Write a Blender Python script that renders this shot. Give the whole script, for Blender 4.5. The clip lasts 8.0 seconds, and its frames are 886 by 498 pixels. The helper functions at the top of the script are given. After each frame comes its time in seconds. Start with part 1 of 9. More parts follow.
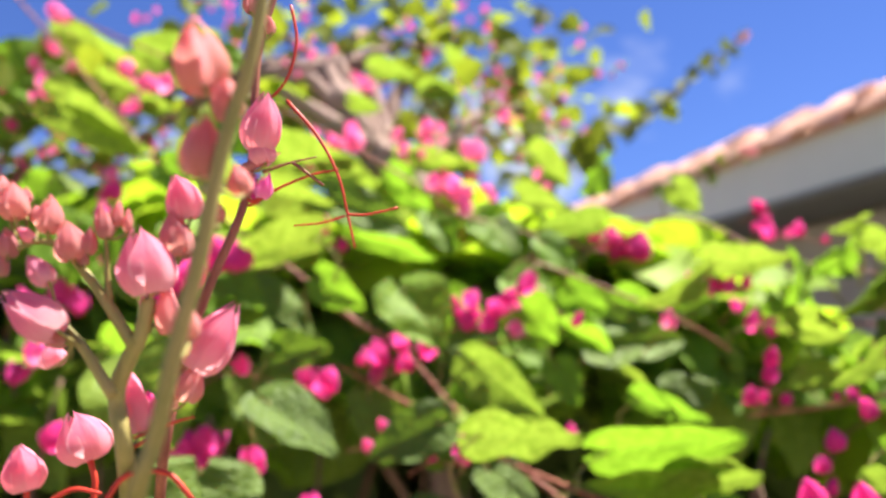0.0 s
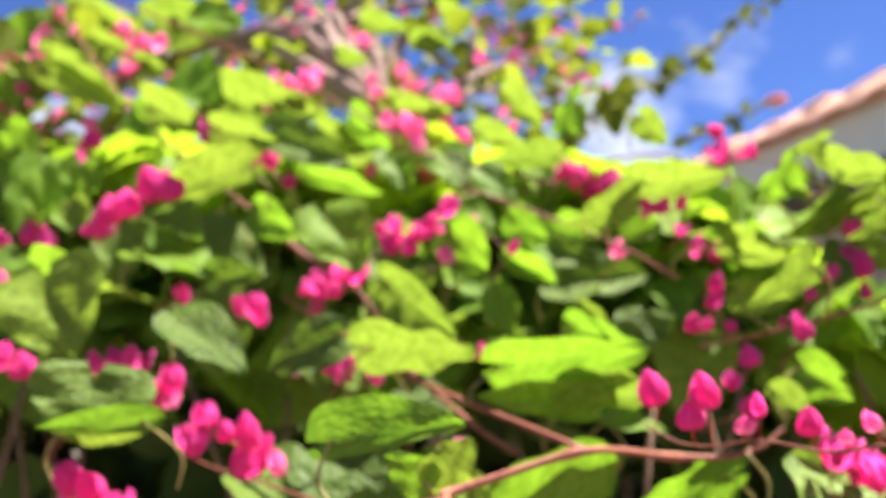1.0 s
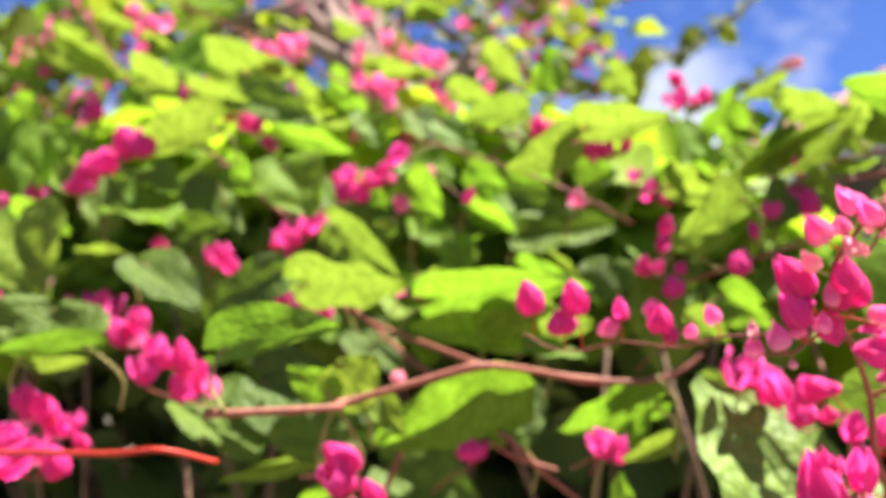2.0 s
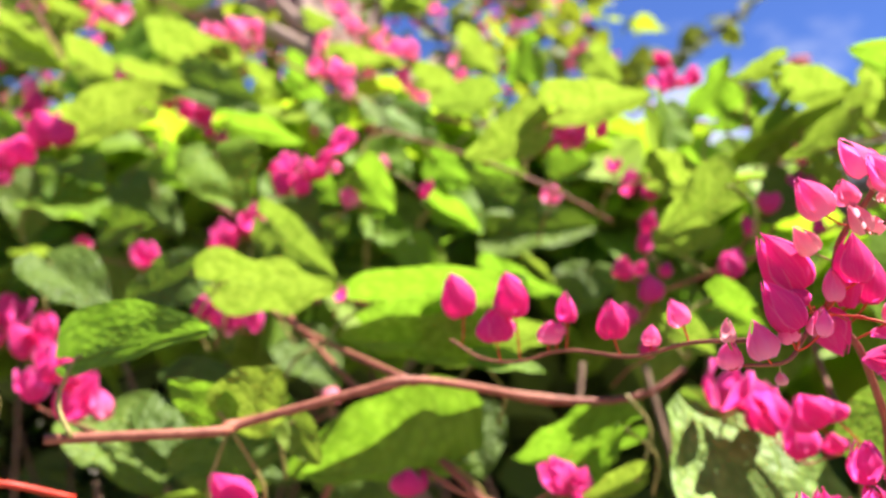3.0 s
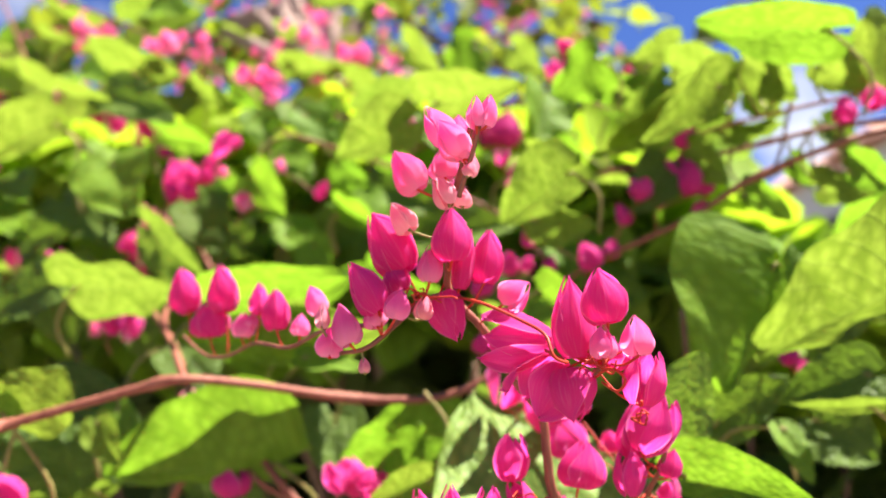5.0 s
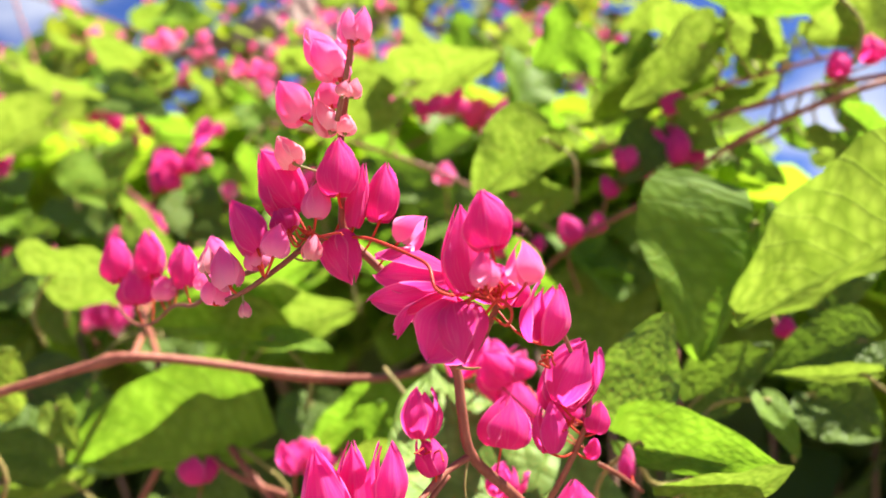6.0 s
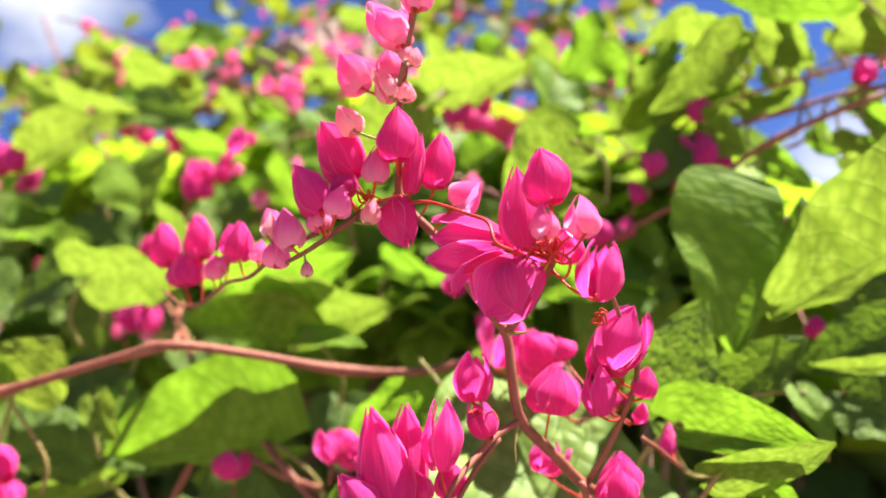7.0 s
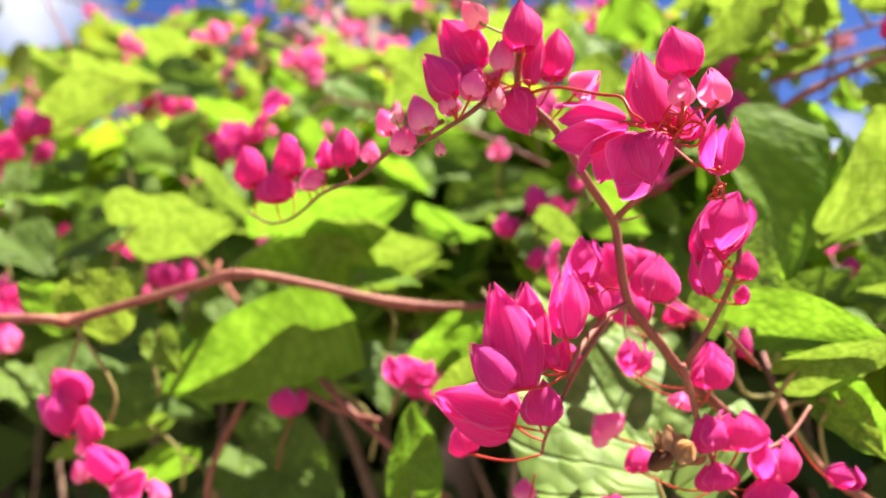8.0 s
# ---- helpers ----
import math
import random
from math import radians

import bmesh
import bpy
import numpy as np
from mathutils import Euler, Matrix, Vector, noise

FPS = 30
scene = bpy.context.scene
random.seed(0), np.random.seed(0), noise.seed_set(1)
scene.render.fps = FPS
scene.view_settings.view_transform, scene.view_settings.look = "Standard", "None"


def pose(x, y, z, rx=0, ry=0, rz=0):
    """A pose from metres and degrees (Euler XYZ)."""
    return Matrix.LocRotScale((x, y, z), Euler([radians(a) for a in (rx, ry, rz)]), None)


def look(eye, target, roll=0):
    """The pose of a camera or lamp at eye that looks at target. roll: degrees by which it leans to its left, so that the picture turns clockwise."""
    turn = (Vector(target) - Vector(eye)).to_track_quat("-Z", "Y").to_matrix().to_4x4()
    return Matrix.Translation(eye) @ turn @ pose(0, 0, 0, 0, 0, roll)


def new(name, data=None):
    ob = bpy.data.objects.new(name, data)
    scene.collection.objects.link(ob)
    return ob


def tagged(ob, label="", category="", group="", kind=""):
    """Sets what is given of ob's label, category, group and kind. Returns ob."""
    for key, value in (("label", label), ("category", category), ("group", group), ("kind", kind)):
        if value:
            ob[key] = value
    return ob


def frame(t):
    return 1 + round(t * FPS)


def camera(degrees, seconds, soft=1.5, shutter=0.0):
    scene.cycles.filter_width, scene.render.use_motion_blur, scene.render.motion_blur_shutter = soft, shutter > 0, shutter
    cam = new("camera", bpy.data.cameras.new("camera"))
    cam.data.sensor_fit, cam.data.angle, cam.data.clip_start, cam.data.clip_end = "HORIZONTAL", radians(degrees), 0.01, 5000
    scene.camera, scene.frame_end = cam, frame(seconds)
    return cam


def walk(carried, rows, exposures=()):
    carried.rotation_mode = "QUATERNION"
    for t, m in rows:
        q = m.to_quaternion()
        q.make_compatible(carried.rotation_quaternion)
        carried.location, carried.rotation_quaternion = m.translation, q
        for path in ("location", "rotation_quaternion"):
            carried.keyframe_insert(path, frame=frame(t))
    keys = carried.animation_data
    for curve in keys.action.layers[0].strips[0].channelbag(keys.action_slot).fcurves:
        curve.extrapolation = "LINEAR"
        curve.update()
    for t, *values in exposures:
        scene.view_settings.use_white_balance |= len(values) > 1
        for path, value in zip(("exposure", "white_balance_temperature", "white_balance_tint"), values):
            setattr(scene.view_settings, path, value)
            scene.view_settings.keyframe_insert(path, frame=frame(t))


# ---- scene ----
cam = camera(56.7, 8.0, soft=1.8, shutter=0.1)
PATH = [
    (0, (-0.0033, 0.0289, 1.3495), (0.0638, 1.9981, 1.6930), -2.04),
    (0.3, (0.0335, 0.0335, 1.3340), (0.0315, 2.0035, 1.6765), -2.12),
    (0.5, (0.0545, 0.0366, 1.3305), (0.0121, 2.0076, 1.6674), -2.20),
    (1, (0.1118, 0.0406, 1.3028), (-0.0542, 2.0072, 1.6271), -1.77),
    (1.5, (0.1593, 0.0266, 1.2813), (-0.1107, 1.9828, 1.5981), -1.57),
    (1.7, (0.1762, 0.0228, 1.2697), (-0.1323, 1.9734, 1.5858), -1.79),
    (2.8, (0.2085, 0.1134, 1.2584), (-0.1392, 2.0506, 1.6142), -1.68),
    (3, (0.2159, 0.1152, 1.2618), (-0.1378, 2.0495, 1.6270), -1.48),
    (3.5, (0.2599, 0.1156, 1.2638), (-0.1569, 2.0351, 1.6407), -1.54),
    (4, (0.2917, 0.1201, 1.2622), (-0.1698, 2.0271, 1.6502), -1.62),
    (4.5, (0.3204, 0.1402, 1.2548), (-0.1885, 2.0329, 1.6532), -1.86),
    (4.7, (0.3304, 0.1466, 1.2549), (-0.2115, 2.0304, 1.6517), -1.88),
    (5.8, (0.3556, 0.1826, 1.2408), (-0.2960, 2.0270, 1.6573), -2.39),
    (6, (0.3647, 0.1868, 1.2375), (-0.3173, 2.0165, 1.6701), -2.63),
    (6.5, (0.3637, 0.1912, 1.2289), (-0.3409, 2.0030, 1.6988), -2.51),
    (7, (0.3555, 0.1807, 1.2206), (-0.3404, 1.9834, 1.7365), -2.10),
    (7.5, (0.3400, 0.1730, 1.2048), (-0.3275, 1.9786, 1.7473), -2.09),
    (8, (0.3214, 0.1643, 1.1894), (-0.3101, 1.9852, 1.7238), -2.47),
]
walk(cam, [(t, look(eye, target, roll)) for t, eye, target, roll in PATH])
cam.data.dof.use_dof = True
cam.data.dof.focus_distance = 0.18
cam.data.dof.aperture_fstop = 11.0

# ---- world, sun and exposure ----
SUN_HEIGHT, SUN_TURN = 63.0, 70.0  # degrees above the horizon; degrees from +y towards +x
scene.view_settings.exposure = 2.39


def node(tree, kind, **values):
    n = tree.nodes.new(kind)
    for key, value in values.items():
        n.inputs[key.replace("_", " ")].default_value = value
    return n


def wire(tree, a, out, b, into):
    tree.links.new(a.outputs[out], b.inputs[into])


def calc(tree, operation, a, b=None, clamp=False):
    """A math node; a and b are numbers or (node, output) pairs."""
    n = tree.nodes.new("ShaderNodeMath")
    n.operation, n.use_clamp = operation, clamp
    for i, v in enumerate((a, b)):
        if isinstance(v, tuple):
            tree.links.new(v[0].outputs[v[1]], n.inputs[i])
        elif v is not None:
            n.inputs[i].default_value = v
    return (n, 0)


def ramp(tree, source, *stops):
    n = tree.nodes.new("ShaderNodeValToRGB")
    while len(n.color_ramp.elements) < len(stops):
        n.color_ramp.elements.new(0.5)
    for e, (at, colour) in zip(n.color_ramp.elements, stops):
        e.position, e.color = at, (*colour, 1)
    tree.links.new(source[0].outputs[source[1]], n.inputs["Fac"])
    return n


def make_world():
    world = bpy.data.worlds.new("sky")
    scene.world, world.use_nodes = world, True
    t = world.node_tree
    t.nodes.clear()
    sky = t.nodes.new("ShaderNodeTexSky")
    sky.sky_type, sky.sun_disc = "NISHITA", False
    sky.sun_elevation, sky.sun_rotation = radians(SUN_HEIGHT), radians(SUN_TURN)
    sky.air_density, sky.dust_density, sky.ozone_density = 1.0, 0.0, 5.0
    where = t.nodes.new("ShaderNodeTexCoord")
    flat = t.nodes.new("ShaderNodeMapping")
    flat.inputs["Scale"].default_value = (1, 1, 2.0)
    flat.inputs["Location"].default_value = (0.35, 0.2, 0.0)
    wire(t, where, "Generated", flat, "Vector")
    puffs = node(t, "ShaderNodeTexNoise", Scale=2.6, Detail=7.0, Roughness=0.55)
    wire(t, flat, "Vector", puffs, "Vector")
    # fair-weather cloud: a bank low in the north and a bright heap in the north-west
    cover = calc(t, "MULTIPLY", (puffs, "Fac"), 1.0)
    # last entry: unseen cloud added behind the camera, lighting the leaf fronts
    for turn, height, tight, much in ((6, 17.5, 420.0, 0.23), (-2, 19, 500.0, 0.20), (10, 14, 500.0, 0.20), (-48, 32, 90.0, 0.17), (-30, 8, 40.0, 0.15), (150, 20, 14.0, 0.15)):
        toward = t.nodes.new("ShaderNodeVectorMath")
        toward.operation = "DOT_PRODUCT"
        wire(t, where, "Generated", toward, 0)
        c, e = radians(turn), radians(height)
        toward.inputs[1].default_value = (math.sin(c) * math.cos(e), math.cos(c) * math.cos(e), math.sin(e))
        near = calc(t, "POWER", calc(t, "MAXIMUM", (toward, "Value"), 0.0), tight)
        cover = calc(t, "ADD", cover, calc(t, "MULTIPLY", near, much))
    mask = ramp(t, cover, (0.58, (0, 0, 0)), (0.80, (1, 1, 1)))
    blue = t.nodes.new("ShaderNodeMix")
    blue.data_type, blue.blend_type = "RGBA", "MULTIPLY"
    blue.inputs["Factor"].default_value = 1.0
    mix = t.nodes.new("ShaderNodeMix")
    mix.data_type = "RGBA"
    t.links.new(sky.outputs[0], blue.inputs[6])
    blue.inputs[7].default_value = (0.195, 0.225, 0.36, 1)
    t.links.new(mask.outputs["Color"], mix.inputs["Factor"])
    t.links.new(blue.outputs[2], mix.inputs[6])
    mix.inputs[7].default_value = (3.0, 3.05, 3.2, 1)
    back = node(t, "ShaderNodeBackground", Strength=0.086)
    t.links.new(mix.outputs[2], back.inputs["Color"])
    out = t.nodes.new("ShaderNodeOutputWorld")
    wire(t, back, 0, out, 0)


make_world()
sun = new("sun", bpy.data.lights.new("sun", "SUN"))
sun.data.energy, sun.data.angle, sun.data.color = 4.45, radians(0.53), (1.0, 0.95, 0.86)
a, h = radians(SUN_TURN), radians(SUN_HEIGHT)
sun.matrix_world = look(Vector((math.sin(a) * math.cos(h), math.cos(a) * math.cos(h), math.sin(h))) * 12, (0, 0, 0))


# ---- materials ----
def material(name):
    m = bpy.data.materials.new(name)
    m.use_nodes = True
    t = m.node_tree
    t.nodes.clear()
    out = t.nodes.new("ShaderNodeOutputMaterial")
    return m, t, out


def blend(t, a, b, factor, mode="MIX"):
    """A colour mix; a and b are colours or (node, output) pairs, factor a number or a pair."""
    n = t.nodes.new("ShaderNodeMix")
    n.data_type, n.blend_type = "RGBA", mode
    for i, v in ((0, factor), (6, a), (7, b)):
        if isinstance(v[0] if isinstance(v, tuple) else v, bpy.types.Node):
            t.links.new(v[0].outputs[v[1]], n.inputs[i])
        elif i:
            n.inputs[i].default_value = (*v, 1)
        else:
            n.inputs[i].default_value = v
    return (n, 2)


def foliage(name, dark, light, glow, gloss=0.58, through_part=0.52, per_island=False, veins=True, bump=0.22, quilt=0.38):
    """A thin leaf: a waxy face, light that comes through, veins and a quilted relief with grooves darkened in colour,
    on the leaf's own u, v.
    """
    m, t, out = material(name)
    if per_island:
        g = t.nodes.new("ShaderNodeNewGeometry")
        chance = (g, "Random Per Island")
    else:
        g = t.nodes.new("ShaderNodeObjectInfo")
        chance = (g, "Random")
    uv = t.nodes.new("ShaderNodeTexCoord")
    sep = t.nodes.new("ShaderNodeSeparateXYZ")
    wire(t, uv, "UV", sep, 0)
    tone = ramp(t, chance, (0.0, dark), (1.0, light))
    # blotches
    blotch = node(t, "ShaderNodeTexNoise", Scale=3.0, Detail=4.0)
    wire(t, uv, "UV", blotch, "Vector")
    colour = blend(t, (tone, "Color"), (0.55, 0.62, 0.35), calc(t, "MULTIPLY", (blotch, "Fac"), 0.5), "MULTIPLY")
    relief = None
    if veins:
        side = calc(t, "ABSOLUTE", calc(t, "SUBTRACT", (sep, "X"), 0.5))
        rib = calc(t, "SUBTRACT", 1.0, calc(t, "MULTIPLY", side, 40.0), True)
        curl = calc(t, "MULTIPLY", calc(t, "SUBTRACT", (blotch, "Fac"), 0.5), 0.10)
        slant = calc(t, "ADD", calc(t, "SUBTRACT", (sep, "Y"), calc(t, "MULTIPLY", side, 0.75)), curl)
        saw = calc(t, "ABSOLUTE", calc(t, "SUBTRACT", calc(t, "FRACT", calc(t, "MULTIPLY", slant, 7.0)), 0.5))
        vein = calc(t, "SUBTRACT", 1.0, calc(t, "MULTIPLY", saw, 11.0), True)
        lines = calc(t, "MAXIMUM", rib, calc(t, "MULTIPLY", vein, 0.7))
        stretch = t.nodes.new("ShaderNodeMapping")
        stretch.inputs["Scale"].default_value = (13.0, 16.0, 1.0)
        wire(t, uv, "UV", stretch, 0)
        cells = node(t, "ShaderNodeTexVoronoi", Scale=1.0)
        cells.feature = "SMOOTH_F1"
        cells.inputs["Smoothness"].default_value = 0.18
        wire(t, stretch, 0, cells, "Vector")
        colour = blend(t, colour, (0.30, 0.42, 0.10), calc(t, "MULTIPLY", lines, 0.16))
        # groove shade of the quilting, multiplied into the colour
        seam = ramp(t, (cells, "Distance"), (0.30, (1, 1, 1)), (0.72, (0.55, 0.62, 0.42)))
        colour = blend(t, colour, (seam, "Color"), quilt, "MULTIPLY")
        height = calc(t, "ADD", calc(t, "MULTIPLY", lines, -0.55), calc(t, "MULTIPLY", (cells, "Distance"), -1.0))
        relief = node(t, "ShaderNodeBump", Strength=bump, Distance=0.003)
        t.links.new(height[0].outputs[0], relief.inputs["Height"])
    face = node(t, "ShaderNodeBsdfPrincipled", Roughness=gloss)
    face.inputs["Specular IOR Level"].default_value = 0.19
    t.links.new(colour[0].outputs[colour[1]], face.inputs["Base Color"])
    shine = t.nodes.new("ShaderNodeBsdfTranslucent")
    lit = blend(t, colour, glow, 1.0, "MULTIPLY")
    t.links.new(lit[0].outputs[lit[1]], shine.inputs["Color"])
    if relief:
        wire(t, relief, 0, face, "Normal")
        wire(t, relief, 0, shine, "Normal")
    both = node(t, "ShaderNodeMixShader", Fac=through_part)
    wire(t, face, 0, both, 1)
    wire(t, shine, 0, both, 2)
    wire(t, both, 0, out, 0)
    return m


def petal(name, tip, base, glow, rim=(0.95, 0.62, 0.72), rim_part=0.55):
    """A thin tepal: deeper towards its tip, with fine streaks and a pale keel and rim."""
    m, t, out = material(name)
    uv = t.nodes.new("ShaderNodeTexCoord")
    sep = t.nodes.new("ShaderNodeSeparateXYZ")
    wire(t, uv, "UV", sep, 0)
    info = t.nodes.new("ShaderNodeObjectInfo")
    body = ramp(t, (sep, "Y"), (0.05, base), (0.55, tip))
    stretch = t.nodes.new("ShaderNodeMapping")
    stretch.inputs["Scale"].default_value = (26.0, 2.5, 1.0)
    wire(t, uv, "UV", stretch, 0)
    streak = node(t, "ShaderNodeTexNoise", Scale=1.0, Detail=3.0)
    wire(t, stretch, 0, streak, "Vector")
    colour = blend(t, (body, "Color"), (0.80, 0.55, 0.70), calc(t, "MULTIPLY", (streak, "Fac"), 0.26), "MULTIPLY")
    colour = blend(t, colour, (0.78, 0.5, 0.66), calc(t, "MULTIPLY", (info, "Random"), 0.35), "MULTIPLY")
    side = calc(t, "ABSOLUTE", calc(t, "SUBTRACT", (sep, "X"), 0.5))
    # fine pale veins, more of them towards the foot
    thread = ramp(t, (streak, "Fac"), (0.50, (0, 0, 0)), (0.66, (1, 1, 1)))
    colour = blend(t, colour, rim, calc(t, "MULTIPLY", (thread, "Color"), 0.20 * rim_part + 0.02))
    edge = calc(t, "MULTIPLY", calc(t, "SUBTRACT", calc(t, "MULTIPLY", side, 16.0), 7.3, True), rim_part)
    colour = blend(t, colour, rim, edge)
    relief = node(t, "ShaderNodeBump", Strength=0.35, Distance=0.0006)
    wire(t, streak, "Fac", relief, "Height")
    face = node(t, "ShaderNodeBsdfPrincipled", Roughness=0.6)
    face.inputs["Specular IOR Level"].default_value = 0.08
    face.inputs["Sheen Weight"].default_value = 0.10
    t.links.new(colour[0].outputs[colour[1]], face.inputs["Base Color"])
    wire(t, relief, 0, face, "Normal")
    shine = t.nodes.new("ShaderNodeBsdfTranslucent")
    lit = blend(t, colour, glow, 1.0, "MULTIPLY")
    t.links.new(lit[0].outputs[lit[1]], shine.inputs["Color"])
    both = node(t, "ShaderNodeMixShader", Fac=0.62)
    wire(t, face, 0, both, 1)
    wire(t, shine, 0, both, 2)
    wire(t, both, 0, out, 0)
    return m


def solid(name, one, two, size=40.0, gloss=0.7, bump=0.4, deep=0.002, stretch=(1, 1, 1), coords="Object"):
    """An opaque surface of two colours in two sizes of noise, with relief."""
    m, t, out = material(name)
    where = t.nodes.new("ShaderNodeTexCoord")
    fit_to = t.nodes.new("ShaderNodeMapping")
    fit_to.inputs["Scale"].default_value = stretch
    wire(t, where, coords, fit_to, 0)
    big = node(t, "ShaderNodeTexNoise", Scale=size * 0.2, Detail=3.0)
    fine = node(t, "ShaderNodeTexNoise", Scale=size, Detail=6.0, Roughness=0.65)
    wire(t, fit_to, 0, big, "Vector")
    wire(t, fit_to, 0, fine, "Vector")
    both = calc(t, "ADD", calc(t, "MULTIPLY", (big, "Fac"), 0.6), calc(t, "MULTIPLY", (fine, "Fac"), 0.4))
    colour = ramp(t, both, (0.36, one), (0.64, two))
    info = t.nodes.new("ShaderNodeObjectInfo")
    shade = blend(t, (colour, "Color"), (0.72, 0.72, 0.72), calc(t, "MULTIPLY", (info, "Random"), 0.5), "MULTIPLY")
    face = node(t, "ShaderNodeBsdfPrincipled", Roughness=gloss)
    face.inputs["Specular IOR Level"].default_value = 0.2
    t.links.new(shade[0].outputs[shade[1]], face.inputs["Base Color"])
    relief = node(t, "ShaderNodeBump", Strength=bump, Distance=deep)
    wire(t, fine, "Fac", relief, "Height")
    wire(t, relief, 0, face, "Normal")
    wire(t, face, 0, out, 0)
    return m


LEAF = foliage("leaf_green", (0.156, 0.268, 0.027), (0.212, 0.338, 0.032), (1.3, 1.40, 0.85), quilt=0.6)
# LEAF made brighter for sunlit leaves; the sunlight is in the colour
LEAF_LIT = foliage("leaf_lit", (0.222, 0.325, 0.040), (0.278, 0.375, 0.046), (0.98, 0.96, 0.85), bump=0.28, quilt=0.75)
# LEAF made darker for leaves in shadow; the shade is in the colour
LEAF_SHADED = foliage("leaf_shaded", (0.085, 0.138, 0.024), (0.15, 0.222, 0.034), (1.4, 1.5, 0.7), 0.55, 0.38, bump=0.5, quilt=0.45)
LEAF_QUILT = foliage("leaf_quilt", (0.18, 0.27, 0.058), (0.205, 0.30, 0.064), (1.3, 1.4, 0.6), 0.55, 0.30, bump=0.5, quilt=0.75)
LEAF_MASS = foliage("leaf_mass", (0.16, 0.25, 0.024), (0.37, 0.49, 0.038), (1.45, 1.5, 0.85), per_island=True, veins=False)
# two darker copies of LEAF_MASS: gap and interior shade put into the colour
LEAF_GAP_SHADE = foliage("leaf_gap_shade", (0.10, 0.16, 0.030), (0.26, 0.37, 0.038), (1.45, 1.5, 0.8), per_island=True, veins=False)
LEAF_MASS_SHADE = foliage("leaf_mass_shade", (0.060, 0.096, 0.028), (0.135, 0.19, 0.046), (1.25, 1.35, 0.7), 0.5, 0.32, per_island=True, veins=False)
LEAF_TREE = foliage("leaf_tree", (0.095, 0.12, 0.026), (0.23, 0.28, 0.036), (1.4, 1.4, 0.6), per_island=True, veins=False)
LEAF_OLIVE = foliage("leaf_olive", (0.085, 0.11, 0.025), (0.14, 0.17, 0.035), (1.5, 1.4, 0.5), per_island=False, veins=False)
PINK = petal("petal_magenta", (0.80, 0.062, 0.36), (0.76, 0.047, 0.305), (1.08, 1.10, 1.10), rim_part=0.35)
ROSE = petal("petal_rose", (0.87, 0.16, 0.45), (0.88, 0.38, 0.56), (1.12, 1.1, 1.12), rim=(0.94, 0.62, 0.74), rim_part=0.35)
BUD = petal("petal_bud", (0.83, 0.30, 0.42), (0.84, 0.52, 0.52), (1.1, 1.02, 1.02), rim=(0.98, 0.82, 0.80), rim_part=0.8)
CORAL = petal("petal_coral", (0.68, 0.28, 0.27), (0.62, 0.36, 0.27), (1.1, 0.95, 0.92))
DRY = petal("petal_dry", (0.14, 0.055, 0.025), (0.34, 0.20, 0.09), (1.1, 1.0, 0.8), rim=(0.5, 0.36, 0.2))
DRY_PALE = petal("petal_dry_pale", (0.46, 0.28, 0.13), (0.60, 0.44, 0.26), (1.0, 0.95, 0.8), rim=(0.7, 0.55, 0.35))
PINK_FAR = petal("petal_far", (0.86, 0.13, 0.42), (0.80, 0.10, 0.36), (1.1, 1.0, 1.05))
STEM = solid("stem_red_brown", (0.19, 0.056, 0.038), (0.30, 0.11, 0.070), 900.0, 0.55, 0.5, 0.0006, (1, 1, 0.2))
STEM_GREEN = solid("stem_olive", (0.19, 0.18, 0.045), (0.31, 0.23, 0.085), 700.0, 0.55, 0.5, 0.0006, (1, 1, 0.2))
TENDRIL = solid("tendril_red", (0.42, 0.028, 0.018), (0.48, 0.050, 0.028), 900.0, 0.45, 0.3, 0.0004)
TWIG = solid("twig_brown", (0.10, 0.055, 0.035), (0.20, 0.12, 0.08), 500.0, 0.8, 0.6, 0.001)
BARK = solid("bark", (0.20, 0.125, 0.105), (0.35, 0.25, 0.21), 40.0, 0.9, 0.9, 0.012, (1, 1, 0.25))
# lightened so that the ground, out of view, bounces fill light upwards
EARTH = solid("earth", (0.155, 0.13, 0.098), (0.28, 0.24, 0.19), 5.0, 0.95, 0.8, 0.03)
TERRACOTTA = solid("terracotta", (0.52, 0.27, 0.185), (0.66, 0.39, 0.29), 14.0, 0.85, 0.5, 0.01)
FASCIA = solid("fascia_grey", (0.52, 0.53, 0.47), (0.60, 0.61, 0.54), 3.0, 0.6, 0.15, 0.004)
RENDERED = solid("wall_render", (0.26, 0.23, 0.20), (0.38, 0.35, 0.31), 9.0, 0.9, 0.5, 0.006)
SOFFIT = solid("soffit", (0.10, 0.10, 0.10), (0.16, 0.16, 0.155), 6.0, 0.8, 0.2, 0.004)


# ---- mesh helpers ----
def mesh_object(name, verts, faces, mat, uvs=None, smooth=True, parent=None):
    me = bpy.data.meshes.new(name)
    me.from_pydata([tuple(v) for v in verts], [], faces)
    if uvs is not None:
        layer = me.uv_layers.new(name="UVMap")
        which = np.empty(len(me.loops), dtype=np.int32)
        me.loops.foreach_get("vertex_index", which)
        layer.data.foreach_set("uv", np.asarray(uvs, dtype=np.float32)[which].ravel())
    me.materials.append(mat)
    if smooth:
        me.polygons.foreach_set("use_smooth", [True] * len(me.polygons))
    me.update()
    ob = new(name, me)
    ob.parent = parent
    return ob


def part(name, bm, mat, parent, label=""):
    me = bpy.data.meshes.new(name)
    bm.to_mesh(me)
    bm.free()
    me.materials.append(mat)
    ob = new(name, me)
    ob.parent = parent
    return tagged(ob, label)


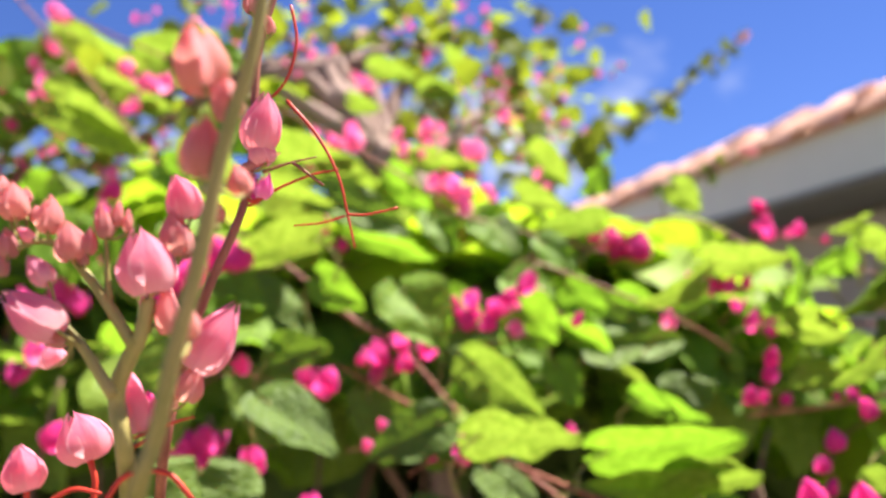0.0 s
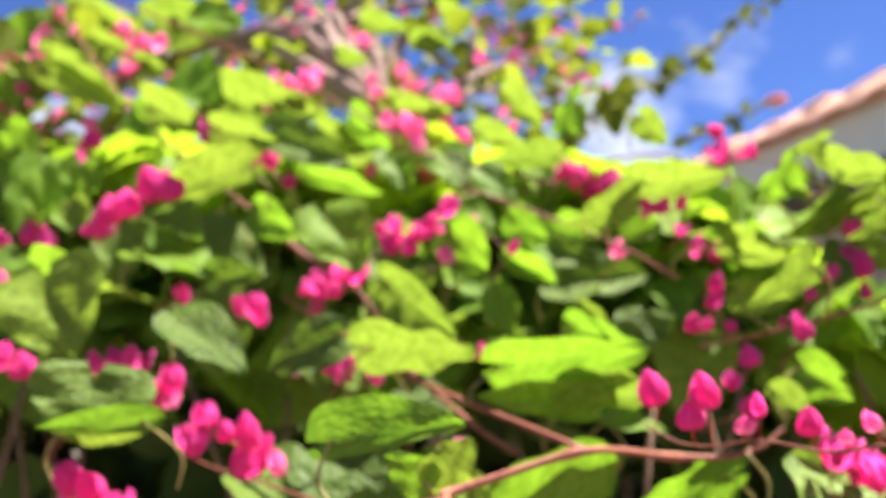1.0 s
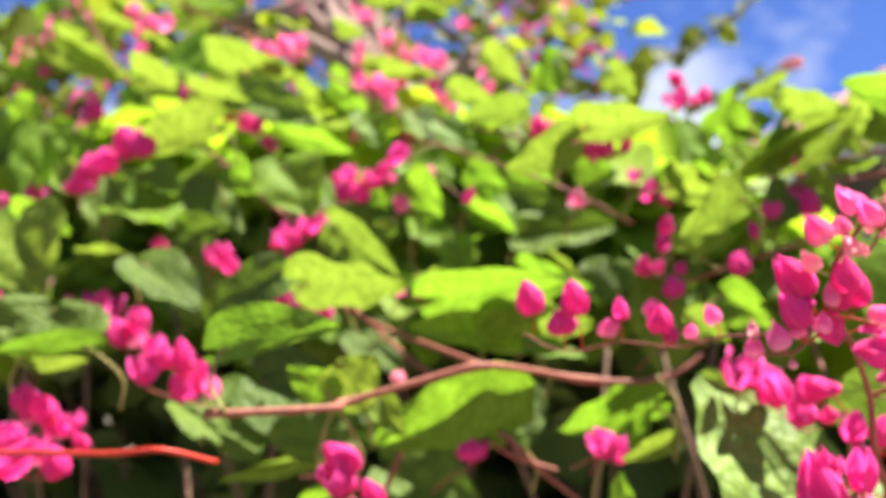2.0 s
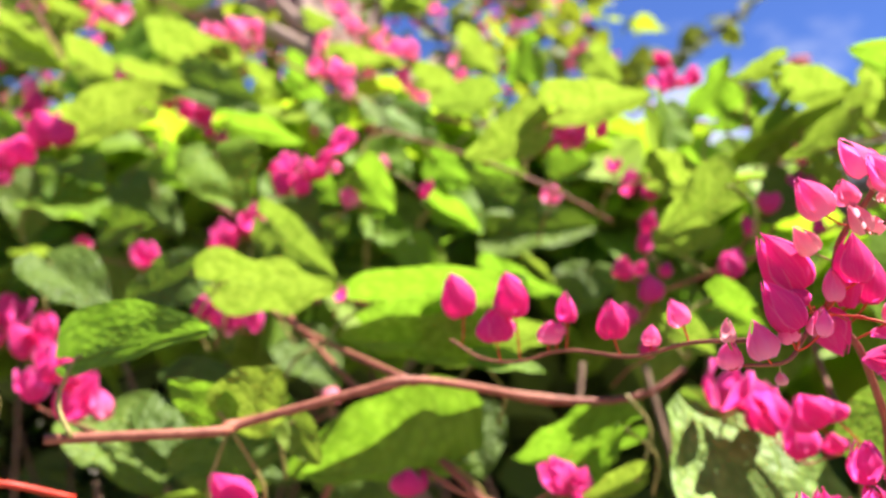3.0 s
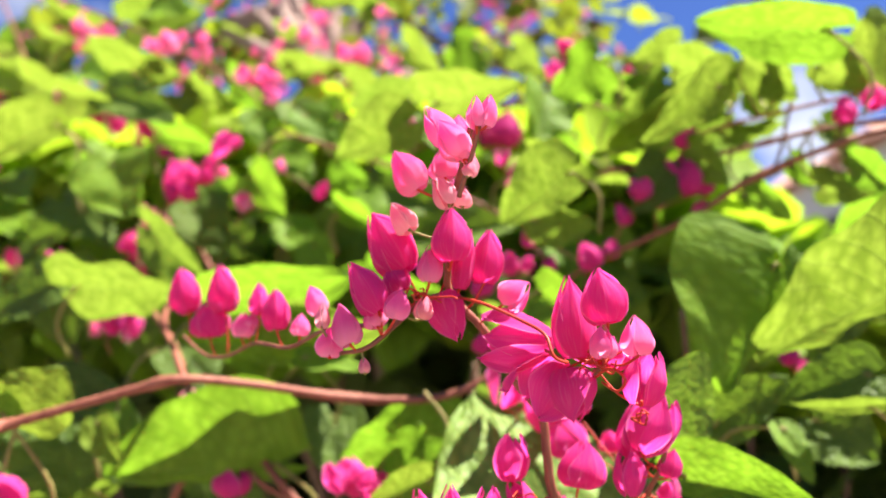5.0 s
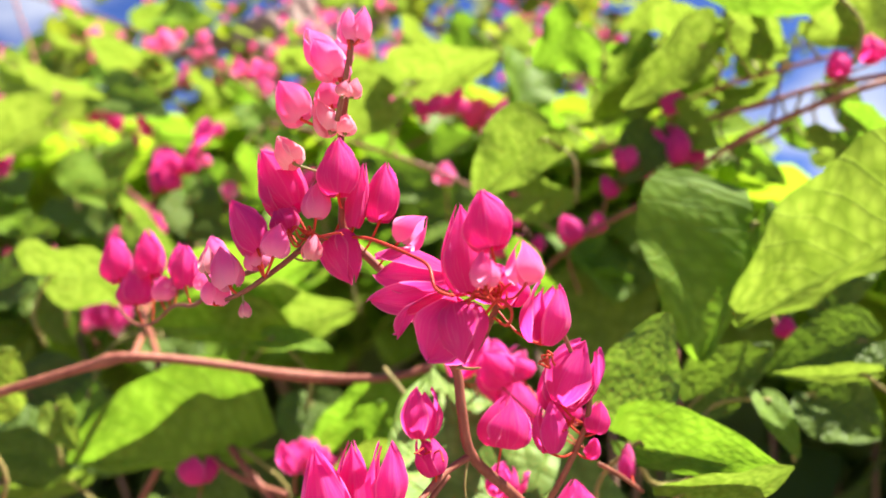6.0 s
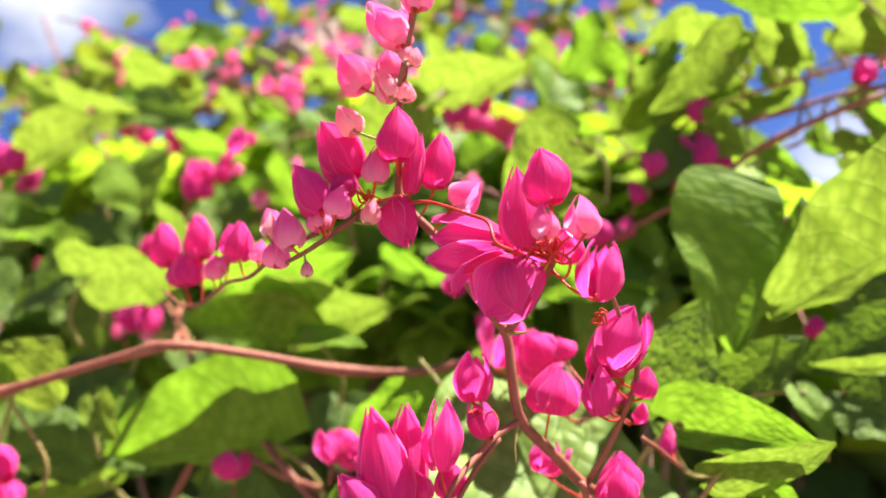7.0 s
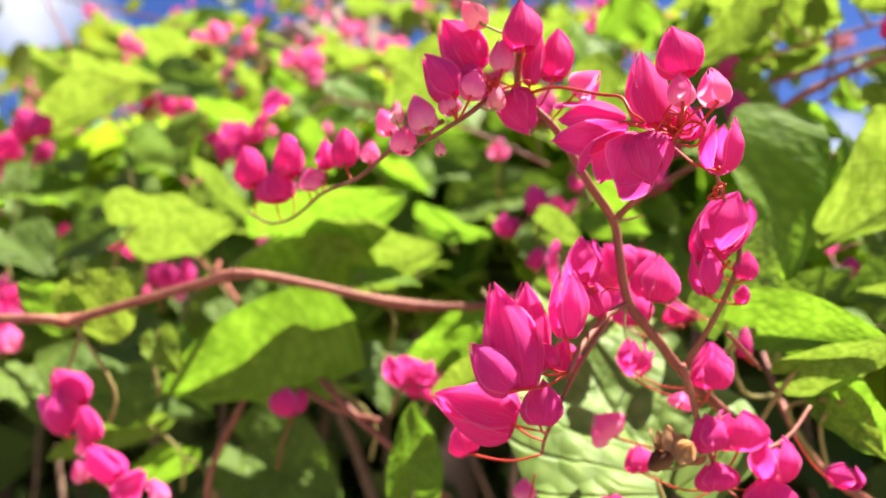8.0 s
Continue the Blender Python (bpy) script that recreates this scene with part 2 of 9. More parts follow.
def spline(points, per=6):
    """A smooth line through the points."""
    p = [Vector(q) for q in points]
    if len(p) == 2:
        return [p[0].lerp(p[1], i / per) for i in range(per + 1)]
    p = [p[0] * 2 - p[1], *p, p[-1] * 2 - p[-2]]
    line = []
    for i in range(1, len(p) - 2):
        for k in range(per):
            s = k / per
            a, b, c, d = p[i - 1 : i + 3]
            line.append(0.5 * (2 * b + (c - a) * s + (2 * a - 5 * b + 4 * c - d) * s * s + (3 * b - a - 3 * c + d) * s**3))
    return [*line, p[-2]]


def tube(line, r0, r1, sides=8, knots=()):
    """Verts and faces of a tapered tube along a line, thicker at its knots (0 to 1 along it)."""
    verts, faces = [], []
    side = (line[1] - line[0]).orthogonal().normalized()
    for i, q in enumerate(line):
        s = i / (len(line) - 1)
        ahead = (line[min(i + 1, len(line) - 1)] - line[max(i - 1, 0)]).normalized()
        side = (side - ahead * side.dot(ahead)).normalized()
        other = ahead.cross(side)
        r = r0 + (r1 - r0) * s
        for k in knots:
            r *= 1 + 0.45 * math.exp(-(((s - k) * 30) ** 2))
        for j in range(sides):
            a = 2 * math.pi * j / sides
            verts.append(q + (side * math.cos(a) + other * math.sin(a)) * r)
    n = len(line)
    for i in range(n - 1):
        for j in range(sides):
            a, b = i * sides + j, i * sides + (j + 1) % sides
            faces.append((a, b, b + sides, a + sides))
    faces += [tuple(range(sides))[::-1], tuple(range((n - 1) * sides, n * sides))]
    return verts, faces


def joined(*pieces):
    verts, faces = [], []
    for v, f in pieces:
        faces += [tuple(i + len(verts) for i in face) for face in f]
        verts += v
    return verts, faces


# ---- plant parts ----
def leaf_shape(length, width, fold, droop, seed, rows=24, cols=7, wave=1.0, halves=(1.0, 1.0)):
    """A heart-shaped leaf: its stalk joins at the origin, the tip lies along +y, the face looks to +z."""
    rnd = random.Random(seed)
    ph, ph2, amp = rnd.uniform(0, 6), rnd.uniform(0, 6), rnd.uniform(0.5, 1.1) * wave
    skew, twist = rnd.uniform(-0.06, 0.06), rnd.uniform(-0.25, 0.25)
    cup = rnd.uniform(-0.05, 0.16)
    verts, uvs, faces = [], [], []
    teeth = [rnd.uniform(0.2, 1.0) * (1 if i % 2 else -1) for i in range(rows + 1)]
    half = cols
    for i in range(rows + 1):
        v = i / rows
        # half-width along the leaf: broad near the base, drawn out to a point
        w = 0.5 * width * (math.sin(math.pi * min(1, v**0.56 * 0.985 + 0.015)) ** 0.62) * (1.05 - 0.14 * v)
        w = max(w, 0.0008)
        for j in range(-half, half + 1):
            u = j / half
            lobe = -0.20 * length * abs(u) ** 1.4 * max(0, 1 - v * 2.3) ** 1.3
            half_w = w * (halves[0] if u < 0 else halves[1])
            x = u * half_w + skew * length * v * v
            # small teeth along the margin
            x += math.copysign(abs(u) ** 8 * 0.016 * width * teeth[i], u)
            y = v * length + lobe
            z = abs(u) * half_w * math.tan(radians(fold)) - droop * length * v**2.2
            z += cup * w * u * u
            ripple = 0.055 * width * amp * abs(u) ** 2.2
            z += ripple * math.sin(v * 15 + ph + (0 if u > 0 else 2.1)) + 0.02 * width * math.sin(v * 7 + u * 5 + ph2)
            a = twist * v
            verts.append((x * math.cos(a) - z * math.sin(a), y, x * math.sin(a) + z * math.cos(a)))
            uvs.append((0.5 + 0.5 * u, v))
    span = 2 * half + 1
    for i in range(rows):
        for j in range(span - 1):
            a = i * span + j
            faces.append((a, a + 1, a + span + 1, a + span))
    return verts, faces, uvs


def basis(along, facing):
    """A turn that takes +y to along and +z as near to facing as it can."""
    y = Vector(along).normalized()
    z = Vector(facing)
    z = (z - y * z.dot(y)).normalized()
    x = y.cross(z)
    return Matrix((x, y, z)).transposed().to_4x4()


def leaf(plant, base, tip, facing, width, fold=12, droop=0.12, mat=None, stalk=None, seed=None, halves=(1.0, 1.0)):
    """One leaf with its stalk. base: where blade and stalk meet; stalk: where the stalk leaves the stem."""
    base, tip = Vector(base), Vector(tip)
    if seed is None:
        seed = int(abs(base.x * 7919 + base.y * 104729 + base.z * 1299709) * 1000) % 100000
    length = (tip - base).length * (1 + droop * 0.3)
    # aim the root a little high so that the drooping tip meets its place
    m = basis(tip - base, facing)
    lift = Matrix.Rotation(math.atan(droop * 0.95), 4, "X")
    verts, faces, uvs = leaf_shape(length, width, fold, droop, seed, wave=1.0, halves=halves)
    blade = mesh_object("leaf", verts, faces, mat or LEAF, uvs, parent=plant)
    blade.matrix_world = Matrix.Translation(base) @ m @ lift
    back = (base - tip).normalized()
    n = Vector(facing).normalized()
    if stalk is None:
        stalk = base + back * 0.012 + Vector((0, 0.012, -0.035))
    stalk = Vector(stalk)
    mid = (base + stalk) / 2 + back * 0.25 * (base - stalk).length
    sv, sf = tube(spline([stalk, mid, base, base + (tip - base) * 0.06], 4), 0.0009, 0.0007, 6)
    inv = blade.matrix_world.inverted()
    st = mesh_object("petiole", [inv @ v for v in sv], sf, STEM_GREEN)
    st.parent = blade
    return blade


def tepal_shape(length, radius, spread, mouth, turn, rows=11, cols=7, keel=0.10, flat=1.0, point=1.0, lift=0.0, seed=0):
    """One tepal of a flower that stands on +z. mouth: how far the tips part, 0 for a shut bud."""
    rnd = random.Random(seed)
    wob = rnd.uniform(-0.1, 0.1)
    verts, uvs, faces = [], [], []
    for i in range(rows + 1):
        v = i / rows
        shut = math.sin(math.pi * min(1.0, (0.08 + 0.92 * v) ** 0.64)) ** 0.92
        wide = 0.16 + 0.84 * min(1, v * 2.0) ** 0.8
        r = radius * (shut * (1 - mouth) + wide * mouth * 1.25)
        w = max(0.03, math.sin(math.pi * min(1.0, (0.16 + 0.84 * v) ** 0.85)) ** (0.6 * point))
        for j in range(-cols, cols + 1):
            u = j / cols
            a = turn + u * spread * w
            rib = 0.022 * math.cos(u * 9.5 + seed) * min(1, v * 3)
            flare = 0.20 * abs(u) ** 4 * (0.4 + v) + 0.05 * abs(u) ** 3 * math.sin(v * 9 + seed * 2 + (0 if u > 0 else 2))
            dent = 0.10 * noise.noise((u * 1.3 + seed * 3.1, v * 2.2, seed * 1.7))
            rr = r * (1 + dent + keel * (1 - abs(u)) ** 3 + flare + rib + wob * 0.3 * u) + lift * radius
            bow = 0.05 * length * math.sin(u * 4 + seed) * (0.25 + mouth)
            verts.append((rr * math.cos(a), rr * math.sin(a) * flat, length * (v - 0.10 * (1 - w) * 0) + bow * v))
            uvs.append((0.5 + 0.5 * u, v))
    span = 2 * cols + 1
    for i in range(rows):
        for j in range(span - 1):
            a = i * span + j
            faces.append((a, a + 1, a + span + 1, a + span))
    return verts, faces, uvs


# kind: (length to width, mouth, spread, flatness, keel, number of tepals)
FLOWERS = {
    "bud": (1.45, 0.02, 1.12, 0.90, 0.14, 4),
    "heart": (1.22, 0.09, 1.22, 0.62, 0.14, 5),
    "tulip": (1.35, 0.34, 0.95, 0.80, 0.12, 5),
    "open": (1.05, 0.72, 0.80, 0.80, 0.08, 5),
    "wide": (0.85, 0.95, 0.80, 0.90, 0.06, 5),
}
TEPALS = {}


def tepals(kind, mat, make=0):
    """The meshes of a flower's tepals, one unit wide, made once for each kind and colour."""
    key = (kind, mat.name, make)
    if key not in TEPALS:
        ratio, mouth, spread, flat, keel, count = FLOWERS[kind]
        TEPALS[key] = []
        for k in range(count):
            outer = k < 3
            turn = (k * 2 * math.pi / 3 + 0.25 * math.sin(make * 2 + k)) if outer else (k * math.pi + 0.9)
            v, f, uv = tepal_shape(ratio * (1.0 if outer else 0.93), 0.5 if outer else 0.43, spread, mouth, turn, keel=keel, flat=flat, lift=0.015 * k if outer else -0.03, seed=k + len(TEPALS) * 7 + make * 3)
            ob = mesh_object("tepal", v, f, mat, uv)
            TEPALS[key].append(ob.data)
            bpy.data.objects.remove(ob)
    return TEPALS[key]


def nearest(line, q):
    return min(line, key=lambda p: (p - q).length)


STEMS = {}


def raceme(label, *points, r0=0.0014, r1=0.0007, mat=None, knots=(), colour="magenta"):
    """A flowering shoot: an Empty at its foot, with its stalk. Flowers are added to it."""
    line = spline(points, 6)
    root = tagged(new("flower_raceme"), label, "flower", "coral vine flower sprays")
    root.matrix_world = Matrix.Translation(line[0])
    v, f = tube(line, r0, r1, 8, knots)
    stalk = mesh_object("stem", [p - line[0] for p in v], f, mat or STEM)
    stalk.parent = root
    STEMS[root.name] = list(line)
    return root


def branch(root, *points, r0=0.001, r1=0.0006, mat=None, name="side_stem"):
    line = spline(points, 6)
    foot = root.matrix_world.translation
    fine = 0.7 if name == "tendril" else 1.0
    v, f = tube(line, r0 * fine, r1 * fine, 7)
    ob = mesh_object(name, [p - foot for p in v], f, mat or STEM)
    ob.parent = root
    if name == "side_stem":
        STEMS[root.name] += line
    return ob


def flower(root, foot, tip, width, kind="heart", mat=None, spin=0.0, stalk=True):
    """One flower: its stalk and base as a mesh, with its tepals under it. foot and tip: the ends of the tepals."""
    foot, tip = Vector(foot), Vector(tip)
    mat = mat or PINK
    axis = (tip - foot).normalized()
    origin = root.matrix_world.translation
    near = nearest(STEMS[root.name], foot - axis * width * 0.4)
    if (near - foot).length > 0.03:
        near = foot + (near - foot).normalized() * 0.03
    mid = (near + foot) / 2 - axis * (near - foot).length * 0.10
    v, f = tube([p - origin for p in spline([near, mid, foot, foot + axis * width * 0.10], 4)], 0.00024, 0.00042, 6)
    base = mesh_object("flower", v, f, TENDRIL if mat in (PINK, ROSE) else STEM_GREEN, parent=root)
    turn = axis.to_track_quat("Z", "Y").to_matrix().to_4x4()
    if kind == "heart":
        # the flat side is turned towards the camera, more or less, to look broad
        side = turn.to_3x3().inverted() @ Vector((0, -1, 0.1))
        spin = math.atan2(-side.x, side.y) + (spin - 3.14) * 0.16
    high = (tip - foot).length / FLOWERS[kind][0]
    place = Matrix.Translation(foot - origin) @ turn @ Matrix.Rotation(spin, 4, "Z") @ Matrix.Diagonal((width, width, high, 1))
    for data in tepals(kind, mat, int(spin * 10) % 3):
        ob = new("tepal", data)
        ob.parent = base
        ob.matrix_basis = place
    return base


def shoot(label, *points, r0=0.0022, r1=0.0012, mat=None, knots=()):
    """A leafy shoot: an Empty at its foot and its woody stem."""
    line = spline(points, 8)
    root = tagged(new("vine_shoot"), label, "vine", "coral vine shoots")
    v, f = tube(line, r0, r1, 10, knots)
    mesh_object("stem", v, f, mat or STEM, parent=root)
    STEMS[root.name] = list(line)
    return root


def scatter(name, mat, proto, places, label, category, kind="stuff"):
    """Many small pieces in one mesh. proto: verts, faces, uvs; places: matrices."""
    pv, pf, puv = np.asarray(proto[0], float), proto[1], np.asarray(proto[2], float)
    verts, faces, n = [], [], len(pv)
    for i, m in enumerate(places):
        a = np.array(m)
        verts.append(pv @ a[:3, :3].T + a[:3, 3])
        faces += [tuple(k + i * n for k in f) for f in pf]
    ob = mesh_object(name, np.concatenate(verts).tolist(), faces, mat, np.tile(puv, (len(places), 1)))
    return tagged(ob, label, category, kind=kind)


# ---- ground and house ----
def ground():
    n, reach = 60, 900.0
    verts, faces = [], []
    for i in range(n + 1):
        for j in range(n + 1):
            x, y = ((i / n * 2 - 1), (j / n * 2 - 1))
            x, y = math.copysign(abs(x) ** 3, x) * reach, math.copysign(abs(y) ** 3, y) * reach
            verts.append((x, y + 1, 0.03 * noise.noise((x * 0.7, y * 0.7, 0))))
    for i in range(n):
        for j in range(n):
            a = i * (n + 1) + j
            faces.append((a, a + n + 1, a + n + 2, a + 1))
    ob = mesh_object("ground", verts, faces, EARTH)
    tagged(ob, "dry earth with grit, lightened to bounce light upwards", "ground", kind="structure")


def box(name, lo, hi, mat, parent, bevel=0.004, label=""):
    bm = bmesh.new()
    bmesh.ops.create_cube(bm, size=1)
    for v in bm.verts:
        v.co = [l + (c + 0.5) * (u - l) for c, l, u in zip(v.co, lo, hi)]
    if bevel:
        bmesh.ops.bevel(bm, geom=bm.edges[:], offset=bevel, segments=2, affect="EDGES")
    return part(name, bm, mat, parent, label)


def house():
    """A low house beside the hedge: its long eave runs away from the camera. Local x runs along the eave, y into the house."""
    root = tagged(new("house"), "low house with terracotta barrel tile roof and grey fascia", "house")
    a, b = Vector((1.10, 2.80, 0)), Vector((0.35, 4.655, 0))
    along = (b - a).normalized()
    inward = Vector((along.y, -along.x, 0))
    root.matrix_world = Matrix((( along.x, inward.x, 0, a.x), (along.y, inward.y, 0, a.y), (0, 0, 1, 0), (0, 0, 0, 1)))
    x0, x1, eave = -1.3, 6.5, 2.10
    box("wall", (x0 + 0.3, 0.45, 0), (x1 - 0.3, 0.68, 1.92), RENDERED, root, 0.01, "weathered beige rendered wall")
    box("back_wall", (x0 + 0.3, 4.2, 0), (x1 - 0.3, 4.45, 1.92), RENDERED, root, 0.01)
    box("end_wall", (x0 + 0.3, 0.68, 0), (x0 + 0.55, 4.2, 1.92), RENDERED, root, 0.01)
    box("end_wall", (x1 - 0.55, 0.68, 0), (x1 - 0.3, 4.2, 1.92), RENDERED, root, 0.01)
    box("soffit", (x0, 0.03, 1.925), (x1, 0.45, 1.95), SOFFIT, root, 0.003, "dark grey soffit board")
    box("fascia", (x0, -0.012, 1.912), (x1, 0.020, 2.092), FASCIA, root, 0.004, "wide pale grey fascia board")
    box("gutter_lip", (x0, -0.024, 1.905), (x1, -0.014, 1.922), SOFFIT, root, 0.003)
    slope = 0.66
    top = 0.16
    roof_v = [(x0, -0.03, eave), (x1, -0.03, eave), (x1, top, eave + top * slope - 0.02), (x0, top, eave + top * slope - 0.02), (x1, 4.6, eave - 0.15), (x0, 4.6, eave - 0.15)]
    roof_v += [(x, y, z - 0.02) for x, y, z in roof_v]
    roof = mesh_object("roof", roof_v, [(0, 1, 2, 3), (3, 2, 4, 5), (6, 9, 8, 7), (9, 11, 10, 8), (0, 6, 7, 1), (5, 4, 10, 11), (0, 3, 9, 6), (3, 5, 11, 9), (1, 7, 8, 2), (2, 8, 10, 4)], TERRACOTTA, smooth=False)
    roof.parent = root
    # barrel tiles: one row of half pipes, flattened to fit the camera's view
    pv, pf = [], []
    for i, (s, r) in enumerate(((0.0, 0.078), (0.215, 0.066))):
        for k in range(9):
            a_ = math.pi * k / 8
            for rr in (r, r - 0.014):
                pv.append((math.cos(a_) * rr, s, math.sin(a_) * rr))
    for k in range(8):
        o, q = 2 * k, 18 + 2 * k
        pf += [(o, o + 2, q + 2, q), (o + 1, q + 1, q + 3, o + 3), (o, o + 1, o + 3, o + 2)]
    ridge_y, ridge_z = top, eave + top * slope + 0.02
    rows = [(r, c) for r in range(1) for c in range(41)]
    shared = None
    rnd = random.Random(5)
    for r, c in rows:
        y = -0.05 + r * 0.33
        m = Matrix.Translation((-1.15 + c * 0.183 + rnd.uniform(-0.008, 0.008), y, eave + 0.006 + (y + 0.0) * slope + rnd.uniform(0, 0.016))) @ Matrix.Rotation(math.atan(slope) + 0.03, 4, "X") @ Matrix.Diagonal((1.12, 1, 0.42, 1))
        if shared is None:
            ob = mesh_object("roof_tile", pv, pf, TERRACOTTA)
            shared = ob.data
        else:
            ob = new("roof_tile", shared)
        ob.parent = roof
        ob.matrix_basis = m
    # ridge caps, laid along the top
    for k in range(30):
        ob = new("ridge_tile", shared)
        ob.parent = roof
        ob.matrix_basis = Matrix.Translation((-1.25 + k * 0.25, ridge_y, ridge_z - 0.03 + rnd.uniform(-0.006, 0.01))) @ Matrix.Rotation(-math.pi / 2, 4, "Z") @ Matrix.Rotation(-0.05, 4, "X") @ Matrix.Diagonal((1, 1, 0.6, 1))
    return root


ground()
house()


# ---- the body of the hedge, the tree behind it ----
def face_y(z):
    """How far back the leafy face stands at height z."""
    if z < 1.2:
        return 0.50 + 0.04 * (1.2 - z)
    return 0.50 + (z - 1.2) * 0.72


def quick_leaf(rows=4, cols=2, seed=3):
    v, f, uv = leaf_shape(1.0, 0.96, 7, 0.14, seed, rows, cols, 1.0)
    return v, f, uv


def leaf_pose(p, facing, size, rnd, spread=0.7):
    n = Vector(facing) + Vector((rnd.gauss(0, spread), rnd.gauss(0, spread), rnd.gauss(0, spread)))
    d = Vector((rnd.gauss(0, 1), rnd.gauss(-0.5, 0.6), rnd.gauss(-0.6, 0.5)))
    if abs(n.normalized().dot(d.normalized())) > 0.97:
        d = Vector((1, 0.2, -0.3))
    return Matrix.Translation(p) @ basis(d, n) @ Matrix.Diagonal((size, size, size, 1))


def hedge_mass():
    rnd = random.Random(11)
    near, deep, low, crown = [], [], [], []
    for _ in range(3000):
        x = rnd.uniform(-0.95, 1.0)
        top = 1.505 + 0.05 * noise.noise((x * 3, 0, 4)) - 0.17 * min(1, max(0, (x - 0.27) / 0.15)) + 0.10 * min(1, max(0, (-x - 0.05) / 0.25))
        z = rnd.uniform(1.0, top)
        y = face_y(z) + 0.15 + abs(rnd.gauss(0, 0.09)) + 0.05 * noise.noise((x * 4, z * 4, 1))
        if z < 1.33:
            continue
        near.append(leaf_pose((x, y, z), (0.25, -0.35, 1.0), rnd.uniform(0.050, 0.085), rnd, 0.42))
    for _ in range(1300):
        x, z = rnd.uniform(-1.2, 1.3), rnd.uniform(0.9, 1.46)
        if (x > 0.36 and z > 1.33) or (z < 1.33 and rnd.random() < 0.5):
            continue
        y = face_y(z) + (0.26 if z > 1.33 else 0.36) + rnd.uniform(0, 0.35)
        deep.append(leaf_pose((x, y, z), (0, -0.6, 0.6), rnd.uniform(0.05, 0.085), rnd, 0.8))
    # leaf layer added on top to keep sun and sky out of the inside
    for _ in range(2600):
        x = rnd.uniform(-1.5, 1.6)
        roof = 1.49 + 0.05 * min(1, max(0, (0.2 - x) / 0.1)) - 0.17 * min(1, max(0, (x - 0.33) / 0.15)) + 0.03 * noise.noise((x * 5, 0, 2))
        crown.append(leaf_pose((x, rnd.uniform(0.80, 1.25), roof - abs(rnd.gauss(0, 0.04))), (0, -0.1, 1), rnd.uniform(0.06, 0.09), rnd, 0.5))
    for _ in range(3800):
        x, z = rnd.uniform(-1.6, 1.7), rnd.uniform(0.02, 1.02)
        y = 0.70 + 0.10 * max(0, z - 0.45) + 0.07 * noise.noise((x * 4, z * 4, 7)) + abs(rnd.gauss(0, 0.14))
        low.append(leaf_pose((x, y, z), (0, -0.7, 0.6), rnd.uniform(0.06, 0.10), rnd))
    for _ in range(8500):
        x, z = rnd.uniform(-1.6, 1.7), rnd.uniform(0.05, 1.43)
        if x > 0.36 and z > 1.30:
            continue
        low.append(leaf_pose((x, 1.17 + rnd.gauss(0, 0.10), z), (0, 0.8, 0.5), rnd.uniform(0.07, 0.11), rnd))
    # the leaves nearest to the path are single leaves of one vine, the rest is a mass
    close = [m for m in near if abs(m.translation.x - 0.05) < 0.42 and m.translation.y < 0.86][:280]
    kept = {id(m) for m in close}
    near = [m for m in near if id(m) not in kept]
    root = tagged(new("coral_vine"), "coral vine that covers the hedge with heart-shaped leaves", "vine")
    foot = [Vector((0.1, 0.95, 0)), Vector((0.12, 0.9, 0.5)), Vector((0.05, 0.86, 1.0)), Vector((-0.05, 0.84, 1.3)), Vector((-0.3, 0.86, 1.45))]
    v, f = tube(spline(foot, 6), 0.008, 0.003, 8)
    mesh_object("stem", v, f, TWIG, parent=root)
    shapes = []
    for k in range(5):
        v, f, uv = leaf_shape(1.0, 0.97, 4 + 4 * k, 0.08 + 0.03 * k, 40 + k, 12, 5, 0.9)
        ob = mesh_object("leaf", v, f, (LEAF, LEAF_LIT, LEAF, LEAF_LIT, LEAF_LIT)[k], uv)
        shapes.append(ob.data)
        bpy.data.objects.remove(ob)
    for i, m in enumerate(close):
        ob = new("leaf", shapes[i % 5])
        ob.parent = root
        ob.matrix_basis = m
    # part of the hedge's inner shade comes from these darker leaf colours
    scatter("hedge_leaves", LEAF_GAP_SHADE, quick_leaf(6, 3), near, "dense heart-shaped green vine leaves on the hedge face", "vine")
    scatter("hedge_leaves", LEAF_MASS_SHADE, quick_leaf(4, 2, 5), deep, "vine leaves deep inside the hedge with shade in their colour", "vine")
    scatter("hedge_leaves", LEAF_MASS_SHADE, quick_leaf(4, 2, 8), low, "vine leaves that clothe the hedge down to the earth", "vine")
    scatter("hedge_leaves", LEAF_MASS, quick_leaf(4, 2, 6), crown, "vine leaves on top of the hedge, added to shade its inside", "vine")
    # bare twigs inside
    pieces = []
    for _ in range(160):
        x = rnd.uniform(-1.4, 1.5)
        p = [Vector((x, rnd.uniform(0.75, 1.05), 0.0))]
        for k in range(5):
            p.append(p[-1] + Vector((rnd.gauss(0, 0.06), rnd.gauss(-0.01, 0.04), rnd.uniform(0.18, 0.30))))
        pieces.append(tube(spline(p, 3), 0.006, 0.002, 5))
    v, f = joined(*pieces)
    tagged(mesh_object("hedge_twigs", v, f, TWIG), "bare brown twigs inside the hedge", "vine", kind="stuff")


hedge_mass()


# ---- shoots, leaves and flowers ----

